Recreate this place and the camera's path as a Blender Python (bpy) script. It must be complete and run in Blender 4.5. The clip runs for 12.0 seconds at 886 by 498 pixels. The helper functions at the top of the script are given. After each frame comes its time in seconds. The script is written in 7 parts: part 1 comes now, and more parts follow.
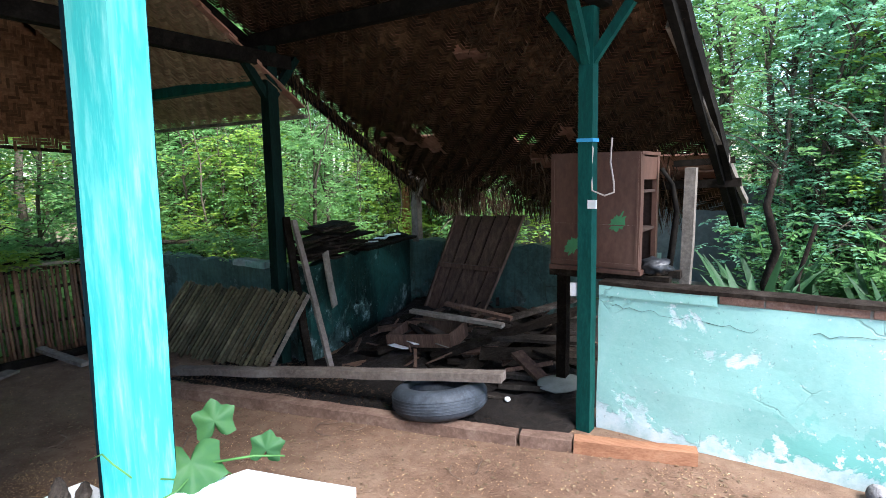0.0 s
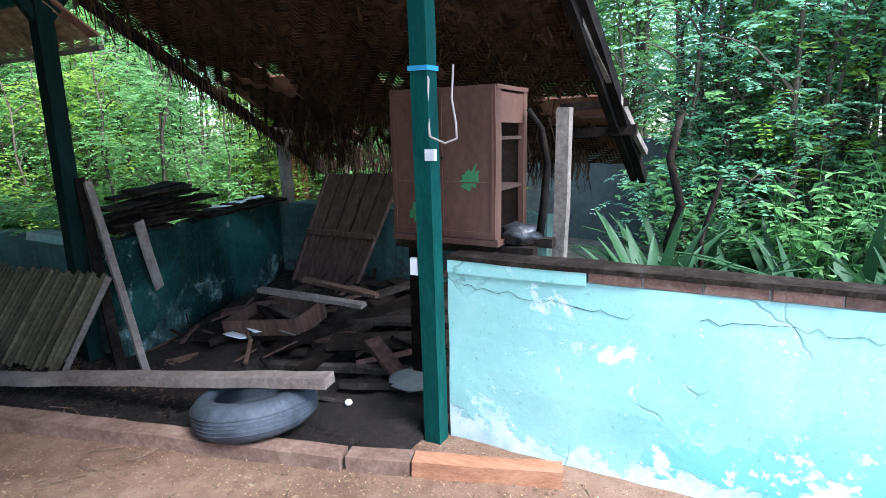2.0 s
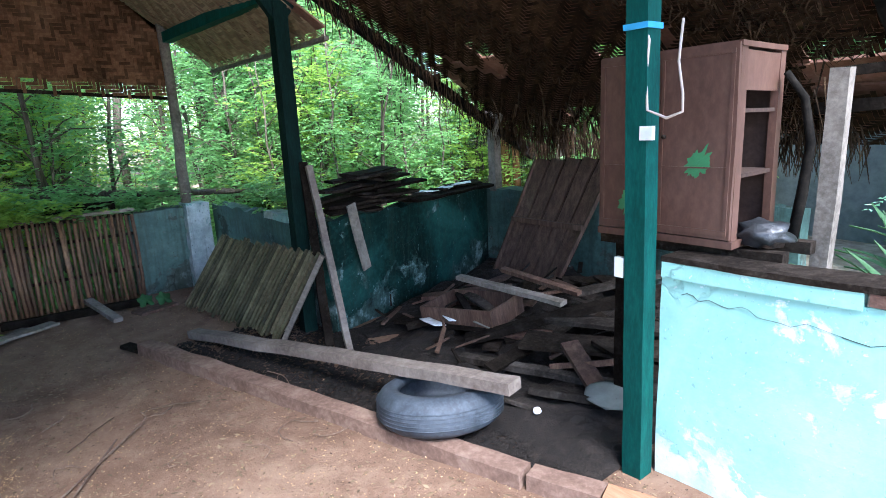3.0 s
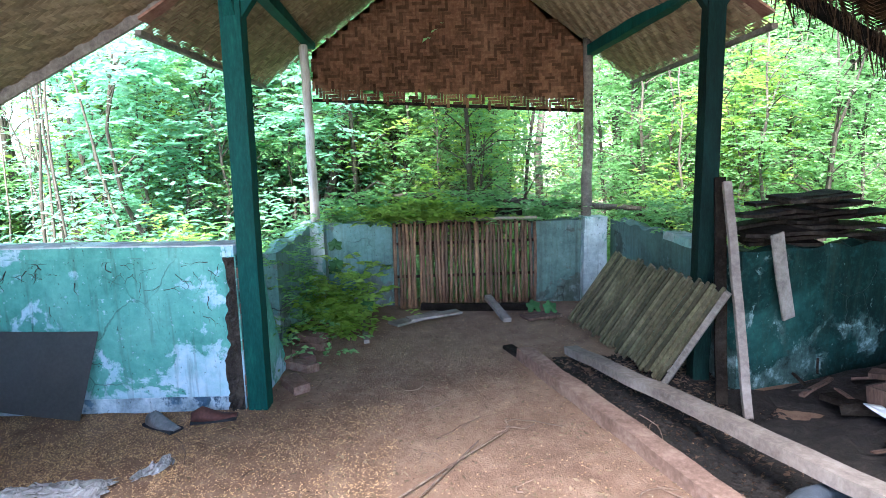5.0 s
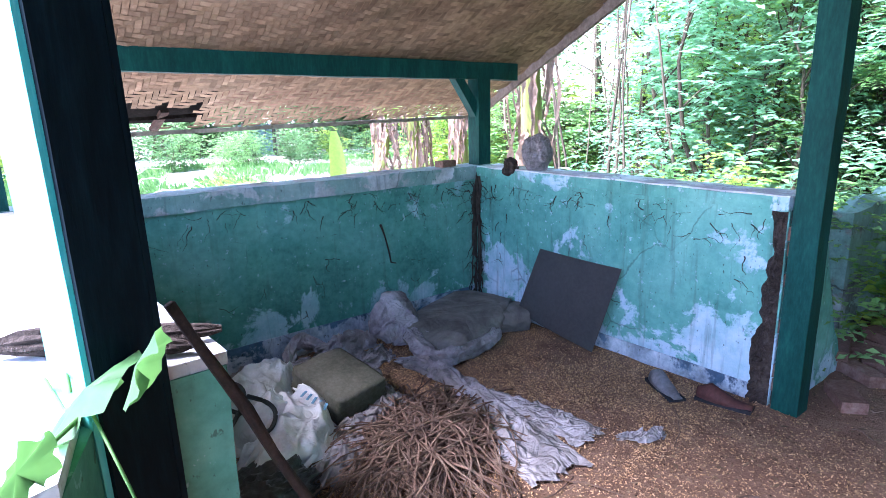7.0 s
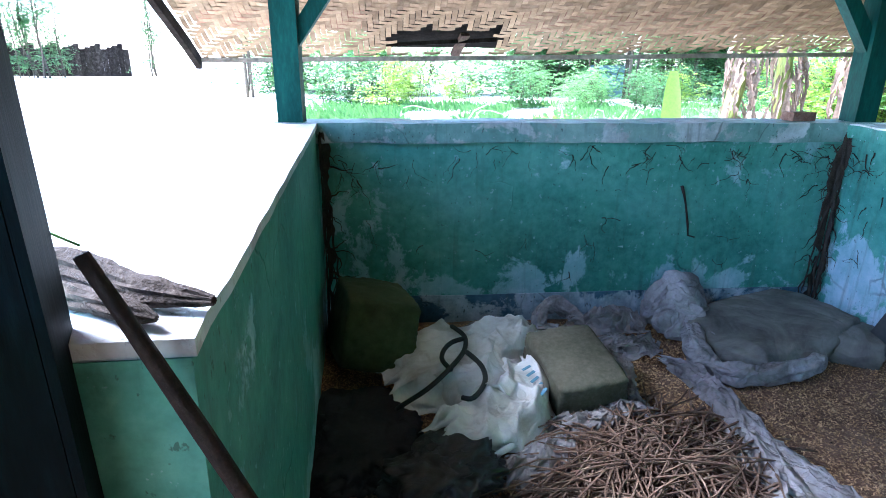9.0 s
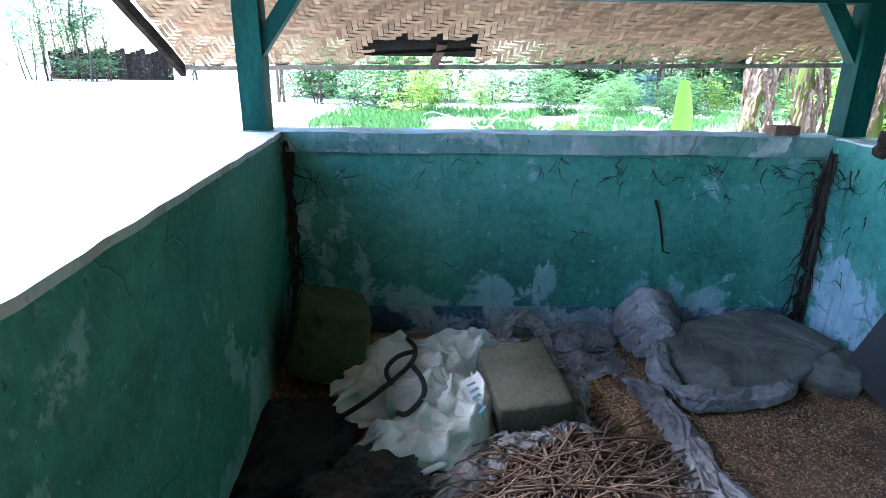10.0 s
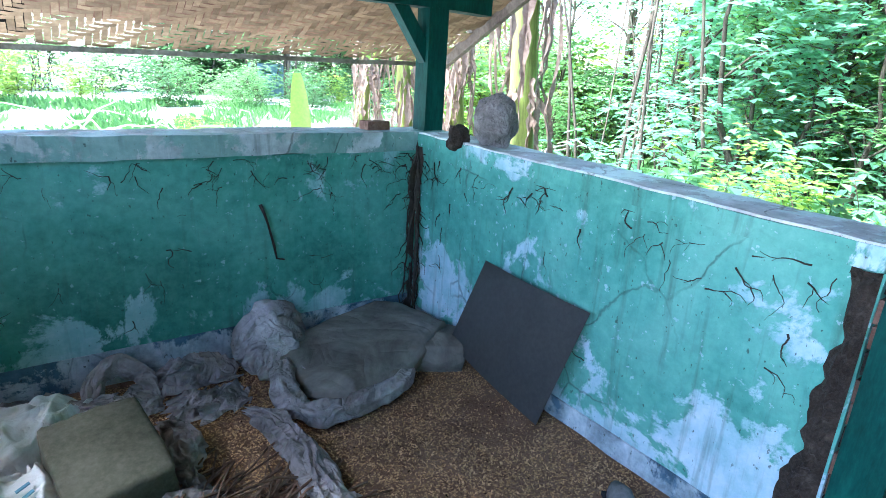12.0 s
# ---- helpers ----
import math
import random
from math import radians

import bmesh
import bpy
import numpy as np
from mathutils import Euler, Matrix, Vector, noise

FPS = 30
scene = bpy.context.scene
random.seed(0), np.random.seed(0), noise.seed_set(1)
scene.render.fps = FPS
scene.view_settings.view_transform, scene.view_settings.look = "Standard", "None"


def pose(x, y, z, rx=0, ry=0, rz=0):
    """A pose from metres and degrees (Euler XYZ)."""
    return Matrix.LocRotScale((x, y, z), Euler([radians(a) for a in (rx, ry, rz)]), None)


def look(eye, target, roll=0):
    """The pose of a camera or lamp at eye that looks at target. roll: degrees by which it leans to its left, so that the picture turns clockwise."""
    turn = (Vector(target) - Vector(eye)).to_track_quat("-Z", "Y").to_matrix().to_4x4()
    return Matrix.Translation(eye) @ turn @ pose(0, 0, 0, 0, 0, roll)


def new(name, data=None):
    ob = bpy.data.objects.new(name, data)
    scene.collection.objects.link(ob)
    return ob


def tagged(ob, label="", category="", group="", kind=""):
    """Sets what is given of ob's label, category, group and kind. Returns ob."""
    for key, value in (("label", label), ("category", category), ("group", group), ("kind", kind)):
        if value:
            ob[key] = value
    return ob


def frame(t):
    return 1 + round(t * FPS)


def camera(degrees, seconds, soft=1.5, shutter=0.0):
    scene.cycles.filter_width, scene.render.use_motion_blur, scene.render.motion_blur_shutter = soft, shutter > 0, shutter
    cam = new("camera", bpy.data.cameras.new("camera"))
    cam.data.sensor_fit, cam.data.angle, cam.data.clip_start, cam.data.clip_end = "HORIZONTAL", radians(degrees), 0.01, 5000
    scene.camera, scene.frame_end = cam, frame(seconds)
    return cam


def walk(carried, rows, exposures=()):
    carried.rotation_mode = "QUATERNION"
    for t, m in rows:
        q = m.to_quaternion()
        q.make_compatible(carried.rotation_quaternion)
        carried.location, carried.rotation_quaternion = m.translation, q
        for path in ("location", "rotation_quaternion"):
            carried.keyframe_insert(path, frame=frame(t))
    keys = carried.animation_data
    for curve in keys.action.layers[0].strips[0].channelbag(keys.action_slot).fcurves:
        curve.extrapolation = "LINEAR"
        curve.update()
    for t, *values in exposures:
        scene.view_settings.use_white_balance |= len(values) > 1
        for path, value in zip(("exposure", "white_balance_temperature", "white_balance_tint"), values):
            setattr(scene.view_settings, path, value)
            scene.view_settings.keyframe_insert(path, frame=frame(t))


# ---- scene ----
cam = camera(75.1, 12.0, 0.9)
PATH = [
    (0, (3.671, 1.614, 1.622), (2.521, 3.228, 1.356), -0.9),
    (0.5, (3.701, 1.837, 1.585), (2.594, 3.476, 1.29), -1.7),
    (1, (3.755, 2.077, 1.585), (2.624, 3.69, 1.237), -2.2),
    (1.5, (3.793, 2.305, 1.536), (2.782, 3.977, 1.113), -1.3),
    (2, (3.735, 2.646, 1.531), (2.772, 4.351, 1.123), -1.2),
    (2.5, (3.671, 2.815, 1.498), (2.383, 4.282, 1.062), -3.7),
    (2.7, (3.647, 2.874, 1.495), (2.248, 4.235, 1.057), -3.4),
    (4.3, (3.303, 3.078, 1.398), (1.42, 3.682, 1.098), -1.6),
    (4.5, (3.268, 3.086, 1.387), (1.34, 3.529, 1.094), -1.6),
    (5, (3.186, 3.128, 1.403), (1.209, 3.143, 1.099), -1.4),
    (5.5, (3.079, 3.187, 1.39), (1.152, 2.761, 1.063), -0.9),
    (6, (2.975, 3.137, 1.366), (1.215, 2.26, 1.0), -0.8),
    (6.5, (2.777, 3.019, 1.356), (1.284, 1.756, 0.937), -0.7),
    (7, (2.639, 2.969, 1.338), (1.437, 1.437, 0.882), -1.4),
    (7.2, (2.57, 2.977, 1.339), (1.488, 1.359, 0.875), -1.1),
    (8.8, (2.198, 2.685, 1.27), (1.926, 0.799, 0.662), 0.8),
    (9, (2.18, 2.653, 1.262), (2.021, 0.759, 0.637), 0.5),
    (9.5, (2.069, 2.641, 1.263), (2.17, 0.726, 0.694), 1.0),
    (10, (1.854, 2.636, 1.283), (1.811, 0.731, 0.674), 0.8),
    (10.5, (1.729, 2.633, 1.271), (1.308, 0.779, 0.651), -0.5),
    (11, (1.672, 2.564, 1.27), (0.996, 0.788, 0.645), 4.1),
    (11.5, (1.61, 2.457, 1.291), (0.643, 0.809, 0.699), 5.0),
    (12, (1.566, 2.412, 1.288), (0.444, 0.867, 0.693), 3.5),
]
EXPOSURES = [(0, 1.9, 6000, 12), (1, 1.95, 5800, 12), (1.5, 2.0, 5600, 12), (2.5, 2.3, 5500, 12), (4.5, 3.35, 5700, 14), (5.5, 3.45, 5700, 19), (6, 3.5, 5600, 27), (6.5, 3.4, 5700, 31), (7, 3.35, 5600, 34), (9, 3.4, 5300, 18), (9.7, 3.25, 5300, 17), (10.5, 2.95, 5500, 17), (11.2, 3.3, 5500, 16), (12, 3.4, 5500, 13)]
walk(cam, [(t, look(eye, target, roll)) for t, eye, target, roll in PATH], EXPOSURES)

# ---- world and sun: bright hazy daylight, strongest from the open yard ----
SUN_ELEV, SUN_AZ = 52.0, 106.0
world = bpy.data.worlds.new("world")
scene.world = world
world.use_nodes = True
wn = world.node_tree.nodes
sky = wn.new("ShaderNodeTexSky")
sky.sky_type, sky.sun_disc = "NISHITA", False
sky.sun_elevation, sky.sun_rotation = radians(SUN_ELEV), radians(SUN_AZ)
sky.air_density, sky.dust_density = 1.0, 1.0
wn["Background"].inputs["Strength"].default_value = 0.15
world.node_tree.links.new(sky.outputs[0], wn["Background"].inputs["Color"])
sun = new("sun", bpy.data.lights.new("sun", "SUN"))
sun.data.energy, sun.data.angle, sun.data.color = 3.6, radians(30), (1.0, 0.97, 0.92)
az, el = radians(SUN_AZ), radians(SUN_ELEV)
sun_way = Vector((math.sin(az) * math.cos(el), math.cos(az) * math.cos(el), math.sin(el)))
sun.matrix_world = look(sun_way * 40, (0, 0, 0))


# ---- materials ----
class Nodes:
    """Small shorthand for a node tree."""

    def __init__(self, name):
        self.m = bpy.data.materials.new(name)
        self.m.use_nodes = True
        self.t = self.m.node_tree
        self.b = self.t.nodes["Principled BSDF"]
        self.co = self.t.nodes.new("ShaderNodeTexCoord").outputs["Object"]

    def add(self, kind, **sockets):
        n = self.t.nodes.new("ShaderNode" + kind)
        for k, v in sockets.items():
            self.put(n.inputs[k.replace("_", " ")], v)
        return n

    def put(self, socket, v):
        if isinstance(v, bpy.types.NodeSocket):
            self.t.links.new(v, socket)
        else:
            socket.default_value = v

    def mapped(self, scale=(1, 1, 1), rot=(0, 0, 0)):
        n = self.add("Mapping", Vector=self.co)
        n.inputs["Scale"].default_value = scale
        n.inputs["Rotation"].default_value = rot
        return n.outputs[0]

    def noise(self, scale, detail=6, rough=0.6, vec=None, distort=0.0):
        n = self.add("TexNoise", Vector=vec or self.co, Scale=scale, Detail=detail, Roughness=rough, Distortion=distort)
        return n.outputs["Fac"]

    def ramp(self, fac, stops):
        n = self.add("ValToRGB", Fac=fac)
        e = n.color_ramp.elements
        while len(e) < len(stops):
            e.new(0.5)
        for k, (p, c) in enumerate(stops):
            e[k].position, e[k].color = p, (*c, 1) if len(c) == 3 else c
        return n.outputs["Color"]

    def step(self, fac, lo, hi):
        n = self.add("MapRange", Value=fac)
        n.inputs["From Min"].default_value, n.inputs["From Max"].default_value = lo, hi
        return n.outputs[0]

    def mix(self, fac, a, b, blend="MIX"):
        n = self.t.nodes.new("ShaderNodeMix")
        n.data_type, n.blend_type = "RGBA", blend
        for s, v in ((n.inputs[0], fac), (n.inputs[6], a), (n.inputs[7], b)):
            self.put(s, (*v, 1) if isinstance(v, tuple) and len(v) == 3 else v)
        return n.outputs[2]

    def math(self, op, a, b):
        n = self.t.nodes.new("ShaderNodeMath")
        n.operation = op
        self.put(n.inputs[0], a), self.put(n.inputs[1], b)
        return n.outputs[0]

    def bump(self, height, strength=0.4, dist=0.01):
        n = self.add("Bump", Height=height, Strength=strength, Distance=dist)
        self.put(self.b.inputs["Normal"], n.outputs[0])

    def done(self, colour, rough=0.85, metal=0.0, spec=0.3):
        self.put(self.b.inputs["Base Color"], colour if isinstance(colour, bpy.types.NodeSocket) else (*colour, 1))
        self.put(self.b.inputs["Roughness"], rough)
        self.b.inputs["Metallic"].default_value = metal
        self.b.inputs["Specular IOR Level"].default_value = spec
        return self.m


def mottled(name, dark, mid, light, scale=6.0, rough=0.85, bump=0.4, dist=0.006, stretch=(1, 1, 1), fine=8.0, spec=0.3, tint=0.0):
    """A worn surface: three tones in patches, with a finer grain over them, each object or island a little different."""
    n = Nodes(name)
    v = n.mapped(stretch)
    big, small = n.noise(scale, 5, 0.6, v, 0.4), n.noise(scale * fine, 4, 0.7, v)
    col = n.ramp(big, [(0.28, dark), (0.5, mid), (0.72, light)])
    col = n.mix(0.45, col, n.ramp(small, [(0.3, dark), (0.5, mid), (0.75, light)]))
    if tint:
        r = n.t.nodes.new("ShaderNodeObjectInfo").outputs["Random"]
        g = n.t.nodes.new("ShaderNodeNewGeometry").outputs["Random Per Island"]
        k = n.math("FRACT", n.math("ADD", r, g), 0.0)
        hsv = n.add("HueSaturation", Color=col)
        n.put(hsv.inputs["Value"], n.math("ADD", n.math("MULTIPLY", k, 2 * tint), 1 - tint))
        col = hsv.outputs[0]
    n.bump(n.math("ADD", big, n.math("MULTIPLY", small, 0.6)), bump, dist)
    return n.done(col, rough, 0.0, spec)


def cloth(name, dark, mid, light, fold=9.0, depth=0.03, rough=0.8, spec=0.15):
    """Crumpled cloth: stained in patches, with creases at two sizes and a fine weave."""
    n = Nodes(name)
    big = n.noise(4, 6, 0.65, None, 0.5)
    col = n.ramp(big, [(0.3, dark), (0.5, mid), (0.7, light)])
    col = n.mix(n.math("MULTIPLY", n.step(n.noise(13, 6, 0.7), 0.56, 0.7), 0.5), col, dark)

    def crease(scale):
        return n.math("ABSOLUTE", n.math("SUBTRACT", n.noise(scale, 2, 0.5, None, 1.2), 0.5), 0.0)

    h = n.math("ADD", n.math("MULTIPLY", crease(fold), 3.0), n.math("MULTIPLY", crease(fold * 2.2), 0.5))
    n.bump(n.math("ADD", h, n.math("MULTIPLY", n.noise(240, 2, 0.5), 0.05)), 0.9, depth)
    return n.done(col, rough, 0.0, spec)


def plaster(name, base, deep, pale, under, base_h, seed, crack=0.5, dirt=0.5, grime=(0.55, 0.75), damp=0.2, blister=None, spec=0.25):
    """Old painted render: faded paint, patches fallen to the undercoat (more of them along the damp foot), hair cracks and grime."""
    n = Nodes(name)
    shift = n.add("Mapping", Vector=n.co)
    shift.inputs["Location"].default_value = (seed, seed * 0.7, seed * 0.3)
    v = shift.outputs[0]
    big = n.noise(1.6, 6, 0.62, v, 0.6)
    col = n.ramp(big, [(0.3, deep), (0.5, base), (0.7, pale)])
    col = n.mix(0.35, col, n.ramp(n.noise(26, 5, 0.7, v), [(0.3, deep), (0.52, base), (0.75, pale)]))
    sep = n.add("SeparateXYZ", Vector=n.co)
    low = n.step(sep.outputs["Z"], base_h, 0.0)
    flake = n.noise(3.1, 8, 0.66, v, 0.3)
    gone = n.step(n.math("ADD", flake, n.math("MULTIPLY", low, damp)), 0.60, 0.635)
    bare = n.ramp(n.noise(7, 6, 0.7, v), [(0.3, under[0]), (0.52, under[1]), (0.72, under[2])])
    col = n.mix(gone, col, bare)
    chips = n.step(n.noise(34, 3, 0.6, v), 0.66, 0.69)
    col = n.mix(n.math("MULTIPLY", chips, 0.7), col, bare)
    if blister:
        foot = n.math("MULTIPLY", n.step(sep.outputs["Z"], 0.55, 0.1), n.step(sep.outputs["X"], 2.9, 3.5))
        spot = n.math("ADD", n.noise(1.9, 7, 0.6, v, 0.3), n.math("MULTIPLY", foot, 0.30))
        old = n.mix(n.step(n.noise(11, 6, 0.65, v), 0.56, 0.59), blister, under[2])
        rim = n.math("MULTIPLY", n.step(spot, 0.64, 0.655), n.math("SUBTRACT", 1.0, gone))
        col = n.mix(n.math("MULTIPLY", rim, foot), col, old)
    streak = n.noise(4, 5, 0.6, n.mapped((6, 6, 0.5)), 0.2)
    col = n.mix(n.math("MULTIPLY", n.step(streak, *grime), dirt), col, (0.035, 0.05, 0.035))
    specks = n.step(n.noise(46, 3, 0.6, n.mapped((1.3, 1.3, 0.8))), 0.655, 0.70)
    col = n.mix(n.math("MULTIPLY", specks, min(1.0, dirt + 0.25)), col, (0.02, 0.03, 0.025))
    cell = n.t.nodes.new("ShaderNodeTexVoronoi")
    cell.feature = "DISTANCE_TO_EDGE"
    warp = n.mix(0.18, v, n.add("TexNoise", Vector=v, Scale=3.0, Detail=6.0).outputs["Color"])
    n.put(cell.inputs["Vector"], warp)
    cell.inputs["Scale"].default_value = 2.6
    line = n.step(cell.outputs["Distance"], 0.011, 0.003)
    line = n.math("MULTIPLY", line, n.step(n.noise(1.3, 3, 0.5, v), 0.5, 0.58))
    col = n.mix(n.math("MULTIPLY", line, crack), col, (0.015, 0.018, 0.015))
    h = n.math("SUBTRACT", n.math("ADD", n.math("MULTIPLY", n.noise(60, 4, 0.6, v), 0.25), n.math("MULTIPLY", big, 0.5)), n.math("ADD", n.math("MULTIPLY", gone, 0.5), line))
    n.bump(h, 0.5, 0.006)
    return n.done(col, n.step(gone, -1.2, 1.3), 0.0, spec)


def leafy(name, dark, mid, light, rough=0.5, glow=0.35):
    """Leaves: each a shade of its own, letting some light through."""
    n = Nodes(name)
    g = n.t.nodes.new("ShaderNodeNewGeometry").outputs["Random Per Island"]
    r = n.t.nodes.new("ShaderNodeObjectInfo").outputs["Random"]
    k = n.math("ADD", n.math("MULTIPLY", g, 0.75), n.math("MULTIPLY", r, 0.25))
    col = n.ramp(k, [(0.05, dark), (0.5, mid), (0.95, light)])
    col = n.mix(0.25, col, n.ramp(n.noise(40, 3), [(0.3, dark), (0.7, light)]))
    m = n.done(col, rough, 0.0, 0.35)
    tr = n.add("BsdfTranslucent", Color=n.mix(0.5, col, light))
    sh = n.t.nodes.new("ShaderNodeMixShader")
    sh.inputs[0].default_value = glow
    n.t.links.new(n.b.outputs[0], sh.inputs[1]), n.t.links.new(tr.outputs[0], sh.inputs[2])
    n.t.links.new(sh.outputs[0], n.t.nodes["Material Output"].inputs["Surface"])
    return m


def plain(name, colour, rough=0.6, metal=0.0, spec=0.4, bump=0.15):
    n = Nodes(name)
    a = n.noise(9, 5, 0.6)
    c2 = tuple(v * 0.72 for v in colour)
    n.bump(n.noise(70, 3, 0.6), bump, 0.003)
    return n.done(n.mix(n.step(a, 0.35, 0.7), colour, c2), rough, metal, spec)


M_wall_in = plaster("old_green_paint", (0.095, 0.32, 0.265), (0.028, 0.15, 0.125), (0.20, 0.46, 0.39), ((0.20, 0.40, 0.44), (0.36, 0.52, 0.60), (0.52, 0.62, 0.70)), 0.55, 3.1, 0.4, 0.45, (0.54, 0.72))
M_wall_south = plaster("mouldy_sea_green_paint", (0.075, 0.29, 0.225), (0.018, 0.105, 0.085), (0.17, 0.43, 0.36), ((0.16, 0.36, 0.36), (0.26, 0.46, 0.48), (0.42, 0.58, 0.62)), 0.40, 12.7, 0.3, 0.36, (0.55, 0.76), 0.20)
M_wall_front = plaster("faded_turquoise_paint", (0.29, 0.53, 0.48), (0.215, 0.455, 0.41), (0.39, 0.60, 0.56), ((0.30, 0.48, 0.45), (0.55, 0.66, 0.66), (0.72, 0.76, 0.76)), 0.30, 8.4, 0.3, 0.05, (0.6, 0.8), 0.22, (0.17, 0.46, 0.40))
# The side room's deep shade is put into this mouldy paint's colours.
M_wall_dark = plaster("mouldy_shaded_green_paint", (0.007, 0.022, 0.019), (0.002, 0.003, 0.003), (0.03, 0.11, 0.095), ((0.008, 0.010, 0.009), (0.05, 0.09, 0.08), (0.34, 0.44, 0.43)), 0.5, 5.7, 0.4, 0.3, (0.5, 0.7), 0.16, None, 0.06)
M_wall_moss = plaster("mossy_render", (0.07, 0.13, 0.115), (0.015, 0.025, 0.02), (0.16, 0.25, 0.23), ((0.03, 0.04, 0.03), (0.08, 0.10, 0.085), (0.28, 0.34, 0.34)), 0.4, 9.1, 0.6, 0.5, (0.48, 0.66))
M_wall_grey = plaster("weathered_render", (0.13, 0.25, 0.23), (0.045, 0.09, 0.08), (0.26, 0.40, 0.38), ((0.05, 0.06, 0.055), (0.14, 0.17, 0.16), (0.34, 0.42, 0.44)), 0.4, 1.9, 0.7, 0.45, (0.5, 0.7))
M_cap = plaster("whitewashed_cap", (0.58, 0.66, 0.68), (0.40, 0.50, 0.52), (0.74, 0.78, 0.80), ((0.30, 0.32, 0.33), (0.48, 0.50, 0.52), (0.66, 0.68, 0.70)), 2.0, 6.3, 0.5, 0.25)
M_cap_green = plaster("green_cap_paint", (0.15, 0.29, 0.26), (0.06, 0.13, 0.115), (0.31, 0.45, 0.43), ((0.2, 0.24, 0.24), (0.36, 0.42, 0.42), (0.55, 0.62, 0.64)), 2.0, 2.3, 0.4, 0.45)
M_green = mottled("green_post_paint", (0.001, 0.022, 0.018), (0.002, 0.045, 0.037), (0.008, 0.085, 0.07), 7, 0.7, 0.3, 0.004, (2, 2, 0.5), 7, 0.15)
M_turq = mottled("turquoise_post_paint", (0.02, 0.27, 0.265), (0.05, 0.39, 0.37), (0.34, 0.64, 0.60), 4, 0.4, 0.3, 0.004, (3, 3, 0.35), 6, 0.4)
M_blacktimber = mottled("sooty_timber", (0.003, 0.003, 0.003), (0.008, 0.007, 0.006), (0.025, 0.021, 0.017), 7, 0.9, 0.6, 0.008, (1, 1, 1), 6, 0.04)
M_darkpost = mottled("soot_darkened_green_paint", (0.002, 0.004, 0.0035), (0.003, 0.012, 0.010), (0.008, 0.03, 0.025), 7, 0.8, 0.5, 0.006, (2, 2, 0.5), 7, 0.1)
M_wood = mottled("old_grey_wood", (0.06, 0.05, 0.042), (0.17, 0.145, 0.12), (0.33, 0.29, 0.25), 5, 0.85, 0.7, 0.006, (1, 1, 1), 7, 0.2, 0.25)
M_beam = mottled("weathered_beam_wood", (0.07, 0.055, 0.046), (0.155, 0.125, 0.106), (0.28, 0.24, 0.21), 4, 0.85, 0.7, 0.006, (1, 1, 1), 8, 0.15)
M_beam_red = mottled("reddish_weathered_beam", (0.07, 0.042, 0.03), (0.16, 0.10, 0.075), (0.30, 0.215, 0.165), 4, 0.9, 0.8, 0.008, (1, 1, 1), 8, 0.1)
M_wood_orange = mottled("fresh_plank_wood", (0.13, 0.055, 0.028), (0.27, 0.125, 0.068), (0.38, 0.21, 0.125), 5, 0.8, 0.5, 0.005, (0.4, 3, 3), 7, 0.2)
M_wood_brown = mottled("brown_door_wood", (0.025, 0.013, 0.009), (0.08, 0.045, 0.031), (0.18, 0.115, 0.085), 6, 0.75, 0.6, 0.005, (4, 4, 0.5), 6, 0.25, 0.25)
M_rubble = mottled("dusty_rubble_wood", (0.006, 0.005, 0.004), (0.022, 0.018, 0.015), (0.09, 0.078, 0.068), 6, 0.9, 0.8, 0.008, (1, 1, 1), 7, 0.06, 0.4)
M_wood_dark = mottled("rotten_dark_wood", (0.004, 0.003, 0.0025), (0.013, 0.0095, 0.007), (0.05, 0.04, 0.032), 8, 0.9, 0.9, 0.01, (1, 1, 1), 6, 0.06, 0.4)
M_bark = mottled("bark", (0.03, 0.026, 0.02), (0.09, 0.075, 0.055), (0.19, 0.165, 0.125), 14, 0.9, 0.9, 0.01, (3, 3, 0.6), 4, 0.1, 0.3)
M_bark_red = mottled("reddish_bark", (0.12, 0.05, 0.02), (0.26, 0.12, 0.05), (0.40, 0.23, 0.12), 10, 0.85, 0.7, 0.01, (3, 3, 0.5), 4, 0.1, 0.2)
M_whitepole = mottled("peeled_pale_pole", (0.16, 0.13, 0.10), (0.42, 0.38, 0.34), (0.62, 0.60, 0.57), 5, 0.75, 0.5, 0.005, (3, 3, 0.4), 6, 0.2)
M_brick = mottled("old_brick", (0.06, 0.035, 0.027), (0.14, 0.08, 0.06), (0.24, 0.17, 0.14), 14, 0.9, 0.7, 0.006, (1, 1, 1), 5, 0.15, 0.3)
M_mortar = mottled("mortar", (0.16, 0.15, 0.13), (0.27, 0.25, 0.22), (0.38, 0.36, 0.32), 16, 0.95, 0.6, 0.005)
M_bamboo_brown = mottled("brown_bamboo", (0.045, 0.020, 0.010), (0.135, 0.066, 0.036), (0.32, 0.19, 0.11), 5, 0.6, 0.4, 0.004, (1, 1, 1), 8, 0.35, 0.5)
M_bamboo_grey = mottled("mossy_grey_bamboo", (0.030, 0.026, 0.013), (0.095, 0.080, 0.044), (0.23, 0.195, 0.12), 4, 0.7, 0.5, 0.005, (1, 1, 1), 8, 0.25, 0.45)
M_weave = mottled("woven_bamboo", (0.13, 0.085, 0.05), (0.25, 0.17, 0.105), (0.40, 0.30, 0.20), 1.3, 0.8, 0.25, 0.002, (1, 1, 1), 22, 0.1, 0.3)
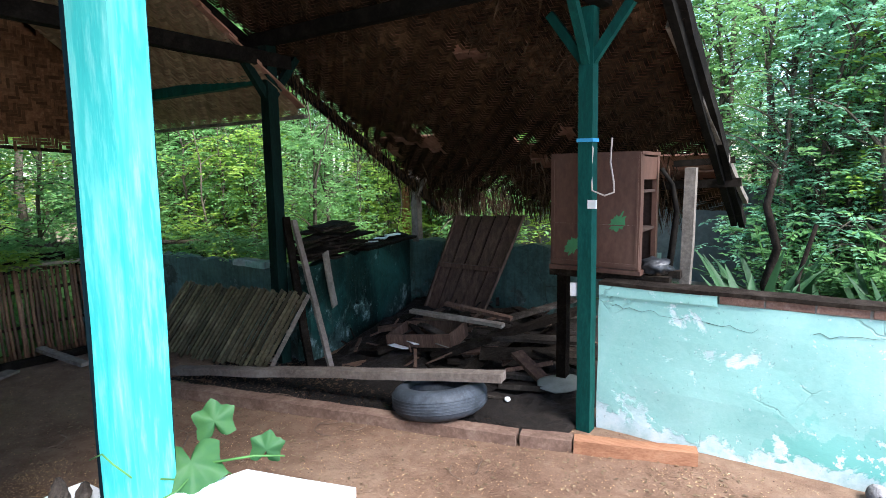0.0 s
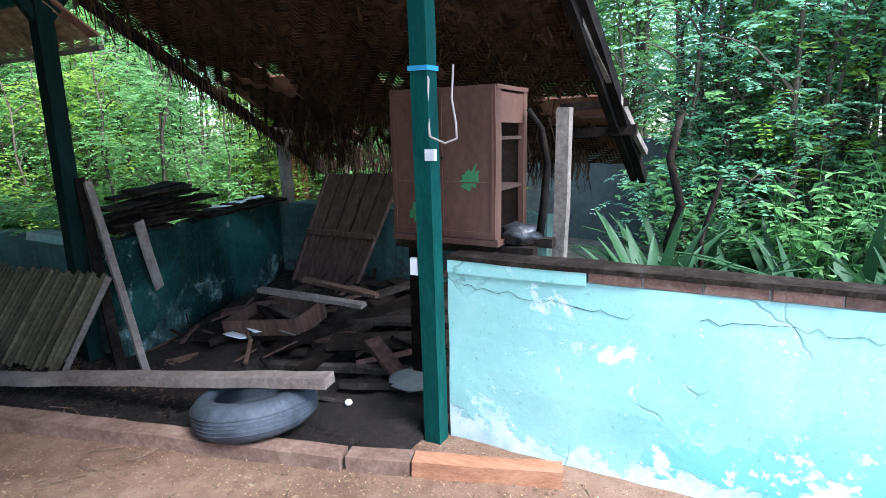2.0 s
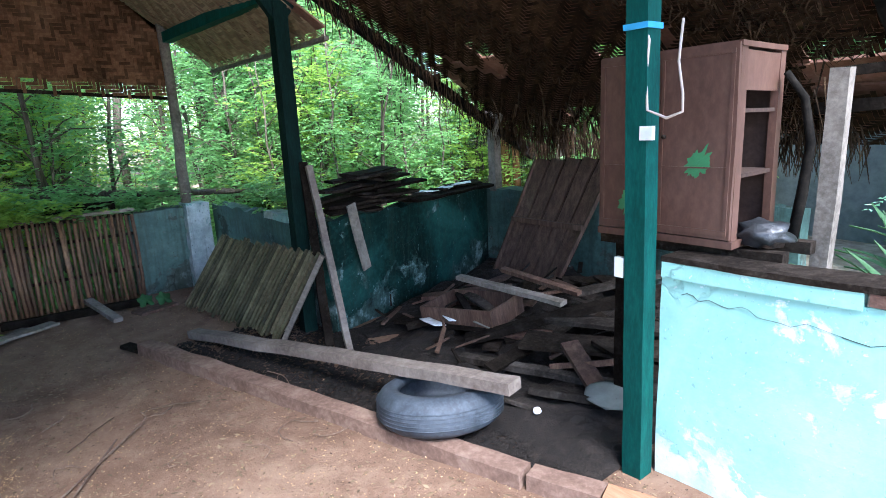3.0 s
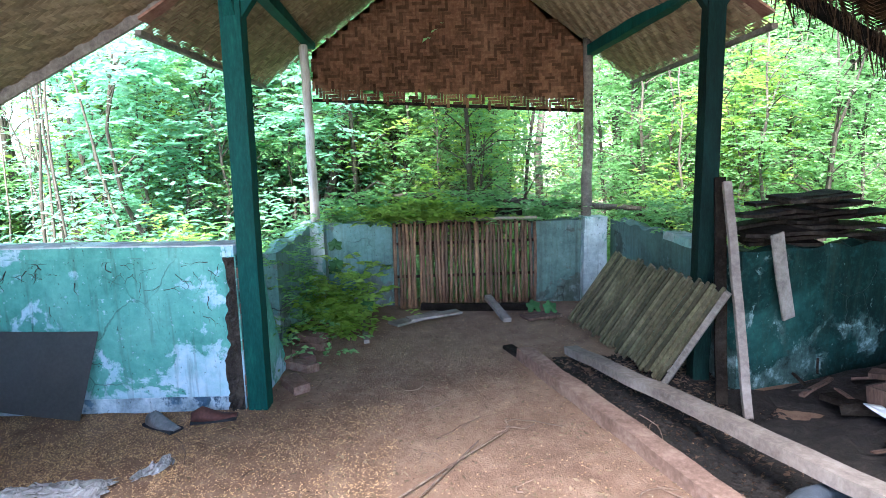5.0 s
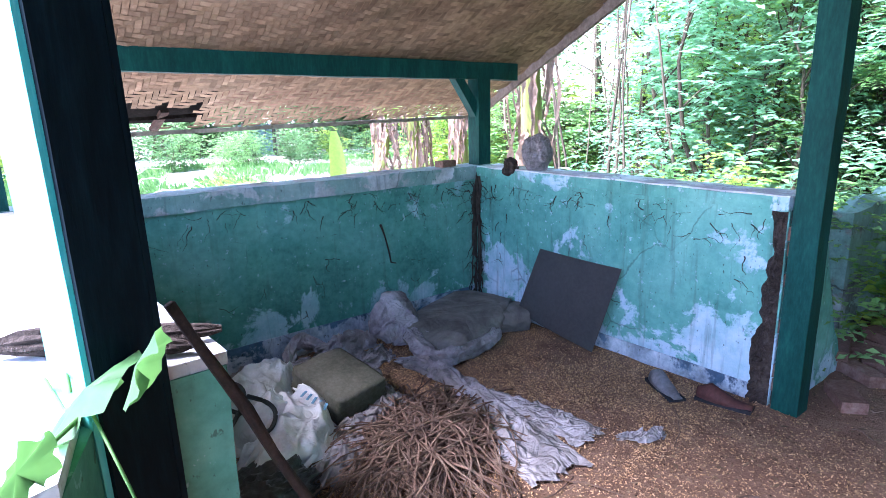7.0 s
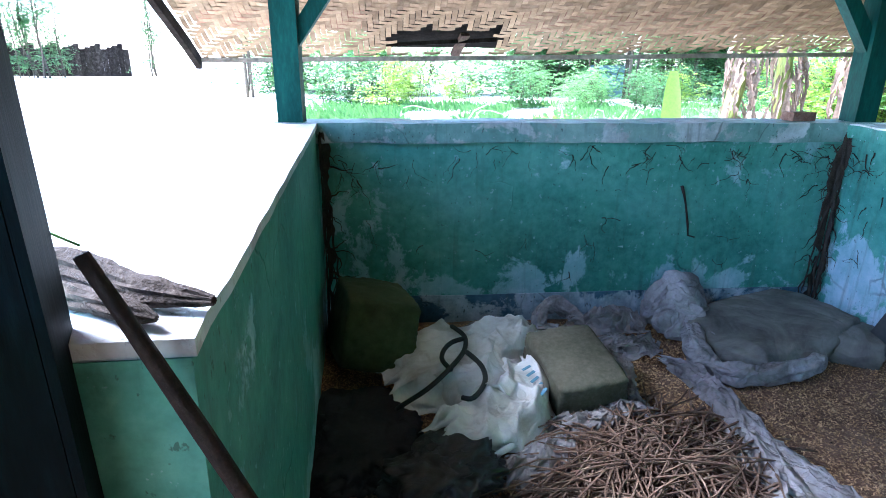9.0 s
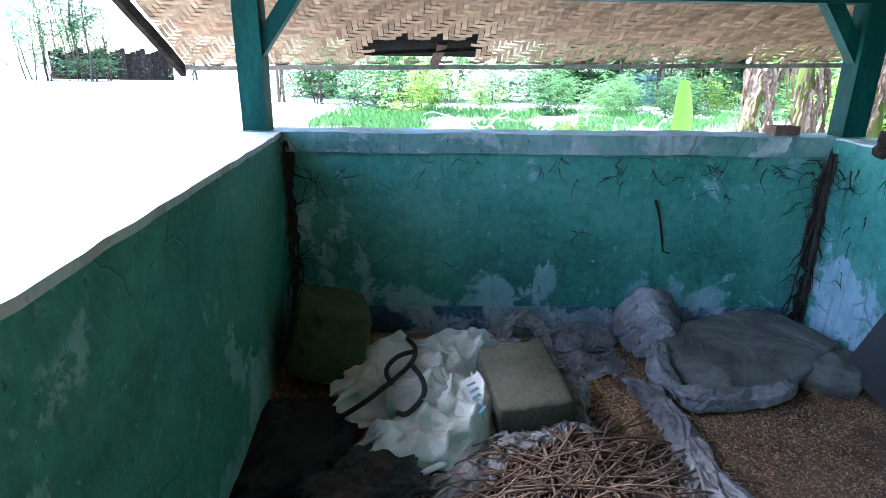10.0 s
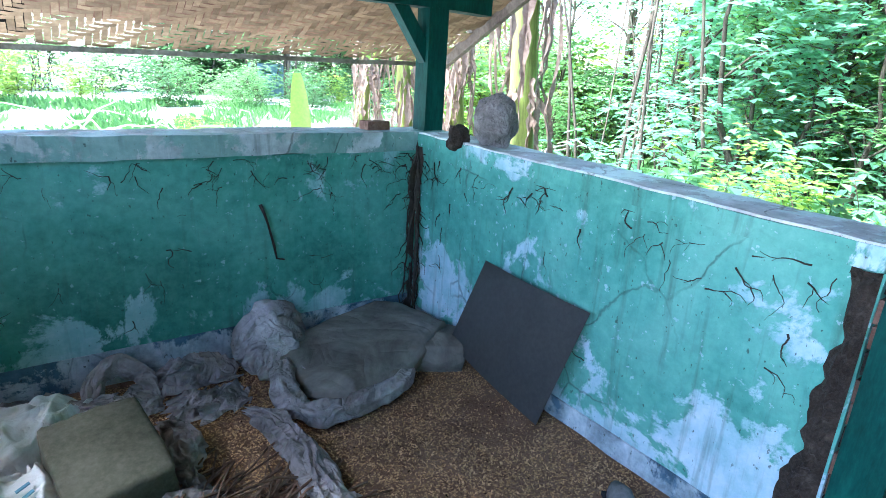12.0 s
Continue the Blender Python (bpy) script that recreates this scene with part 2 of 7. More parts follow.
# Smoke-browned bamboo whose near-black tones stand for shade under the north slope.
M_weave_dark = mottled("smoky_shaded_bamboo", (0.002, 0.0015, 0.001), (0.022, 0.012, 0.0065), (0.11, 0.062, 0.033), 0.8, 0.9, 0.3, 0.003, (1, 1, 1), 24, 0.05, 0.6)
M_weave_brown = mottled("brown_woven_bamboo", (0.035, 0.016, 0.008), (0.10, 0.048, 0.024), (0.20, 0.115, 0.06), 1.6, 0.85, 0.3, 0.003, (1, 1, 1), 18, 0.1, 0.5)
M_thatch = mottled("rotting_thatch", (0.008, 0.005, 0.003), (0.04, 0.024, 0.014), (0.13, 0.08, 0.045), 9, 0.95, 1.0, 0.02, (1, 1, 1), 6, 0.1, 0.4)
M_rooftile = mottled("roof_tile", (0.12, 0.055, 0.035), (0.24, 0.12, 0.08), (0.33, 0.2, 0.15), 5, 0.9, 0.6, 0.01, (1, 1, 1), 6, 0.2, 0.3)
M_rubber = mottled("tyre_rubber", (0.016, 0.02, 0.026), (0.035, 0.043, 0.055), (0.085, 0.10, 0.12), 6, 0.65, 0.4, 0.003, (1, 1, 1), 8, 0.35)
M_cabinet = mottled("cabinet_brown_paint", (0.038, 0.018, 0.012), (0.072, 0.034, 0.023), (0.12, 0.066, 0.048), 3, 0.55, 0.3, 0.003, (1, 1, 0.5), 12, 0.35)
M_cab_in = mottled("cabinet_inside", (0.015, 0.009, 0.007), (0.04, 0.022, 0.016), (0.08, 0.05, 0.035), 5, 0.8, 0.3)
M_greenstain = plain("green_paint_smear", (0.045, 0.19, 0.075), 0.6)
M_white = plain("white_plastic", (0.75, 0.76, 0.76), 0.4)
M_cable = plain("grey_cable", (0.46, 0.38, 0.33), 0.5)
M_cloth = cloth("dirty_gauze", (0.11, 0.107, 0.105), (0.26, 0.252, 0.255), (0.43, 0.42, 0.43), 9.0, 0.022, 0.9, 0.1)
M_plinth = plaster("blue_plinth_paint", (0.06, 0.13, 0.20), (0.015, 0.03, 0.05), (0.16, 0.27, 0.36), ((0.10, 0.14, 0.16), (0.34, 0.42, 0.48), (0.60, 0.66, 0.70)), 0.3, 4.4, 0.3, 0.5)
M_sack = cloth("white_woven_sack", (0.36, 0.37, 0.34), (0.64, 0.67, 0.68), (0.82, 0.84, 0.86), 6.0, 0.014, 0.6, 0.3)
M_sackgrey = cloth("grey_sack_cloth", (0.075, 0.075, 0.066), (0.15, 0.147, 0.13), (0.24, 0.235, 0.21), 3.0, 0.022, 0.9, 0.1)
M_pillow = mottled("olive_cushion_cloth", (0.040, 0.042, 0.030), (0.080, 0.082, 0.060), (0.14, 0.14, 0.11), 4, 0.9, 0.4, 0.003, (1, 1, 1), 14, 0.1)
M_pillow_green = mottled("mossy_cushion_cloth", (0.025, 0.035, 0.016), (0.05, 0.07, 0.03), (0.09, 0.115, 0.06), 4, 0.9, 0.4, 0.003)
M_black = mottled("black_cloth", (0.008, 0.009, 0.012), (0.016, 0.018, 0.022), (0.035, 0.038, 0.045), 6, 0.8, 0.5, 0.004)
M_blackbag = mottled("black_plastic", (0.006, 0.006, 0.007), (0.014, 0.015, 0.016), (0.04, 0.042, 0.045), 8, 0.35, 0.7, 0.006, spec=0.5)
M_mat = mottled("grey_sheet_board", (0.060, 0.064, 0.064), (0.085, 0.09, 0.09), (0.12, 0.126, 0.126), 2, 0.55, 0.15, 0.002, (1, 1, 1), 25, 0.4)
M_print = plain("faded_blue_print", (0.12, 0.30, 0.44), 0.6)
M_blue = plain("blue_print", (0.05, 0.30, 0.55), 0.6)
M_rope = plain("dark_rope", (0.03, 0.038, 0.04), 0.8)
M_twig = mottled("dry_twigs", (0.05, 0.030, 0.022), (0.135, 0.088, 0.062), (0.27, 0.20, 0.15), 9, 0.85, 0.4, 0.003, (1, 1, 1), 5, 0.2, 0.45)
M_husk = mottled("rice_husk", (0.30, 0.17, 0.075), (0.46, 0.29, 0.15), (0.62, 0.44, 0.26), 30, 0.9, 0.6, 0.004, (1, 1, 1), 4, 0.15, 0.35)
M_rock = mottled("grey_rock", (0.08, 0.075, 0.075), (0.20, 0.19, 0.19), (0.40, 0.38, 0.38), 9, 0.9, 0.9, 0.02)
M_root = mottled("dead_root", (0.012, 0.011, 0.009), (0.03, 0.026, 0.02), (0.07, 0.06, 0.045), 20, 0.9, 0.5, 0.004)
M_root_line = plain("crack_shadow", (0.05, 0.07, 0.065), 0.9, 0.0, 0.05)
M_log = mottled("gnarled_log", (0.010, 0.007, 0.006), (0.032, 0.024, 0.019), (0.10, 0.08, 0.065), 16, 0.9, 1.0, 0.012)
M_shoe = mottled("worn_shoe_leather", (0.06, 0.065, 0.07), (0.14, 0.15, 0.155), (0.24, 0.25, 0.25), 8, 0.7)
M_shoe_red = mottled("rotten_brown_shoe", (0.03, 0.012, 0.01), (0.07, 0.025, 0.02), (0.12, 0.05, 0.04), 8, 0.7)
M_concrete = mottled("far_concrete", (0.05, 0.06, 0.05), (0.10, 0.115, 0.105), (0.17, 0.185, 0.175), 1.5, 0.9)
M_dryleaf = leafy("dry_banana_leaf", (0.07, 0.042, 0.027), (0.22, 0.15, 0.105), (0.46, 0.37, 0.29), 0.85, 0.2)
M_banana = mottled("banana_stalk", (0.06, 0.05, 0.02), (0.16, 0.20, 0.045), (0.30, 0.40, 0.09), 5, 0.5, 0.3, 0.004, (3, 3, 0.4), 5, 0.35)
M_bananaleaf = leafy("banana_leaf", (0.06, 0.16, 0.02), (0.14, 0.30, 0.04), (0.30, 0.46, 0.08), 0.45, 0.4)
M_leaf = leafy("thicket_leaf", (0.045, 0.14, 0.04), (0.14, 0.33, 0.10), (0.31, 0.53, 0.20), 0.5, 0.5)
M_leaf_cool = leafy("bluish_leaf", (0.07, 0.21, 0.11), (0.18, 0.43, 0.24), (0.36, 0.64, 0.42), 0.4, 0.6)
M_strap = leafy("strap_leaf", (0.010, 0.035, 0.012), (0.028, 0.085, 0.030), (0.07, 0.17, 0.06), 0.6, 0.2)
M_leaf_dark = leafy("dark_leaf", (0.018, 0.065, 0.018), (0.055, 0.15, 0.045), (0.13, 0.28, 0.10), 0.5, 0.4)
M_leaf_light = leafy("yellow_green_leaf", (0.08, 0.18, 0.02), (0.21, 0.37, 0.05), (0.40, 0.55, 0.11), 0.5, 0.5)
M_vineleaf = leafy("gourd_leaf", (0.028, 0.10, 0.040), (0.042, 0.135, 0.048), (0.085, 0.20, 0.040), 0.6, 0.45)
M_grass = leafy("weeds", (0.03, 0.10, 0.025), (0.075, 0.21, 0.055), (0.17, 0.34, 0.10), 0.6, 0.3)
M_litter = leafy("leaf_litter", (0.06, 0.04, 0.022), (0.16, 0.105, 0.06), (0.32, 0.23, 0.14), 0.85, 0.1)


def floor_material():
    n = Nodes("trodden_earth_floor")
    big, mid, fine = n.noise(0.9, 6, 0.6, None, 0.5), n.noise(7, 6, 0.7), n.noise(90, 4, 0.75)
    col = n.ramp(big, [(0.3, (0.106, 0.058, 0.037)), (0.5, (0.191, 0.115, 0.076)), (0.72, (0.284, 0.191, 0.132))])
    col = n.mix(0.4, col, n.ramp(mid, [(0.3, (0.079, 0.044, 0.029)), (0.5, (0.191, 0.117, 0.079)), (0.72, (0.317, 0.224, 0.155))]))
    col = n.mix(n.step(fine, 0.55, 0.75), col, (0.264, 0.185, 0.122))
    col = n.mix(n.step(n.noise(55, 3, 0.6), 0.64, 0.72), col, (0.020, 0.012, 0.008))
    col = n.mix(n.math("MULTIPLY", n.step(n.noise(3.2, 7, 0.72, None, 0.8), 0.52, 0.66), 0.4), col, (0.086, 0.046, 0.030))
    n.bump(n.math("ADD", n.math("MULTIPLY", mid, 1.2), n.math("MULTIPLY", fine, 0.7)), 0.9, 0.02)
    return n.done(col, 0.95, 0.0, 0.15)


def ground_material():
    n = Nodes("yard_soil")
    sep = n.add("SeparateXYZ", Vector=n.co)
    a, b = n.noise(0.35, 6, 0.6, None, 0.4), n.noise(6, 6, 0.7)
    soil = n.ramp(b, [(0.3, (0.10, 0.075, 0.05)), (0.5, (0.20, 0.16, 0.11)), (0.72, (0.33, 0.28, 0.21))])
    sand = n.ramp(b, [(0.3, (0.46, 0.43, 0.38)), (0.55, (0.60, 0.57, 0.51)), (0.75, (0.70, 0.67, 0.62))])
    # the open yard is bare pale sand, the thicket's soil is dark
    yard = n.math("ADD", n.math("SUBTRACT", sep.outputs["X"], n.math("MULTIPLY", sep.outputs["Y"], 1.1)), n.math("MULTIPLY", a, 3.0))
    col = n.mix(n.step(yard, 2.2, 3.6), soil, sand)
    n.bump(b, 0.5, 0.02)
    return n.done(col, 0.95, 0.0, 0.1)


M_floor, M_ground = floor_material(), ground_material()


# ---- shape helpers ----
def mesh_of(name, bm, material, smooth=False):
    me = bpy.data.meshes.new(name)
    bmesh.ops.recalc_face_normals(bm, faces=bm.faces)
    bm.to_mesh(me)
    bm.free()
    me.materials.append(material)
    if smooth:
        me.polygons.foreach_set("use_smooth", [True] * len(me.polygons))
    return me


def thing(name, label, category, group="", kind="", at=None):
    """An empty at the thing's base, to parent its parts."""
    ob = tagged(new(name), label, category, group, kind)
    ob.empty_display_size = 0.1
    if at is not None:
        ob.matrix_world = at
    return ob


def part(name, bm, material, parent, label="", smooth=False):
    ob = new(name, mesh_of(name, bm, material, smooth))
    ob.parent = parent
    if label:
        ob["label"] = label
    return ob


def whole(name, bm, material, label, category, group="", kind="", smooth=False):
    return tagged(new(name, mesh_of(name, bm, material, smooth)), label, category, group, kind)


def slab(bm, x0, x1, y0, y1, z0, z1, m=None, seg=0.12, jit=0.006, seed=0.0, grow=None):
    """A box with faces cut into small squares and gently uneven; grow(p) may shift each point."""
    m = m or Matrix()
    n = [max(1, min(60, int(round((b - a) / seg)))) for a, b in ((x0, x1), (y0, y1), (z0, z1))]
    verts = {}

    def vert(i, j, k):
        if (i, j, k) not in verts:
            p = Vector((x0 + (x1 - x0) * i / n[0], y0 + (y1 - y0) * j / n[1], z0 + (z1 - z0) * k / n[2]))
            if jit:
                p += noise.noise_vector(p * 4.0 + Vector((seed, seed * 1.7, seed * 0.3))) * jit
            if grow:
                p = grow(p)
            verts[i, j, k] = bm.verts.new(m @ p)
        return verts[i, j, k]

    for a, b, c in ((0, 1, 2), (1, 2, 0), (2, 0, 1)):
        for end in (0, n[c]):
            for i in range(n[a]):
                for j in range(n[b]):
                    q = []
                    for di, dj in ((0, 0), (1, 0), (1, 1), (0, 1)):
                        ix = [0, 0, 0]
                        ix[a], ix[b], ix[c] = i + di, j + dj, end
                        q.append(vert(*ix))
                    try:
                        bm.faces.new(q if end else q[::-1])
                    except ValueError:
                        pass
    return bm


def aim(a, b, roll=0.0):
    """A frame at a whose x runs to b, z as near to up as may be; and the length."""
    a, b = Vector(a), Vector(b)
    d = b - a
    x = d.normalized()
    up = Vector((0, 0, 1)) if abs(x.z) < 0.98 else Vector((0, 1, 0))
    y = up.cross(x).normalized()
    z = x.cross(y)
    m = Matrix((x, y, z)).transposed().to_4x4()
    m.translation = a
    return m @ Matrix.Rotation(radians(roll), 4, "X"), d.length


def beam(bm, a, b, w, h, roll=0.0, seg=0.15, jit=0.006, seed=0.0, taper=1.0):
    """A squared, slightly uneven timber from a to b."""
    m, L = aim(a, b, roll)

    def grow(p):
        k = 1 + (taper - 1) * p.x / L
        return Vector((p.x, p.y * k, p.z * k))

    return slab(bm, 0, L, -w / 2, w / 2, -h / 2, h / 2, m, seg, jit, seed, grow)


def flat_board(bm, a, b, across, w, h, seg=0.12, jit=0.006, seed=0.0):
    """A board from a to b that lies in the plane spanned with the given cross direction."""
    a, b = Vector(a), Vector(b)
    x = (b - a).normalized()
    y = (Vector(across) - x * Vector(across).dot(x)).normalized()
    m = Matrix((x, y, x.cross(y))).transposed().to_4x4()
    m.translation = a
    return slab(bm, 0, (b - a).length, -w / 2, w / 2, -h / 2, h / 2, m, seg, jit, seed)


def rod(bm, pts, r0, r1=None, sides=6, cap=True, wob=0.0):
    """A round rod along a line of points, from radius r0 to r1."""
    r1 = r0 if r1 is None else r1
    pts = [Vector(p) for p in pts]
    rings = []
    n = None
    for i, p in enumerate(pts):
        d = (pts[min(i + 1, len(pts) - 1)] - pts[max(i - 1, 0)]).normalized()
        n = d.orthogonal().normalized() if n is None else (n - d * n.dot(d)).normalized()
        b = d.cross(n)
        r = r0 + (r1 - r0) * i / max(1, len(pts) - 1)
        ring = []
        for k in range(sides):
            t = 2 * math.pi * k / sides
            rr = r * (1 + (wob * noise.noise(p * 9 + Vector((k, 0, 0))) if wob else 0))
            ring.append(bm.verts.new(p + (n * math.cos(t) + b * math.sin(t)) * rr))
        rings.append(ring)
    for u, v in zip(rings, rings[1:]):
        for k in range(sides):
            bm.faces.new((u[k], u[(k + 1) % sides], v[(k + 1) % sides], v[k]))
    if cap and sides > 2:
        bm.faces.new(rings[0][::-1]), bm.faces.new(rings[-1])
    return bm


def arc(a, b, sag=(0, 0, 0), n=6, wob=0.0, rng=random):
    """Points from a to b, bowed by sag in the middle, with a little wander."""
    a, b, sag = Vector(a), Vector(b), Vector(sag)
    out = []
    for i in range(n + 1):
        t = i / n
        p = a.lerp(b, t) + sag * (4 * t * (1 - t))
        if 0 < i < n and wob:
            p += Vector([rng.uniform(-wob, wob) for _ in range(3)])
        out.append(p)
    return out


def lump(bm, size, m, rough=0.25, freq=2.0, seed=0.0, sub=3, flat=-2.0):
    """A rounded uneven body."""
    got = bmesh.ops.create_icosphere(bm, subdivisions=sub, radius=1.0)
    for v in got["verts"]:
        p = v.co.copy()
        p *= 1 + rough * noise.fractal(p * freq + Vector((seed, 0, seed)), 0.8, 2.0, 3)
        p = Vector((p.x * size[0], p.y * size[1], p.z * size[2]))
        p.z = max(p.z, flat)
        v.co = m @ p
    return bm


# ---- structure ----
g_bm = bmesh.new()
G = 90
xs = [-300, -120, -60] + [-30 + 60 * i / G for i in range(G + 1)] + [60, 120, 300]
gv = {}
for i, x in enumerate(xs):
    for j, y in enumerate(xs):
        inside = -2.7 < x < 6.0 and -0.5 < y < 7.6
        z = -0.06 if inside else -0.05 + 0.05 * noise.noise(Vector((x * 0.5, y * 0.5, 0)))
        gv[i, j] = g_bm.verts.new((x, y, z))
for i in range(len(xs) - 1):
    for j in range(len(xs) - 1):
        g_bm.faces.new((gv[i, j], gv[i + 1, j], gv[i + 1, j + 1], gv[i, j + 1]))
whole("ground", g_bm, M_ground, "bare pale yard soil turning dark under the thicket", "ground", kind="structure", smooth=True)

f_bm = bmesh.new()
NX, NY = 160, 150
fv = {}
for i in range(NX + 1):
    for j in range(NY + 1):
        x, y = -2.5 + 8.1 * i / NX, -0.05 + 7.2 * j / NY
        z = 0.012 * noise.noise(Vector((x * 1.5, y * 1.5, 3))) + 0.008 * noise.noise(Vector((x * 7, y * 7, 1)))
        z -= 0.12 * max(0.0, min(1.0, (x - 4.9) / 0.6), min(1.0, (x - 3.1) / 0.4) * min(1.0, max(0.0, (2.3 - y) / 0.5)))
        fv[i, j] = f_bm.verts.new((x, y, z))
for i in range(NX):
    for j in range(NY):
        f_bm.faces.new((fv[i, j], fv[i + 1, j], fv[i + 1, j + 1], fv[i, j + 1]))
whole("floor", f_bm, M_floor, "trodden reddish earth floor strewn with rice husk", "floor", kind="structure", smooth=True)


def end_reach(v):
    """How far the thick wall's outer part runs on past its inner end."""
    return max(0.0, min(0.20, (v - 0.20) * 12)) + 0.25 * max(0.0, v - 0.22)


def wall(name, a, b, thick, h0, h1, material, label, cap=None, cap_w=0.0, cap_h=0.06, side=1, base=-0.08, ragged=0.0, capmat=None, skew=0.0, topmat=None, lip=0.02):
    """A low wall whose near face runs from a to b; its body lies on the given side of that line."""
    m, L = aim((a[0], a[1], 0), (b[0], b[1], 0))
    top = thing(name, label, "wall", kind="structure")

    def grow(p):
        k = p.x / L
        t = h0 + (h1 - h0) * k
        z = base + (p.z - base) / (1 - base) * (t - base)
        if ragged and p.z > 0.6:
            z += ragged * noise.noise(Vector((p.x * 5, p.y * 9, 2.2)))
        return Vector((p.x - (skew > 0) * end_reach(p.y) * (1 - k), p.y, z))

    y0, y1 = (0, thick) if side > 0 else (-thick, 0)
    part("wall_body", slab(bmesh.new(), 0, L, y0, y1, base, 1.0, m, 0.09, 0.006, L, grow), material, top)
    if cap:
        c0, c1 = (-lip, cap_w) if side > 0 else (-cap_w, lip)

        def cgrow(p):
            return Vector((p.x - (skew > 0) * end_reach(p.y) * (1 - p.x / L), p.y, p.z + h0 + (h1 - h0) * p.x / L + 0.006 * noise.noise(Vector((p.x * 8, p.y * 8, 0)))))

        part("wall_cap", slab(bmesh.new(), -0.0, L, c0, c1, 0.001, cap_h, m, 0.06, 0.003, L + 3, cgrow), capmat or M_cap, top)
        if topmat:
            part("cap_top", slab(bmesh.new(), 0.0, L, c0 + 0.004, c1 - 0.004, cap_h + 0.001, cap_h + 0.009, m, 0.06, 0.004, L + 5, cgrow), topmat, top, "pale worn top")
    return top


wall("wall_south", (2.72, 0.0), (-0.16, 0.0), 0.14, 0.90, 0.90, M_wall_south, "cracked green-painted half wall with a concrete cap", True, 0.20, 0.09, side=1, capmat=M_cap_green)
wall("wall_west", (0.0, 0.012), (0.0, 1.99), 0.14, 0.92, 0.90, M_wall_in, "green half wall with flaking blue-grey patches", True, 0.20, 0.060, side=1, capmat=M_wall_in, topmat=M_cap)
wall("wall_east", (2.395, 2.10), (2.53, 0.012), 0.50, 0.965, 0.965, M_wall_south, "thick green half wall with a wide whitewashed top", True, 0.505, 0.022, side=1, skew=0.46, lip=0.005)
wall("wall_front", (5.6, 5.06), (2.435, 4.99), 0.14, 0.885, 0.875, M_wall_front, "faded turquoise half wall peeling white along its foot", side=-1)
wall("wall_debris_west", (-0.04, 4.86), (-0.70, 7.15), 0.14, 0.84, 0.84, M_wall_dark, "mouldy green half wall, darkened for the side room's shade", side=1, ragged=0.05)
wall("wall_debris_north", (-0.70, 7.0), (2.25, 6.95), 0.14, 0.82, 0.86, M_wall_moss, "stained mossy grey-green back wall", side=1, ragged=0.05)
wall("wall_porch_west_a", (-2.35, 1.9), (-2.35, 2.74), 0.14, 0.82, 0.81, M_wall_grey, "weathered grey half wall beside a bamboo gate", side=1, ragged=0.04)
wall("wall_porch_west_b", (-2.35, 4.03), (-2.35, 4.75), 0.14, 0.80, 0.80, M_wall_moss, "stained grey-green half wall beside a bamboo gate", side=1, ragged=0.04)
wall("wall_porch_north", (-2.35, 4.80), (-0.14, 4.86), 0.14, 0.80, 0.82, M_wall_moss, "grey-green half wall closing the porch", side=1, ragged=0.05)
wall("wall_porch_south", (-1.05, 1.92), (-2.35, 1.92), 0.14, 0.75, 0.82, M_wall_grey, "pale broken half wall overgrown with creepers", side=1, ragged=0.06)

plinth = thing("baseboard", "flaking blue painted plinth along the wall foot", "baseboard", kind="structure")
part("plinth_strip", slab(bmesh.new(), 0.008, 2.5, -0.01, 0.006, -0.02, 0.145, None, 0.06, 0.004, 1), M_plinth, plinth)
part("plinth_strip", slab(bmesh.new(), -0.01, 0.006, 0.012, 1.97, -0.02, 0.085, None, 0.06, 0.004, 2), M_plinth, plinth)

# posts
# Near-black green that carries the shade of the entrance post's inner sides.
M_postshade = mottled("shaded_post_face", (0.001, 0.003, 0.004), (0.002, 0.007, 0.010), (0.006, 0.020, 0.026), 5, 0.7, 0.3, 0.004, (3, 3, 0.4), 6, 0.06)
def post(name, at, size, z0, z1, material, label, lean=(0, 0), braces=(), brace_h=0.45, turn=0):
    top = thing(name, label, "post", "posts carrying the roof")
    x, y = at
    part("shaft", beam(bmesh.new(), (x, y, z0), (x + lean[0], y + lean[1], z1), size, size, turn, 0.2, 0.004, x * 3 + y), material, top)
    # Added boards put the shade of two post sides into their colour.
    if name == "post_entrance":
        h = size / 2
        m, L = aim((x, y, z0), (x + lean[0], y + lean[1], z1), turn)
        part("inner_board", slab(bmesh.new(), 0, L, -h - 0.010, -h - 0.001, -h, h + 0.010, m, 0.15, 0.002), M_postshade, top, "near-black added board giving the post a shaded inner side")
        part("inner_board", slab(bmesh.new(), 0, L, -h, h - 0.008, h + 0.001, h + 0.010, m, 0.15, 0.002), M_postshade, top, "near-black added board giving the post a shaded inner side")
    for dx, dy in braces:
        a = (x + lean[0] + dx * 0.02, y + lean[1] + dy * 0.02, z1 - brace_h)
        b = (x + lean[0] + dx * brace_h * 0.8, y + lean[1] + dy * brace_h * 0.8, z1)
        part("brace", beam(bmesh.new(), a, b, size * 0.55, size * 0.6, 0, 0.2, 0.003), material, top)
    return top


RIDGE_Y, RIDGE_Z = 3.5, 3.47
S_SLOPE, N_SLOPE = 0.505, 0.57


def roof_z(y):
    return RIDGE_Z - (S_SLOPE * (RIDGE_Y - y) if y < RIDGE_Y else N_SLOPE * (y - RIDGE_Y))


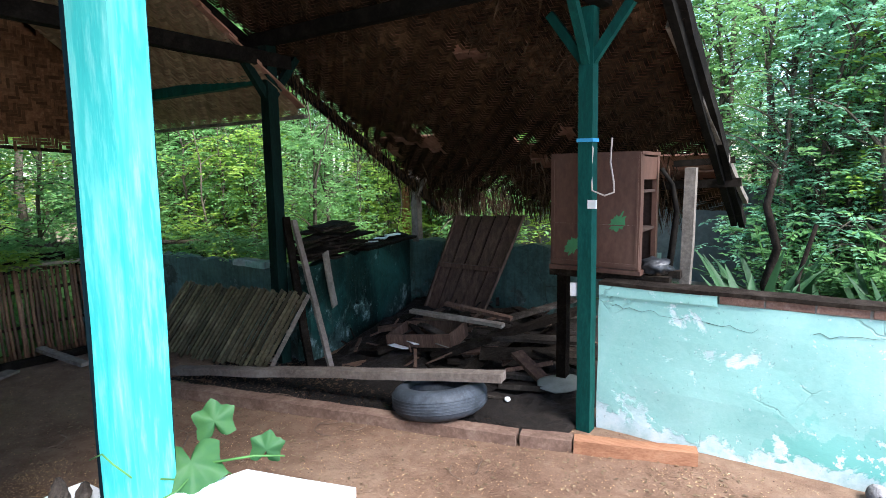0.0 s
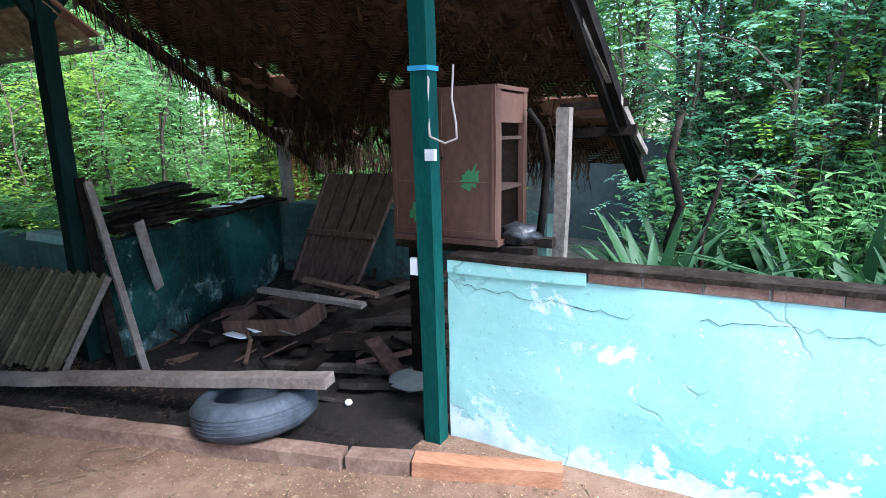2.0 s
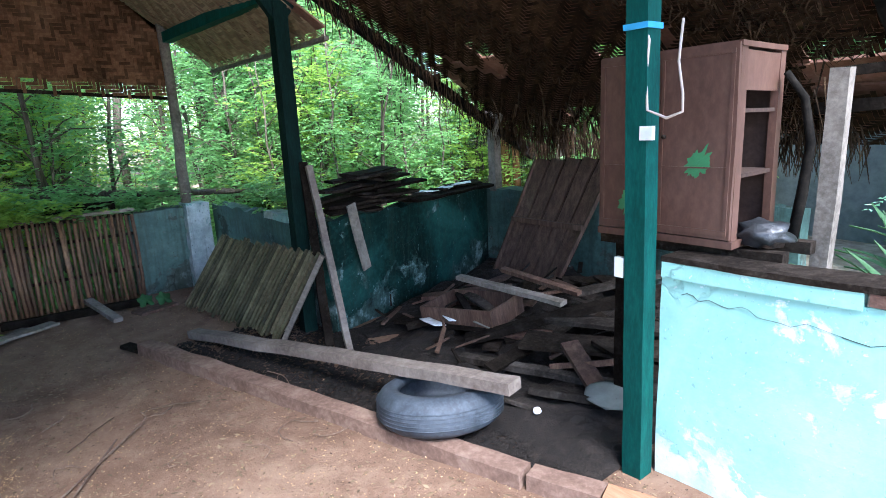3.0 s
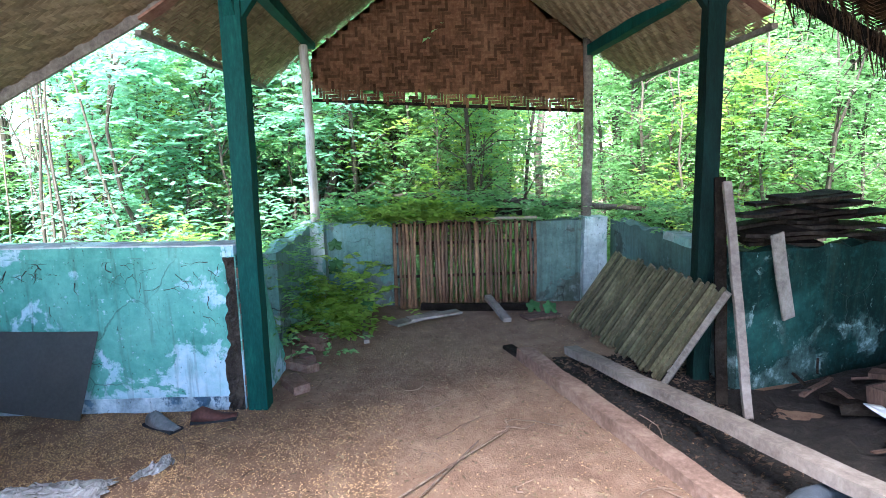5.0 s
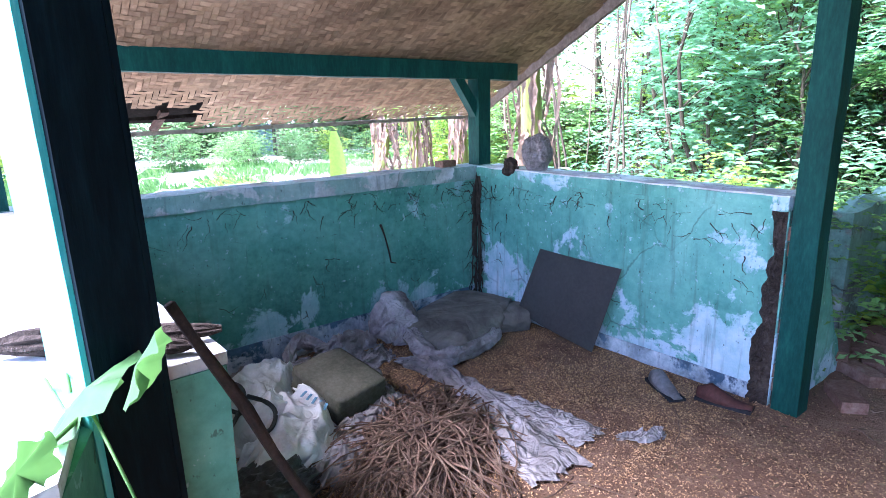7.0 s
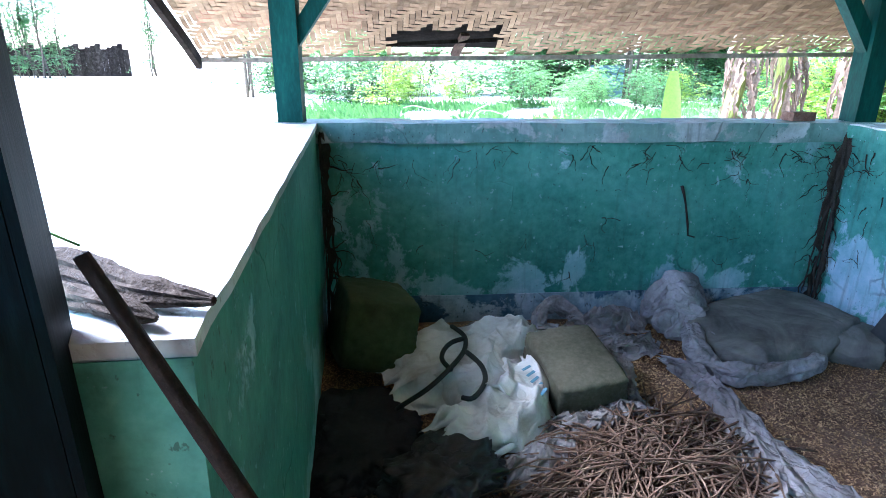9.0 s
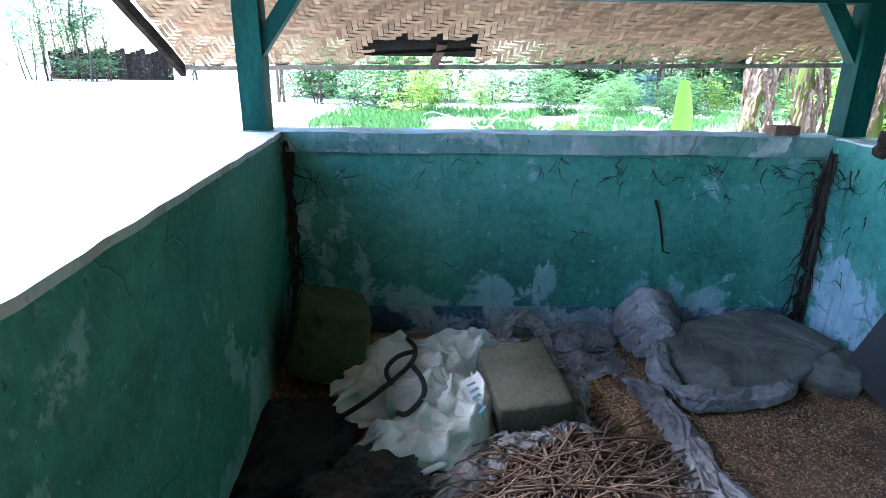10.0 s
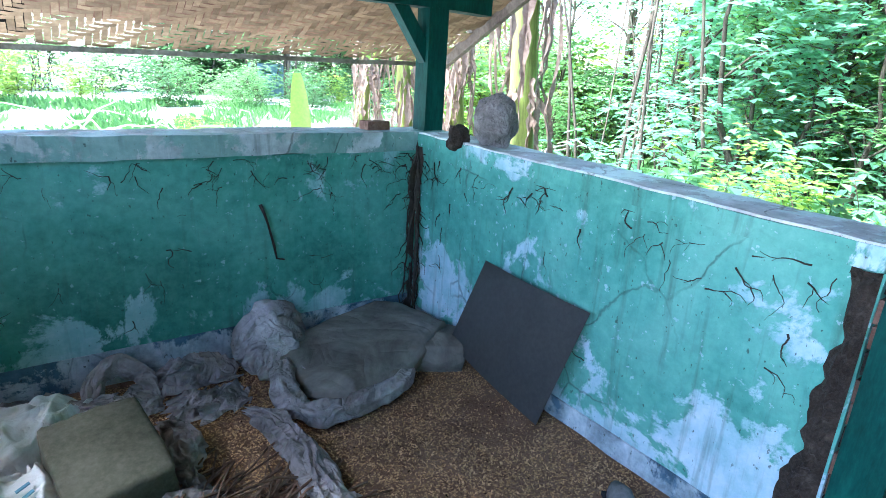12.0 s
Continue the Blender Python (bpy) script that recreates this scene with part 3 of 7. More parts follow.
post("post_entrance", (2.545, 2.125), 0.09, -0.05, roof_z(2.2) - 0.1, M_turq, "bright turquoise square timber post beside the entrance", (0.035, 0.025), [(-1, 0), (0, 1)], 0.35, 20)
post("post_middle", (-0.04, 2.06), 0.11, -0.05, roof_z(2.05) - 0.1, M_green, "dark green square timber post at a broken wall end", (-0.02, 0), [(0, 1), (1, 0), (-1, 0)])
post("post_cabinet", (2.385, 4.93), 0.085, -0.05, roof_z(4.98) - 0.1, M_green, "dark green square timber post holding a switch box", (0, -0.05), [(1, 0), (-1, 0), (0, -1)], 0.30)
post("post_sooty", (-0.28, 4.745), 0.10, -0.05, roof_z(4.7) - 0.1, M_darkpost, "blackened square timber post with forked braces", (0, 0), [(0, 1), (0, -1), (-1, 0)])
post("post_southwest", (-0.10, -0.08), 0.11, 0.96, 1.62, M_green, "short green post standing on the wall corner", (0, 0), [(1, 0)], 0.3)
post("post_southeast", (2.64, -0.04), 0.11, 0.97, 1.62, M_green, "short green post standing on the wall corner", (0, 0), [(-1, 0)], 0.3)


# ---- roof ----
def weave(bm, at, u, v, nu, nv, cell, span=3, gap=None, lift=0.004, sag=None):
    """Twill of split-bamboo floats over a sheet spanned from at by the unit ways u and v; each float is a raised strip of its own."""
    at, u, v = Vector(at), Vector(u).normalized(), Vector(v).normalized()
    n = u.cross(v).normalized()

    def strip(a0, b0, a1, b1, along):
        if gap and gap(at + u * (a0 + a1) / 2 + v * (b0 + b1) / 2):
            return
        if along:
            pts = [((a0, b0), 0), ((a0, b1), 0), (((a0 + a1) / 2, b0), 1), (((a0 + a1) / 2, b1), 1), ((a1, b0), 0), ((a1, b1), 0)]
        else:
            pts = [((a0, b0), 0), ((a1, b0), 0), ((a0, (b0 + b1) / 2), 1), ((a1, (b0 + b1) / 2), 1), ((a0, b1), 0), ((a1, b1), 0)]
        vs = []
        for (a, b), up in pts:
            p = at + u * a + v * b - n * (lift * (1 if up else -0.4))
            if sag:
                p = p + sag(p)
            vs.append(bm.verts.new(p))
        bm.faces.new((vs[0], vs[1], vs[3], vs[2])), bm.faces.new((vs[2], vs[3], vs[5], vs[4]))

    e = cell * 0.06
    for i in range(nu):
        for j in range(nv):
            k = (i + j) % (2 * span)
            if k == 0:
                w = min(span, nu - i)
                strip(i * cell, j * cell + e, (i + w) * cell, (j + 1) * cell - e, True)
            k2 = (i + j) % (2 * span)
            if k2 == span:
                w = min(span, nv - j)
                strip(i * cell + e, j * cell, (i + 1) * cell - e, (j + w) * cell, False)
    return bm


def cover(bm, x0, x1, ya, za, yb, zb, step_x, step_y, thick, gap=None, lift=0.07):
    """Roof covering: overlapping plates on a slope from (ya, za) up to (yb, zb)."""
    L = math.hypot(yb - ya, zb - za)
    rows, cols = int(L / step_y), int((x1 - x0) / step_x)
    for r in range(rows):
        for c in range(cols):
            t0, t1 = r * step_y / L, min(1.0, (r + 1.35) * step_y / L)
            xa, xb = x0 + c * step_x, x0 + (c + 1) * step_x + 0.01
            mid = Vector(((xa + xb) / 2, ya + (yb - ya) * t0, 0))
            if gap and gap(mid):
                continue
            j = 0.012 * noise.noise(Vector((c * 3.1, r * 1.7, 0)))
            q = []
            for zz in (0, thick):
                for xx, t, up in ((xa, t0, 0.02), (xb, t0, 0.02), (xb, t1, 0), (xa, t1, 0)):
                    q.append(bm.verts.new((xx, ya + (yb - ya) * t, za + (zb - za) * t + lift + up + zz + j)))
            for f in ((3, 2, 1, 0), (4, 5, 6, 7), (0, 1, 5, 4), (1, 2, 6, 5), (2, 3, 7, 6), (3, 0, 4, 7)):
                bm.faces.new([q[k] for k in f])
    return bm


XW, XE = -0.60, 3.22
EAVE_S, EAVE_N = -0.75, 7.45
CELL = 0.03
s_way = Vector((0, RIDGE_Y - EAVE_S, roof_z(RIDGE_Y) - roof_z(EAVE_S)))
n_way = Vector((0, EAVE_N - RIDGE_Y, roof_z(EAVE_N) - RIDGE_Z))


def s_gap(p):
    slot = 1.62 < p.x < 2.20 and -0.73 < p.y < -0.52 + 0.06 * noise.noise(Vector((p.x * 9, 0, 0)))
    return slot or (p.x < -0.2 and noise.noise(Vector((p.x * 2, p.y * 2, 5))) > 0.55)


def n_gap(p):
    if p.x > 2.80 and p.y > 4.95:
        return True
    torn = noise.fractal(Vector((p.x * 1.1, p.y * 1.1, 7)), 0.8, 2.0, 3)
    edge = max(0.0, (0.75 - p.x)) * 0.34 + max(0.0, p.y - 5.6) * 0.17
    return torn + edge > 0.62 or (p.x > 2.3 and 6.55 < p.y < 6.9)


def s_droop(p):
    return droop(p) + Vector((0, 0, -0.065 * max(0.0, p.x / 3.2) * max(0.0, min(1.0, (0.6 - p.y) / 1.35))))


def droop(p):
    return Vector((0, 0, 0.012 * noise.noise(Vector((p.x * 1.3, p.y * 1.3, 0)))))


ceil_s = weave(bmesh.new(), (XW, EAVE_S, roof_z(EAVE_S)), (1, 0, 0), s_way, int((XE - XW) / CELL), int(s_way.length / CELL), CELL, 3, s_gap, sag=s_droop)
whole("ceiling_south", ceil_s, M_weave, "woven split-bamboo ceiling lining, sun-bleached towards the eave", "ceiling", kind="structure")
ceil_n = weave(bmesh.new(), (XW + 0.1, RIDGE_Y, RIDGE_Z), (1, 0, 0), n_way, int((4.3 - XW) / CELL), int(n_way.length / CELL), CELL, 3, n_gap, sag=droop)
# Added sheet just above the weave keeps light from leaking through its gaps.
cb = bmesh.new()
for i in range(24):
    for j in range(24):
        q = []
        for a, b in ((i, j), (i + 1, j), (i + 1, j + 1), (i, j + 1)):
            y = EAVE_S + 0.36 + (RIDGE_Y - EAVE_S - 0.36) * b / 24
            p = Vector((XW + (XE - XW) * a / 24, y, roof_z(y) + 0.012))
            q.append(cb.verts.new(p + s_droop(p)))
        cb.faces.new(q)
# Added board blacks out the lit roof underside behind the eave hole.
whole("roof_batten", beam(bmesh.new(), (1.92, -0.80, roof_z(-0.80) + 0.035), (1.92, -0.40, roof_z(-0.40) + 0.035), 0.8, 0.015, 0, 0.1, 0.004, 4), M_blacktimber, "black board added to keep the eave hole dark", "board", "roof timbers")
whole("ceiling_backing", cb, M_weave, "added sheet above the ceiling lining that stops light leaks", "ceiling", kind="structure")
whole("ceiling_north", ceil_n, M_weave_dark, "torn smoke-browned woven bamboo ceiling full of holes, darkened to stand for deep shade", "ceiling", kind="structure")
roof = thing("roof", "old tiled gable roof, torn open on one slope", "roof", kind="structure")
part("roof_covering", cover(bmesh.new(), XW, XE, EAVE_S, roof_z(EAVE_S), RIDGE_Y, RIDGE_Z, 0.2, 0.26, 0.015), M_rooftile, roof)


def n_cover_gap(p):
    return n_gap(p) or (p.x > 2.75 and p.y > 4.95)


part("roof_covering", cover(bmesh.new(), XW + 0.1, 4.3, EAVE_N, roof_z(EAVE_N), RIDGE_Y, RIDGE_Z, 0.2, 0.26, 0.015, n_cover_gap), M_rooftile, roof, "broken covering with gaps")
part("roof_ridge", rod(bmesh.new(), [(XW, RIDGE_Y, RIDGE_Z + 0.1), (4.3, RIDGE_Y, RIDGE_Z + 0.1)], 0.1, sides=8), M_rooftile, roof)


def timber(name, a, b, w, h, material, label, seed=0.0, jit=0.006):
    return whole(name, beam(bmesh.new(), a, b, w, h, 0, 0.2, jit, seed), material, label, "beam", "roof timbers", "structure")


timber("beam_south", (3.05, -0.07, 1.615), (-0.42, -0.07, 1.615), 0.09, 0.11, M_green, "dark green painted beam along the low eave")
for yy, zz in ((2.12, 2.66), (4.72, 2.64)):
    timber("purlin", (XW + 0.05, yy, roof_z(yy) - 0.08), (3.2, yy, roof_z(yy) - 0.08), 0.08, 0.10, M_blacktimber, "blackened roof purlin carried by the posts", yy)
timber("tie_beam", (-0.06, 1.9, 2.54), (-0.28, 4.95, 2.54), 0.09, 0.11, M_blacktimber, "blackened tie beam between posts")
timber("tie_beam", (2.45, 1.9, 2.60), (2.43, 5.0, 2.60), 0.09, 0.11, M_blacktimber, "blackened tie beam over the entrance")
timber("porch_purlin", (-0.05, 2.04, 2.50), (-2.50, 1.97, 2.52), 0.08, 0.09, M_green, "green porch purlin")
timber("porch_purlin", (-0.28, 4.745, 2.40), (-2.50, 4.58, 2.38), 0.08, 0.09, M_green, "green porch purlin")
timber("ridge_beam", (XW, 3.5, 3.36), (3.2, 3.5, 3.36), 0.08, 0.1, M_blacktimber, "blackened ridge beam")
for k, xx in enumerate((-0.52, 2.78)):
    timber("rafter", (xx, 7.55, roof_z(7.55) - 0.05), (xx, 3.55, roof_z(3.55) - 0.06), 0.05, 0.08, M_blacktimber, "sooty rafter under the torn slope", k)
timber("rafter", (-0.62, -0.75, roof_z(-0.75) - 0.02), (-0.62, 3.45, roof_z(3.45) - 0.02), 0.03, 0.07, M_wood, "weathered verge board")
timber("rafter", (3.24, -0.77, roof_z(-0.77) - 0.085), (3.24, 3.45, roof_z(3.45) - 0.02), 0.03, 0.06, M_wood_dark, "weathered verge board")
timber("eave_batten", (-0.6, -0.75, roof_z(-0.75) - 0.012), (3.22, -0.75, roof_z(-0.75) - 0.077), 0.03, 0.025, M_wood, "thin grey batten along the eave")
# loose rafters hanging at the torn corner
timber("loose_rafter", (2.84, 7.62, 1.10), (2.82, 4.9, 2.72), 0.05, 0.09, M_blacktimber, "split rafter hanging from the torn roof edge", 4.2, 0.012)
timber("loose_rafter", (2.90, 7.30, 1.32), (2.74, 5.2, 2.45), 0.035, 0.05, M_wood, "pale split rafter hanging from the torn roof edge", 5.2, 0.012)
timber("loose_batten", (2.45, 6.62, 1.66), (2.90, 6.66, 1.68), 0.03, 0.05, M_wood_dark, "pale roof batten showing through a hole", 6.2, 0.01)
timber("loose_batten", (2.30, 6.86, 1.47), (2.92, 6.84, 1.50), 0.03, 0.07, M_wood_dark, "dark roof batten showing through a hole", 7.2, 0.01)

# porch roof
PX0, PX1, PY, PZ = -2.62, -0.20, 3.3, 3.38
for name, ye, ze, lab in (("ceiling_porch_north", 5.06, 2.12, "grey-brown woven bamboo porch ceiling"), ("ceiling_porch_south", 1.48, 2.16, "woven bamboo porch ceiling sloping to the wild side")):
    w = Vector((0, ye - PY, ze - PZ))
    whole(name, weave(bmesh.new(), (PX0, PY, PZ), (1, 0, 0), w, int((PX1 - PX0) / CELL), int(w.length / CELL), CELL, 3, None, sag=droop), M_weave, lab, "ceiling", kind="structure")
    part("roof_covering", cover(bmesh.new(), PX0, PX1, ye, ze, PY, PZ, 0.2, 0.26, 0.015, None, 0.04), M_rooftile, roof)
    timber("eave_batten", (PX0, ye, ze - 0.01), (PX1, ye, ze - 0.01), 0.035, 0.03, M_wood, "thin grey batten along the porch eave")


def gable_gap(p):
    top = PZ - 0.73 * abs(p.y - PY) - 0.03
    low = 2.0 - 0.06 * (p.y - 2.0) + 0.012 * noise.noise(Vector((p.y * 12, 0, 0)))
    thin = p.z < low + 0.10 and p.y < 3.7 and noise.noise(Vector((p.y * 25, p.z * 25, 1))) > 0.25
    return p.z > top or p.z < low or thin


# Thin slab added behind the gable weave to block light through its gaps.
gb = bmesh.new()
for i in range(26):
    ya, yb = 1.99 + 0.1 * i, 1.99 + 0.1 * (i + 1)
    q = [gb.verts.new((-2.412, yy, zz)) for yy, zz in ((ya, 2.1 - 0.06 * (ya - 2)), (yb, 2.1 - 0.06 * (yb - 2)), (yb, PZ - 0.73 * abs(yb - PY)), (ya, PZ - 0.73 * abs(ya - PY)))]
    gb.faces.new(q)
bmesh.ops.solidify(gb, geom=gb.faces[:], thickness=0.006)
whole("gable_backing", gb, M_weave_brown, "added dark sheet blocking light through the gable weave", "screen", kind="structure")
gp = weave(bmesh.new(), (-2.40, 1.98, 1.80), (0, 1, 0), (0, 0, 1), int(2.6 / CELL), int(1.6 / CELL), CELL, 3, gable_gap)
whole("gable_screen", gp, M_weave_brown, "dark woven bamboo gable screen with a frayed lower edge", "screen", kind="structure")
timber("gable_rail", (-2.42, 1.98, 1.995), (-2.42, 4.6, 1.835), 0.03, 0.03, M_wood_dark, "thin rail along the gable screen")

# pale porch poles
for (x, y, z0, dx, dy, z1, r, lab) in ((-2.30, 1.96, 0.80, 0.0, -0.03, 2.62, 0.045, "peeled pale porch pole on a wall pier"), (-2.42, 4.57, 0.75, 0.02, 0.0, 2.5, 0.05, "weathered grey porch pole on a wall pier")):
    whole("porch_pole", rod(bmesh.new(), arc((x, y, z0), (x + dx, y + dy, z1), (0.012, 0.01, 0), 8, 0.006), r, r * 0.9, 10, wob=0.2), M_whitepole if y < 3 else M_wood, lab, "pole", "porch poles", smooth=True)
for x, y, h in ((-2.32, 1.94, 0.85), (-2.34, 4.62, 0.84)):
    whole("wall_pier", slab(bmesh.new(), x - 0.11, x + 0.11, y - 0.11, y + 0.11, -0.05, h, None, 0.08, 0.012, y), M_cap_green, "crumbling plastered pier under a porch pole", "pier", kind="structure")


# ---- vegetation ----
def leaf_mesh(name, leaves, material, shape=(0.5, 0.32)):
    """One mesh of many leaves: each (point, way, side, length) a folded pointed blade of two quads."""
    P, F = [], []
    for p, d, s, L in leaves:
        n = d.cross(s)
        k = len(P)
        w = s * (L * shape[1])
        mid = p + d * (L * shape[0])
        tip = p + d * L - n * (L * 0.12)
        P += [p, mid + w + n * (L * 0.06), tip, mid - w + n * (L * 0.06)]
        F += [(k, k + 1, k + 2, k + 3)]
    me = bpy.data.meshes.new(name)
    me.from_pydata([tuple(v) for v in P], [], F)
    me.materials.append(material)
    return me


def unit(rng):
    while True:
        v = Vector((rng.uniform(-1, 1), rng.uniform(-1, 1), rng.uniform(-1, 1)))
        if 0.1 < v.length < 1:
            return v.normalized()


def sprig(rng, p, d, L, n, leaf, out):
    """A feathered sprig: leaflets in pairs along a drooping stalk."""
    side = d.cross(Vector((0, 0, 1)))
    side = side.normalized() if side.length > 0.05 else Vector((1, 0, 0))
    for i in range(n):
        t = (i + 1) / n
        q = p + d * (L * t) + Vector((0, 0, -0.25 * L * t * t))
        for s in (1, -1):
            w = (side * s + d * 0.5 + Vector((0, 0, rng.uniform(-0.35, 0.25)))).normalized()
            up = Vector((rng.uniform(-0.4, 0.4), rng.uniform(-0.4, 0.4), 1)).normalized()
            ss = up.cross(w)
            out.append((q, w, ss.normalized() if ss.length > 0.05 else side, leaf * rng.uniform(0.7, 1.25)))


def plant_meshes(tag, seed, height, spread, stems, n_sprigs, leaf, per, low, leafmat, barkmat, r0=0.05, lean=0.5):
    """Trunk mesh and crown mesh of one thicket plant: slender leaning stems, side limbs, feathered sprigs."""
    rng = random.Random(seed)
    wood, tips = bmesh.new(), []
    for s in range(stems):
        a = rng.uniform(0, 6.28)
        base = Vector((math.cos(a), math.sin(a), 0)) * rng.uniform(0, 0.25 * spread)
        h = height * rng.uniform(0.65, 1.0)
        top = base + Vector((math.cos(a) * lean * rng.uniform(0.1, 1), math.sin(a) * lean * rng.uniform(0.1, 1), h))
        line = arc(base - Vector((0, 0, 0.15)), top, (rng.uniform(-0.3, 0.3), rng.uniform(-0.3, 0.3), 0), 7, 0.05, rng)
        rr = r0 * rng.uniform(0.5, 1.1)
        rod(wood, line, rr, rr * 0.3, 6, wob=0.25)
        for b in range(int(4 + h * 2)):
            t = rng.uniform(low, 1.0)
            k = min(6, int(t * 7))
            p = line[k].lerp(line[k + 1], t * 7 - k)
            a2 = rng.uniform(0, 6.28)
            out = Vector((math.cos(a2), math.sin(a2), rng.uniform(-0.1, 0.7))) * spread * rng.uniform(0.25, 0.6)
            limb = arc(p, p + out, (0, 0, 0.1 * spread), 4, 0.03, rng)
            rod(wood, limb, rr * 0.35, rr * 0.1, 4, cap=False)
            tips += limb[1:]
    leaves = []
    for i in range(n_sprigs):
        p = rng.choice(tips) + unit(rng) * rng.uniform(0, 0.22 * spread)
        d = unit(rng)
        d.z = d.z * 0.5 + 0.05
        sprig(rng, p, d.normalized(), rng.uniform(0.15, 0.4) * (leaf / 0.06), per, leaf, leaves)
    return mesh_of(tag + "_trunk", wood, barkmat, True), leaf_mesh(tag + "_crown", leaves, leafmat)


def plant(name, meshes, at, turn, size, label, category, group, stem="trunk", crown="crown"):
    top = thing(name, label, category, group, at=pose(at[0], at[1], at[2], 0, 0, turn) @ Matrix.Scale(size, 4))
    for nm, me in ((stem, meshes[0]), (crown, meshes[1])):
        ob = new(nm, me)
        ob.parent = top
    return top


TREE_KINDS = [plant_meshes("thicket_a", 1, 4.6, 1.5, 3, 420, 0.085, 5, 0.15, M_leaf, M_bark),
              plant_meshes("thicket_b", 2, 5.4, 1.7, 4, 460, 0.08, 6, 0.2, M_leaf_cool, M_bark, 0.06),
              plant_meshes("thicket_c", 3, 4.0, 1.4, 5, 420, 0.09, 5, 0.1, M_leaf_light, M_bark, 0.035),
              plant_meshes("thicket_d", 4, 6.2, 2.0, 3, 520, 0.10, 5, 0.3, M_leaf, M_bark, 0.07),
              plant_meshes("thicket_e", 5, 4.8, 1.6, 4, 480, 0.095, 5, 0.12, M_leaf_dark, M_bark, 0.05)]
FERN = plant_meshes("frond_tree", 8, 4.2, 2.1, 3, 430, 0.13, 6, 0.15, M_leaf_cool, M_bark, 0.05, 0.9)
SHRUB_KINDS = [plant_meshes("shrub_a", 11, 1.3, 0.9, 6, 230, 0.075, 4, 0.1, M_leaf, M_bark, 0.012),
               plant_meshes("shrub_b", 12, 1.0, 0.9, 7, 230, 0.07, 4, 0.05, M_leaf_cool, M_bark, 0.012),
               plant_meshes("shrub_c", 13, 1.5, 0.8, 6, 200, 0.085, 4, 0.15, M_leaf_light, M_bark, 0.012),
               plant_meshes("shrub_d", 14, 1.1, 0.9, 7, 230, 0.10, 3, 0.05, M_leaf_dark, M_bark, 0.012)]
TREE_WORDS = ["slender leafy thicket tree with feathery green leaves", "tall multi-stemmed tree with bluish green leaflets", "light yellow-green bushy sapling clump",
              "tall leaning thicket tree with an open crown", "dark green dense undergrowth tree"]
SHRUB_WORDS = ["low green feathery shrub", "low bluish green shrub", "pale yellow-green weed shrub", "low dark broad-leaved shrub"]

vr = random.Random(77)


def in_clearing(x, y):
    """The gap in the thicket that opens to the south-west."""
    return x > -11 and abs((y + 1.3) - 0.68 * (x + 3.2)) < 0.40


def grow_band(n, place, kinds, kit, words, name, category, group, size, z=-0.05):
    for _ in range(n):
        x, y = place()
        while name == "tree" and x < -3 and in_clearing(x, y):
            x, y = place()
        k = vr.choice(kinds)
        plant(name, kit[k], (x, y, z), vr.uniform(0, 360), vr.uniform(*size), words[k], category, group, "trunk" if name == "tree" else "stem", "crown")


def west_far():
    return vr.uniform(-13, -5.2), vr.uniform(-3.5, 13)


def west_near():
    return vr.uniform(-5.2, -3.6), vr.uniform(-0.5, 8.5)


def north_far():
    return vr.uniform(-5, 10), vr.uniform(10.5, 17)


def north_near():
    return vr.uniform(-4, 0.5), vr.uniform(8.6, 10.5)


def north_garden():
    return vr.uniform(2.6, 7.5), vr.uniform(9.2, 10.4)


grow_band(54, west_far, [0, 2, 3, 0], TREE_KINDS, TREE_WORDS, "tree", "tree", "thicket trees", (0.85, 1.35))
for bx, by, bs in ((-3.8, 0.1, 0.72), (-4.5, -0.9, 0.8), (-4.6, 1.6, 0.75), (-5.2, 0.6, 0.8)):
    plant("tree", FERN, (bx, by, -0.05), bx * 100, bs, "spreading bluish green tree with large feathery fronds", "tree", "thicket trees")
grow_band(14, west_near, [0, 2, 0], TREE_KINDS, TREE_WORDS, "tree", "tree", "thicket trees", (0.6, 0.85))
grow_band(44, lambda: (vr.uniform(-24, -13), vr.uniform(-12, 22)), [0, 2, 3], TREE_KINDS, TREE_WORDS, "tree", "tree", "thicket trees", (1.2, 1.8))
grow_band(30, lambda: (vr.uniform(-14, 12), vr.uniform(17, 24)), [0, 2, 3, 4], TREE_KINDS, TREE_WORDS, "tree", "tree", "thicket trees", (1.2, 1.8))
grow_band(30, north_far, [0, 4, 0, 2, 3], TREE_KINDS, TREE_WORDS, "tree", "tree", "thicket trees", (0.9, 1.35))
grow_band(10, north_near, [0, 3, 2], TREE_KINDS, TREE_WORDS, "tree", "tree", "thicket trees", (0.7, 1.0))
grow_band(12, lambda: (vr.uniform(-4.5, -1.2), vr.uniform(5.9, 8.4)), [0, 2], TREE_KINDS, TREE_WORDS, "tree", "tree", "thicket trees", (0.5, 0.75))
grow_band(12, north_garden, [0, 2, 1], TREE_KINDS, TREE_WORDS, "tree", "tree", "thicket trees", (0.7, 1.1))
grow_band(74, lambda: (vr.uniform(-9.5, -2.95), vr.uniform(-2.5, 12)), [0, 0, 2], SHRUB_KINDS, SHRUB_WORDS, "shrub", "shrub", "undergrowth", (0.7, 1.25))
grow_band(12, lambda: (vr.uniform(2.8, 7.5), vr.uniform(8.2, 9.8)), [1, 3], SHRUB_KINDS, SHRUB_WORDS, "shrub", "shrub", "undergrowth", (0.6, 1.0))
grow_band(5, lambda: (vr.uniform(-2.6, -1.0), vr.uniform(0.2, 1.3)), [1, 2], SHRUB_KINDS, SHRUB_WORDS, "shrub", "shrub", "undergrowth", (0.45, 0.7))
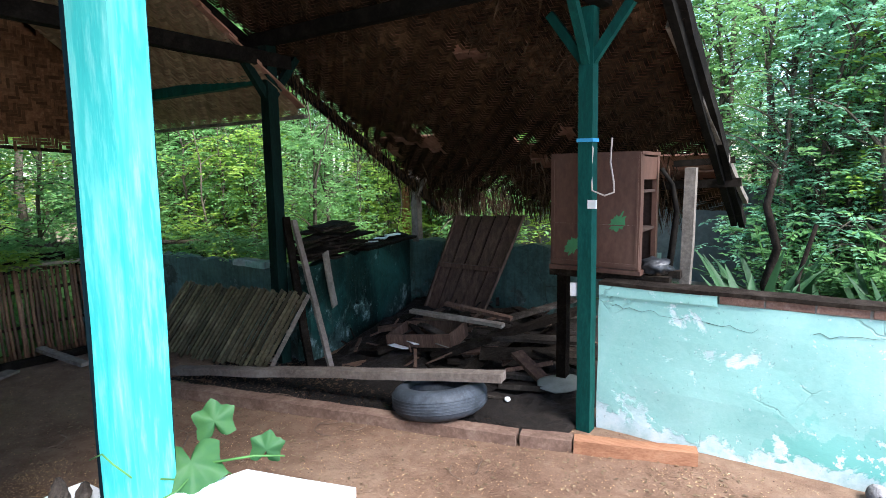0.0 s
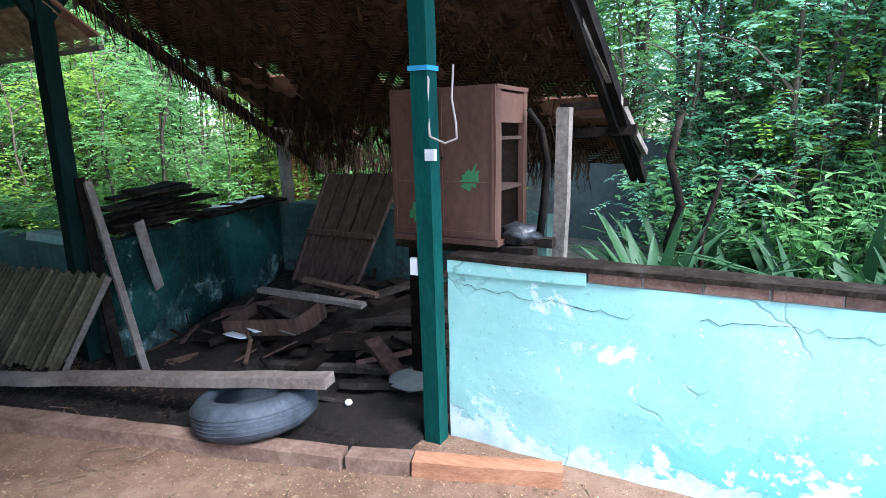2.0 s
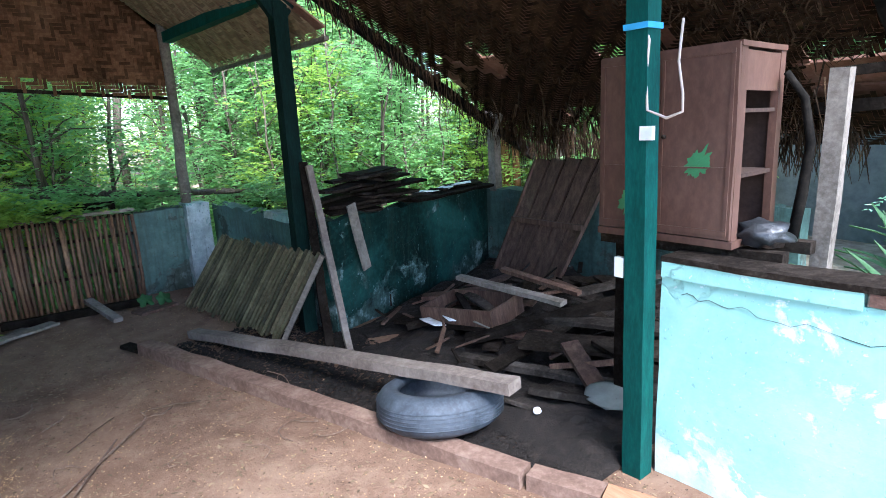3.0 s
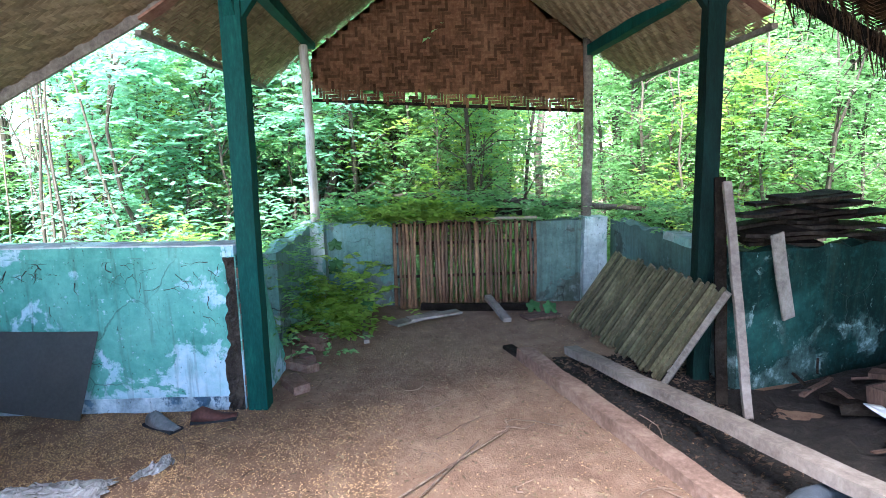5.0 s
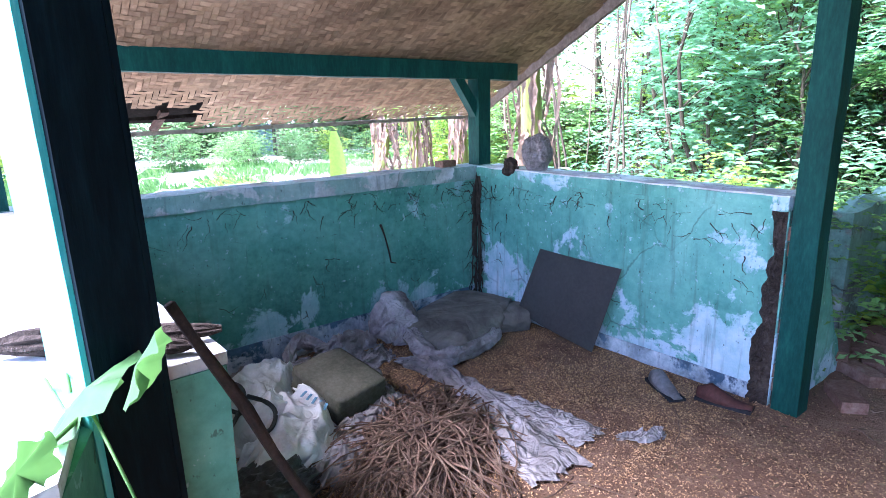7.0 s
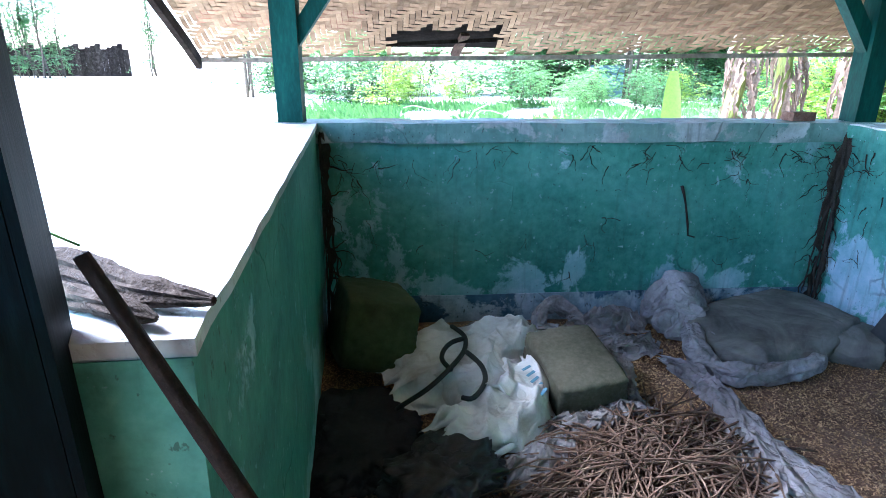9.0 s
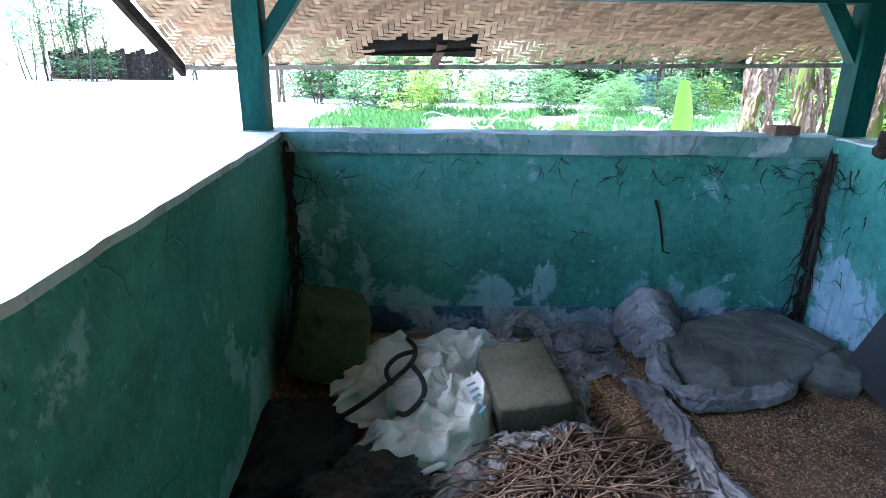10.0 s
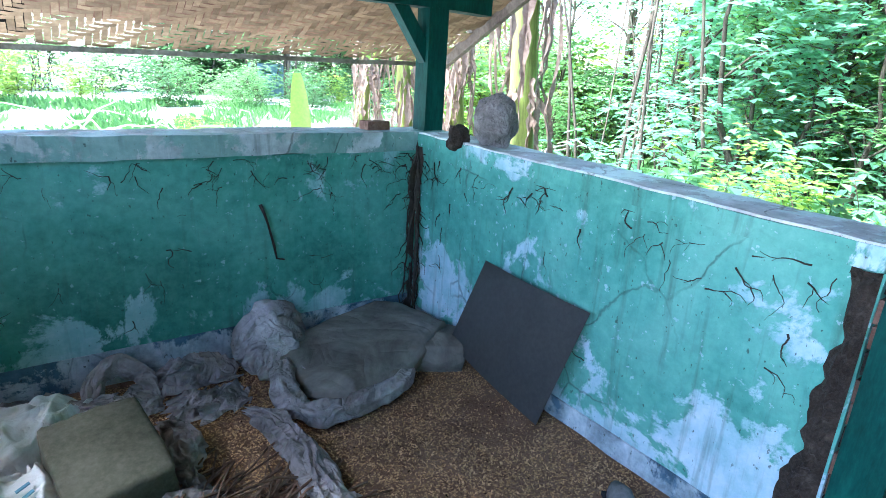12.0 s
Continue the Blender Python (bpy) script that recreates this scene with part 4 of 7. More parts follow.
grow_band(10, lambda: (vr.uniform(-7, 0.5), vr.uniform(-8.5, -5.0)), [0, 1, 2], SHRUB_KINDS, SHRUB_WORDS, "shrub", "shrub", "undergrowth", (0.25, 0.45))
grow_band(40, lambda: (vr.uniform(-16, 6.5), vr.uniform(-17, -12.5)), [0, 3, 3, 2], SHRUB_KINDS, SHRUB_WORDS, "shrub", "shrub", "undergrowth", (0.6, 1.3))
grow_band(46, lambda: (vr.uniform(-24, 9), vr.uniform(-24, -19.5)), [3, 3, 0], SHRUB_KINDS, SHRUB_WORDS, "shrub", "shrub", "undergrowth", (1.6, 2.6))
grow_band(26, lambda: (vr.uniform(-18, 8), vr.uniform(-26, -17)), [0, 3, 4], TREE_KINDS, TREE_WORDS, "tree", "tree", "thicket trees", (0.9, 1.5))
grow_band(7, lambda: (vr.uniform(-10, -5.5), vr.uniform(-7, -1.0)), [0, 1, 2], TREE_KINDS, TREE_WORDS, "tree", "tree", "thicket trees", (0.7, 1.1))
grow_band(26, lambda: (vr.uniform(-11, -4.5), vr.uniform(-8.5, -2.8)), [2, 0, 2], SHRUB_KINDS, SHRUB_WORDS, "shrub", "shrub", "undergrowth", (0.9, 1.7))
# the trees on the far side of the open yard, with an old fence in their shade
for bx, by, bs, kit, lab in ((24.0, -37.0, 1.7, TREE_KINDS[4], "airy green tree across the open yard"), (25.4, -37.8, 1.8, TREE_KINDS[4], "airy green tree across the open yard"), (27.0, -37.2, 1.6, TREE_KINDS[4], "leafy green tree across the open yard"), (23.6, -38.4, 1.1, TREE_KINDS[4], "round green tree across the open yard"),
                            (19.0, -41.0, 1.5, TREE_KINDS[4], "dense dark tree across the open yard"), (28.6, -38.4, 1.2, FERN, "leafy green tree across the open yard"), (31.5, -38.0, 1.4, TREE_KINDS[4], "tall dark tree across the open yard")):
    plant("tree", kit, (bx, by, -0.05), bx * 50, bs, lab, "tree", "yard trees")
yf = thing("yard_fence", "grey board fence in the shade across the yard", "fence")
for k in range(24):
    x = 20.4 + 0.36 * k
    part("board", slab(bmesh.new(), x, x + 0.355, -41.0 + 0.02 * (k % 3), -40.97 + 0.02 * (k % 3), -0.1, 1.75 + 0.12 * ((k * 7) % 4), None, 0.5, 0.004, k), M_rubble, yf)


# ---- the passage: timbers, tyre, bamboo, rubble ----
def plank_thing(name, a, b, w, h, material, label, category="plank", group="loose timbers", roll=0.0, seed=0.0, jit=0.006, seg=0.1):
    return whole(name, beam(bmesh.new(), a, b, w, h, roll, seg, jit, seed), material, label, category, group)


plank_thing("floor_beam", (-0.74, 3.71, 0.035), (2.12, 4.53, 0.030), 0.11, 0.085, M_beam_red, "long weathered reddish-grey beam lying on the earth floor", "beam", seed=1.1, jit=0.01)
plank_thing("floor_beam", (2.13, 4.545, 0.032), (2.42, 4.64, 0.032), 0.10, 0.08, M_beam_red, "short pale paint-flecked beam end on the floor", "beam", seed=2.1, jit=0.012)
plank_thing("floor_beam", (2.43, 4.64, 0.034), (3.06, 4.86, 0.034), 0.09, 0.085, M_wood_orange, "reddish planed timber lying before the low wall", "beam", seed=3.1)
plank_thing("long_board", (-0.80, 4.06, 0.035), (1.96, 4.64, 0.352), 0.095, 0.055, M_beam, "long grey board propped across an old tyre", "board", seed=4.1, jit=0.008)


def tyre_thing(c, R, r, W):
    top = thing("tyre", "old grey car tyre lying flat on the ground", "tyre", at=pose(c[0], c[1], c[2], -5, -5, 0))
    prof = [(r, 0.03), (r + 0.02, 0.0), (R - 0.055, 0.0), (R - 0.02, 0.025), (R, 0.06), (R, W - 0.06), (R - 0.02, W - 0.025), (R - 0.055, W), (r + 0.02, W), (r, W - 0.03), (r + 0.04, W - 0.025), (r + 0.07, W - 0.05), (R - 0.05, W - 0.07), (R - 0.05, 0.07), (r + 0.07, 0.05), (r + 0.04, 0.025)]
    bm = bmesh.new()
    N = 56
    rings = []
    for i in range(N):
        a = 2 * math.pi * i / N
        rings.append([bm.verts.new((math.cos(a) * q * (1 + 0.015 * math.sin(2 * a)), math.sin(a) * q, z + 0.012 * math.sin(a + 1))) for q, z in prof])
    for i in range(N):
        u, v = rings[i], rings[(i + 1) % N]
        for k in range(len(prof)):
            bm.faces.new((u[k], v[k], v[(k + 1) % len(prof)], u[(k + 1) % len(prof)]))
    part("carcass", bm, M_rubber, top, smooth=True)
    for zz in (0.075, 0.10, 0.125, 0.15, 0.175):
        g = bmesh.new()
        ring = [(math.cos(2 * math.pi * i / N) * (R + 0.001) * (1 + 0.015 * math.sin(4 * math.pi * i / N)), math.sin(2 * math.pi * i / N) * (R + 0.001), zz * W / 0.25 + 0.012 * math.sin(2 * math.pi * i / N + 1)) for i in range(N + 1)]
        rod(g, ring, 0.0022, sides=5, cap=False)
        part("tread_rib", g, M_rubber, top, smooth=True)


tyre_thing((1.535, 4.55, 0.062), 0.31, 0.195, 0.185)


def bamboo_panel():
    """A lattice of split bamboo leaning on the porch wall."""
    bl, br, tr, tl = Vector((-1.70, 4.25, 0.02)), Vector((-0.15, 4.46, 0.05)), Vector((0.105, 4.70, 0.655)), Vector((-1.40, 4.55, 0.63))
    top = thing("bamboo_lattice", "grey-green bamboo slat panel leaning askew against the wall", "panel")
    rng = random.Random(5)
    n = 30
    for i in range(n):
        t = (i + 0.5) / n
        a, b = bl.lerp(br, t), tl.lerp(tr, t)
        a += (a - b) * rng.uniform(-0.03, 0.04)
        b += (b - a) * rng.uniform(-0.03, 0.03)
        part("slat", flat_board(bmesh.new(), a, b, br - bl + Vector((0, 0, rng.uniform(-0.15, 0.15))), 0.033 * rng.uniform(0.75, 1.05), 0.014, 0.2, 0.006, i), M_bamboo_grey, top)
    back = (tr - br).cross(br - bl).normalized() * 0.025
    if back.y < 0:
        back = -back
    for t in (0.12, 0.5, 0.9):
        part("cross_rail", beam(bmesh.new(), bl.lerp(tl, t) + back, br.lerp(tr, t) + back, 0.035, 0.02, 0, 0.2, 0.004, t), M_wood, top)
    part("end_rail", beam(bmesh.new(), br + Vector((0.03, 0, -0.03)), tr + Vector((0.03, 0, 0.0)), 0.03, 0.035, 0, 0.2, 0.004), M_wood, top, "pale split end rail")


bamboo_panel()


def bamboo_gate():
    top = thing("bamboo_gate", "brown upright bamboo gate leaning in the wall opening", "gate")
    rng = random.Random(9)
    n = 36
    for i in range(n):
        y = 2.70 + 1.36 * (i + 0.5) / n
        x = -2.24 + rng.uniform(-0.008, 0.008)
        h = 0.83 + rng.uniform(-0.02, 0.015)
        part("slat", rod(bmesh.new(), arc((x + 0.04, y + rng.uniform(-0.012, 0.012), rng.uniform(0.0, 0.04)), (x - 0.04, y + rng.uniform(-0.012, 0.012), h), (0, rng.uniform(-0.01, 0.01), 0), 4), 0.0165 * rng.uniform(0.75, 1.1), sides=6, wob=0.2), M_bamboo_brown, top, smooth=True)
    for z in (0.3, 0.62, 0.80):
        part("cross_rail", rod(bmesh.new(), [(-2.285, 2.70, z), (-2.285, 4.06, z + 0.01)], 0.014, sides=6), M_wood_dark, top)
    part("top_rail", beam(bmesh.new(), (-2.27, 2.70, 0.845), (-2.27, 4.07, 0.85), 0.03, 0.025, 0, 0.2, 0.005), M_wood, top)


bamboo_gate()
plank_thing("dark_plank", (-2.42, 3.15, 0.90), (-2.42, 3.95, 0.895), 0.03, 0.07, M_wood_dark, "dark plank lying above the bamboo gate", seed=2.2)
for a, b, w, h, m, lab in (((-2.12, 2.95, 0.04), (-2.02, 4.05, 0.04), 0.07, 0.06, M_wood_dark, "dark damp beam at the foot of the bamboo gate"),
                           ((-1.58, 3.70, 0.04), (-2.18, 3.58, 0.11), 0.07, 0.035, M_wood, "pale plank end propped on a beam"),
                           ((-1.62, 2.72, 0.02), (-1.98, 3.12, 0.02), 0.14, 0.02, M_wood, "flat grey board on the porch floor"),
                           ((-1.72, 2.85, 0.035), (-1.95, 3.3, 0.03), 0.13, 0.02, M_wood, "flat pale board on the porch floor"),
                           ((-1.72, 3.86, 0.02), (-1.82, 4.18, 0.025), 0.18, 0.02, M_wood_brown, "flat brown board on the porch floor"),
                           ((-1.15, 2.55, 0.02), (-1.85, 2.42, 0.03), 0.04, 0.03, M_wood, "thin broken lath near the creepers"),
                           ((-0.95, 3.62, 0.015), (-0.75, 3.7, 0.015), 0.08, 0.03, M_wood_dark, "dark wood chunk on the earth")):
    plank_thing("loose_plank", a, b, w, h, m, lab, seed=a[0] * 3 + a[1])

# stub of fallen wall beside the middle post
stub = thing("wall_stub", "broken green wall stub with a slanting torn edge", "wall", kind="structure")


def stub_grow(p):
    k = (p.x + 0.70) / 0.6
    top = max(0.04, min(0.80, 1.05 * k + 0.06 * noise.noise(Vector((p.x * 14, 0, 1)))))
    return Vector((p.x, p.y, -0.06 + (p.z + 0.06) / 1.06 * (top + 0.06)))


part("wall_body", slab(bmesh.new(), -0.70, -0.095, 1.92, 2.05, -0.06, 1.0, None, 0.05, 0.012, 2, stub_grow), M_wall_in, stub)
# torn brick edge of the side wall beside the post
tb = thing("torn_edge", "raw brick edge where the plaster has fallen", "wall", kind="structure")
cb2, crow = bmesh.new(), []
for k in range(61):
    z = 0.9 * k / 60
    half = 0.022 + 0.028 * (1 - z) + 0.022 * noise.fractal(Vector((0, 0, z * 6 + 3)), 0.8, 2.0, 3)
    row = []
    for j in range(9):
        y = 1.985 - 2 * half * (1 - j / 8)
        deep = math.sin(math.pi * j / 8)
        row.append(cb2.verts.new((0.004 + deep * (0.006 + 0.05 * abs(noise.fractal(Vector((y * 22, z * 18, 2)), 0.8, 2.0, 3))), y, z)))
    crow.append(row)
for a, b in zip(crow, crow[1:]):
    for j in range(8):
        cb2.faces.new((a[j], a[j + 1], b[j + 1], b[j]))
part("crumbled_core", cb2, M_log, tb, "crumbled dark core of the wall")
for k in range(13):
    part("brick", slab(bmesh.new(), -0.13, -0.02 + 0.008 * ((k * 7) % 3), 1.985, 2.015 + 0.02 * ((k * 5) % 3), 0.005 + k * 0.07, 0.065 + k * 0.07, None, 0.04, 0.008, k), M_brick if k % 3 else M_log, tb)

rb = random.Random(31)


def brick_thing(at, turn, tilt=0.0, lab="weathered loose brick on the ground", size=(0.22, 0.105, 0.055), name="brick"):
    m = pose(at[0], at[1], at[2], tilt, tilt * 0.4, turn)
    return whole(name, slab(bmesh.new(), -size[0] / 2, size[0] / 2, -size[1] / 2, size[1] / 2, 0, size[2], m, 0.035, 0.008, at[0] * 9 + at[1]), M_brick, lab, "brick", "loose bricks")


for at, turn, tilt in (((-1.28, 2.05, 0.0), 30, 4), ((-1.08, 2.16, 0.0), 70, -3), ((-1.10, 2.14, 0.06), 60, 3), ((-0.86, 2.15, 0.0), 20, 6), ((-0.62, 2.17, 0.0), 55, -4), ((-0.30, 2.20, 0.0), 35, 2), ((-1.45, 1.98, 0.02), 10, 12), ((-0.95, 2.0, 0.0), 85, 0), ((-0.75, 2.02, 0.055), 15, 8)):
    brick_thing(at, turn, tilt)

# ---- the fallen side room ----
litter = bmesh.new()
lv = {}
for i in range(61):
    for j in range(53):
        x, y = -0.02 + 2.36 * i / 60 - 0.28 * max(0.0, (4.7 + 2.25 * j / 52 - 5.0)) * (1 - i / 60), 4.72 + 2.26 * j / 52
        edge = min(1.0, j / 8, i / 5 + 0.3, (60 - i) / 3 + 0.2)
        h = 0.012 + edge * (0.05 + 0.09 * noise.fractal(Vector((x * 2.3, y * 2.3, 1)), 0.8, 2.0, 4) + 0.10 * min(1.0, max(0.0, (y - 5.3) / 1.2)))
        lv[i, j] = litter.verts.new((x, y, max(h, -0.02)))
for i in range(60):
    for j in range(52):
        litter.faces.new((lv[i, j], lv[i + 1, j], lv[i + 1, j + 1], lv[i, j + 1]))
# Rotten litter whose near-black colour also carries the side room's shade.
M_dirt = mottled("shaded_rotten_litter", (0.004, 0.003, 0.0025), (0.012, 0.0085, 0.0065), (0.045, 0.034, 0.027), 14, 0.95, 1.0, 0.02)
whole("rotten_litter", litter, M_dirt, "rotten litter and soil covering the side room, blackened for its shade", "litter", kind="stuff")

door = thing("plank_door", "brown plank door leaning against the back wall", "door")
dbl, dbr, dtr, dtl = Vector((-0.06, 6.52, 0.16)), Vector((0.66, 6.50, 0.13)), Vector((0.92, 6.93, 1.16)), Vector((0.08, 6.93, 1.13))
for k in range(5):
    t = (k + 0.5) / 5
    part("plank", flat_board(bmesh.new(), dbl.lerp(dbr, t), dtl.lerp(dtr, t), dbr - dbl, 0.134, 0.022, 0.12, 0.007, k), M_wood_brown, door)
off = Vector((0, -0.03, 0.012))
db = bmesh.new()
back = Vector((0, 0.018, -0.006))
db.faces.new([db.verts.new(p + back) for p in (dbl, dbr, dtr, dtl)])
bmesh.ops.solidify(db, geom=db.faces[:], thickness=0.01)
part("backing_board", db, M_wood_dark, door)
for t in (0.46,):
    part("ledge", beam(bmesh.new(), dbl.lerp(dtl, t) + off, dbr.lerp(dtr, t) + off, 0.03, 0.045, 0, 0.15, 0.004, t), M_wood_brown, door)
for a, b in ((dbl, dtl), (dbr, dtr)):
    part("stile", beam(bmesh.new(), a + off * 0.7, b + off * 0.3, 0.025, 0.03, 0, 0.15, 0.004), M_wood_brown, door)

for a, b, w, h, m, lab in (((0.42, 5.66, 0.36), (1.34, 5.74, 0.33), 0.07, 0.03, M_wood, "pale broken board on the rubbish heap"),
                           ((0.62, 5.92, 0.40), (1.30, 5.96, 0.34), 0.05, 0.03, M_wood_brown, "reddish lath on the rubbish heap"),
                           ((0.95, 5.25, 0.12), (1.85, 6.15, 0.45), 0.07, 0.05, M_wood_dark, "dark slanting beam on the rubbish heap"),
                           ((1.30, 5.62, 0.26), (1.95, 5.95, 0.24), 0.16, 0.025, M_rubble, "wide grey board on the rubbish heap"),
                           ((1.35, 5.35, 0.20), (2.15, 5.75, 0.22), 0.22, 0.02, M_wood_dark, "wide dark board on the rubbish heap"),
                           ((1.10, 5.08, 0.10), (2.15, 5.42, 0.12), 0.05, 0.04, M_rubble, "split pole on the rubbish heap"),
                           ((0.25, 5.20, 0.10), (1.00, 5.42, 0.16), 0.09, 0.03, M_wood_dark, "rotten board on the rubbish heap"),
                           ((1.55, 6.25, 0.30), (2.10, 6.35, 0.36), 0.08, 0.04, M_rubble, "grey beam end by the back wall"),
                           ((1.62, 4.90, 0.07), (1.84, 4.96, 0.06), 0.035, 0.012, M_rubble, "flat lath beside a bottle cap"),
                           ((0.10, 5.55, 0.16), (0.62, 6.02, 0.24), 0.12, 0.03, M_wood_brown, "reddish rotten board in the rubbish heap"),
                           ((1.20, 6.05, 0.30), (1.62, 6.60, 0.42), 0.10, 0.025, M_rubble, "grey board against the back wall"),
                           ((1.75, 5.55, 0.24), (2.20, 5.42, 0.22), 0.12, 0.02, M_wood_dark, "dark board end in the rubbish heap")):
    plank_thing("rubble_board", a, b, w, h, m, lab, "board", "rubbish heap boards", random.Random(int(a[0] * 100)).uniform(-12, 12), a[0] * 5 + a[1], 0.01)
rr = random.Random(41)
for k in range(34):
    x, y = rr.uniform(0.1, 2.2), rr.uniform(5.0, 6.6)
    a, L = rr.uniform(0, 3.14), rr.uniform(0.15, 0.6)
    z = 0.12 + 0.10 * min(1, max(0, (y - 5.3) / 1.2))
    plank_thing("rubble_board", (x, y, z), (x + L * math.cos(a), y + L * 0.7 * math.sin(a), z + rr.uniform(-0.05, 0.12)), rr.uniform(0.02, 0.12), rr.uniform(0.012, 0.035), rr.choice([M_wood_dark, M_wood_dark, M_rubble, M_wood_brown]), "broken board in the rubbish heap", "board", "rubbish heap boards", rr.uniform(-20, 20), k, 0.01)
for k in range(60):
    x, y = rr.uniform(0.0, 2.2), rr.uniform(4.95, 6.7)
    a, L = rr.uniform(0, 3.14), rr.uniform(0.06, 0.28)
    z = 0.10 + 0.10 * min(1, max(0, (y - 5.3) / 1.2)) + rr.uniform(0, 0.05)
    plank_thing("rubble_splinter", (x, y, z), (x + L * math.cos(a), y + L * math.sin(a), z + rr.uniform(-0.04, 0.08)), rr.uniform(0.01, 0.04), rr.uniform(0.006, 0.015), rr.choice([M_wood_dark, M_rubble, M_wood_brown]), "splinter of broken wood in the rubbish heap", "splinter", "rubbish heap splinters", rr.uniform(-30, 30), k, 0.006)
drawer = thing("old_drawer", "broken reddish wooden drawer in the rubbish", "drawer", at=pose(0.72, 5.52, 0.14, 4, -6, 12))
for x0, x1, y0, y1, nm in ((-0.3, 0.3, -0.2, -0.185, "front_panel"), (-0.3, 0.3, 0.185, 0.2, "back_panel"), (-0.3, -0.285, -0.185, 0.185, "side_panel"), (0.285, 0.3, -0.185, 0.185, "side_panel")):
    part(nm, slab(bmesh.new(), x0, x1, y0, y1, 0, 0.14, None, 0.1, 0.004, x0), M_wood_brown, drawer)
part("bottom_panel", slab(bmesh.new(), -0.284, 0.284, -0.184, 0.184, 0.01, 0.02, None, 0.2, 0.003), M_wood_dark, drawer)
tab = bmesh.new()
lump(tab, (0.17, 0.11, 0.012), pose(2.08, 5.24, 0.14, 14, -5, 20), 0.12, 1.5, 4, 3)
whole("board_scrap", tab, M_concrete, "rounded grey board scrap leaning in the rubbish", "board", "rubbish heap boards", smooth=True)
bc = bmesh.new()
bmesh.ops.create_cone(bc, cap_ends=True, segments=20, radius1=0.022, radius2=0.019, depth=0.014, matrix=pose(1.83, 4.93, 0.075, 18, 10, 0))
bmesh.ops.bevel(bc, geom=bc.edges[:], offset=0.003, segments=1, affect="EDGES")
whole("bottle_cap", bc, M_white, "round white plastic lid lying in the dirt", "lid")
for k in range(4):
    pb = bmesh.new()
    x, y = (0.62, 5.2, 0.5)[k % 3] + 0.11 * k, 5.25 + 0.06 * k
    slab(pb, -0.09, 0.09, -0.06, 0.06, 0, 0.006, pose(x, y, 0.16 + 0.01 * k, 8 * k - 12, 6, 37 * k), 0.03, 0.02, k)
    whole("plastic_scrap", pb, M_sackgrey if k % 2 else M_sack, "crumpled pale plastic scrap in the rubbish", "scrap", "rubbish scraps", smooth=True)

# rotten stack on the dark wall and sticks at the sooty post
rs = random.Random(51)
for k in range(16):
    y = rs.uniform(4.95, 5.55)
    L = rs.uniform(0.25, 0.6)
    x = -0.20 - 0.27 * (y - 5.0)
    plank_thing("rotten_board", (x + rs.uniform(-0.1, 0.1), y - L / 2 + 0.1, 0.87 + 0.017 * k), (x - 0.1 + rs.uniform(-0.1, 0.1), y + L / 2 + 0.1, 0.875 + 0.017 * k + rs.uniform(-0.02, 0.02)), rs.uniform(0.12, 0.26), 0.02, M_wood_dark, "charred board in a rotten stack on the wall", "board", "rotten stack", rs.uniform(-6, 6), k, 0.015)
for k in range(7):
    y = 6.0 + 0.13 * k
    pb = bmesh.new()
    slab(pb, -0.08, 0.08, -0.09, 0.09, 0, 0.01, pose(-0.47 - 0.27 * (y - 6) + rs.uniform(-0.03, 0.03), y, 0.885 + 0.004 * k, rs.uniform(-5, 5), rs.uniform(-5, 5), rs.uniform(0, 180)), 0.04, 0.012, k)
    whole("paper_scrap", pb, M_sack if k % 2 else M_wood_dark, "pale scrap lying on the wall top", "scrap", "scraps on the wall")
plank_thing("wall_shelf", (-0.30, 5.75, 0.868), (-0.66, 7.0, 0.868), 0.22, 0.025, M_wood_dark, "dark board along the wall top", seed=8.8, jit=0.01)
plank_thing("leaning_lath", (0.34, 4.74, 0.0), (-0.10, 4.78, 1.24), 0.045, 0.03, M_beam, "split lath leaning on the sooty post", seed=1)
plank_thing("leaning_lath", (0.12, 4.70, 0.0), (-0.22, 4.80, 1.26), 0.06, 0.04, M_wood_dark, "dark stake leaning on the sooty post", seed=2)
plank_thing("pale_slat", (-0.052, 5.16, 0.44), (-0.022, 5.04, 0.95), 0.012, 0.085, M_wood, "pale slat fixed to the mouldy wall", seed=3)
plank_thing("corner_post", (-0.56, 7.04, 0.80), (-0.58, 7.02, 1.72), 0.09, 0.09, M_wood, "pale stump of a corner post on the wall", "post", seed=4)
plank_thing("corner_brace", (-0.52, 6.98, 1.35), (-0.25, 6.85, 1.62), 0.04, 0.05, M_wood, "grey brace on a corner post", "post", seed=5)
gbk = bmesh.new()
slab(gbk, -0.95, -0.50, 4.76, 4.90, 0.80, 0.86, None, 0.05, 0.01, 3)
whole("cap_block", gbk, M_cap_green, "pale green cap block on the porch wall", "block", kind="structure")

# thatch hanging from the torn slope
th = bmesh.new()
rt = random.Random(61)
for k in range(2600):
    x, y = rt.uniform(-0.45, 2.45), 7.46 - abs(rt.gauss(0, 0.35))
    if rt.random() < 0.25:
        x, y = -0.5 + rt.gauss(0, 0.06), rt.uniform(4.7, 7.4)
    z = roof_z(y) - rt.uniform(-0.02, 0.04)
    L = rt.uniform(0.06, 0.26)
    d = Vector((rt.uniform(-0.3, 0.3), rt.uniform(-0.1, 0.4), -1)).normalized() * L
    s = Vector((rt.uniform(-1, 1), rt.uniform(-1, 1), 0)).normalized() * 0.006
    p = Vector((x, y, z))
    th.faces.new([th.verts.new(q) for q in (p - s, p + s, p + d + s * 0.4, p + d - s * 0.4)])
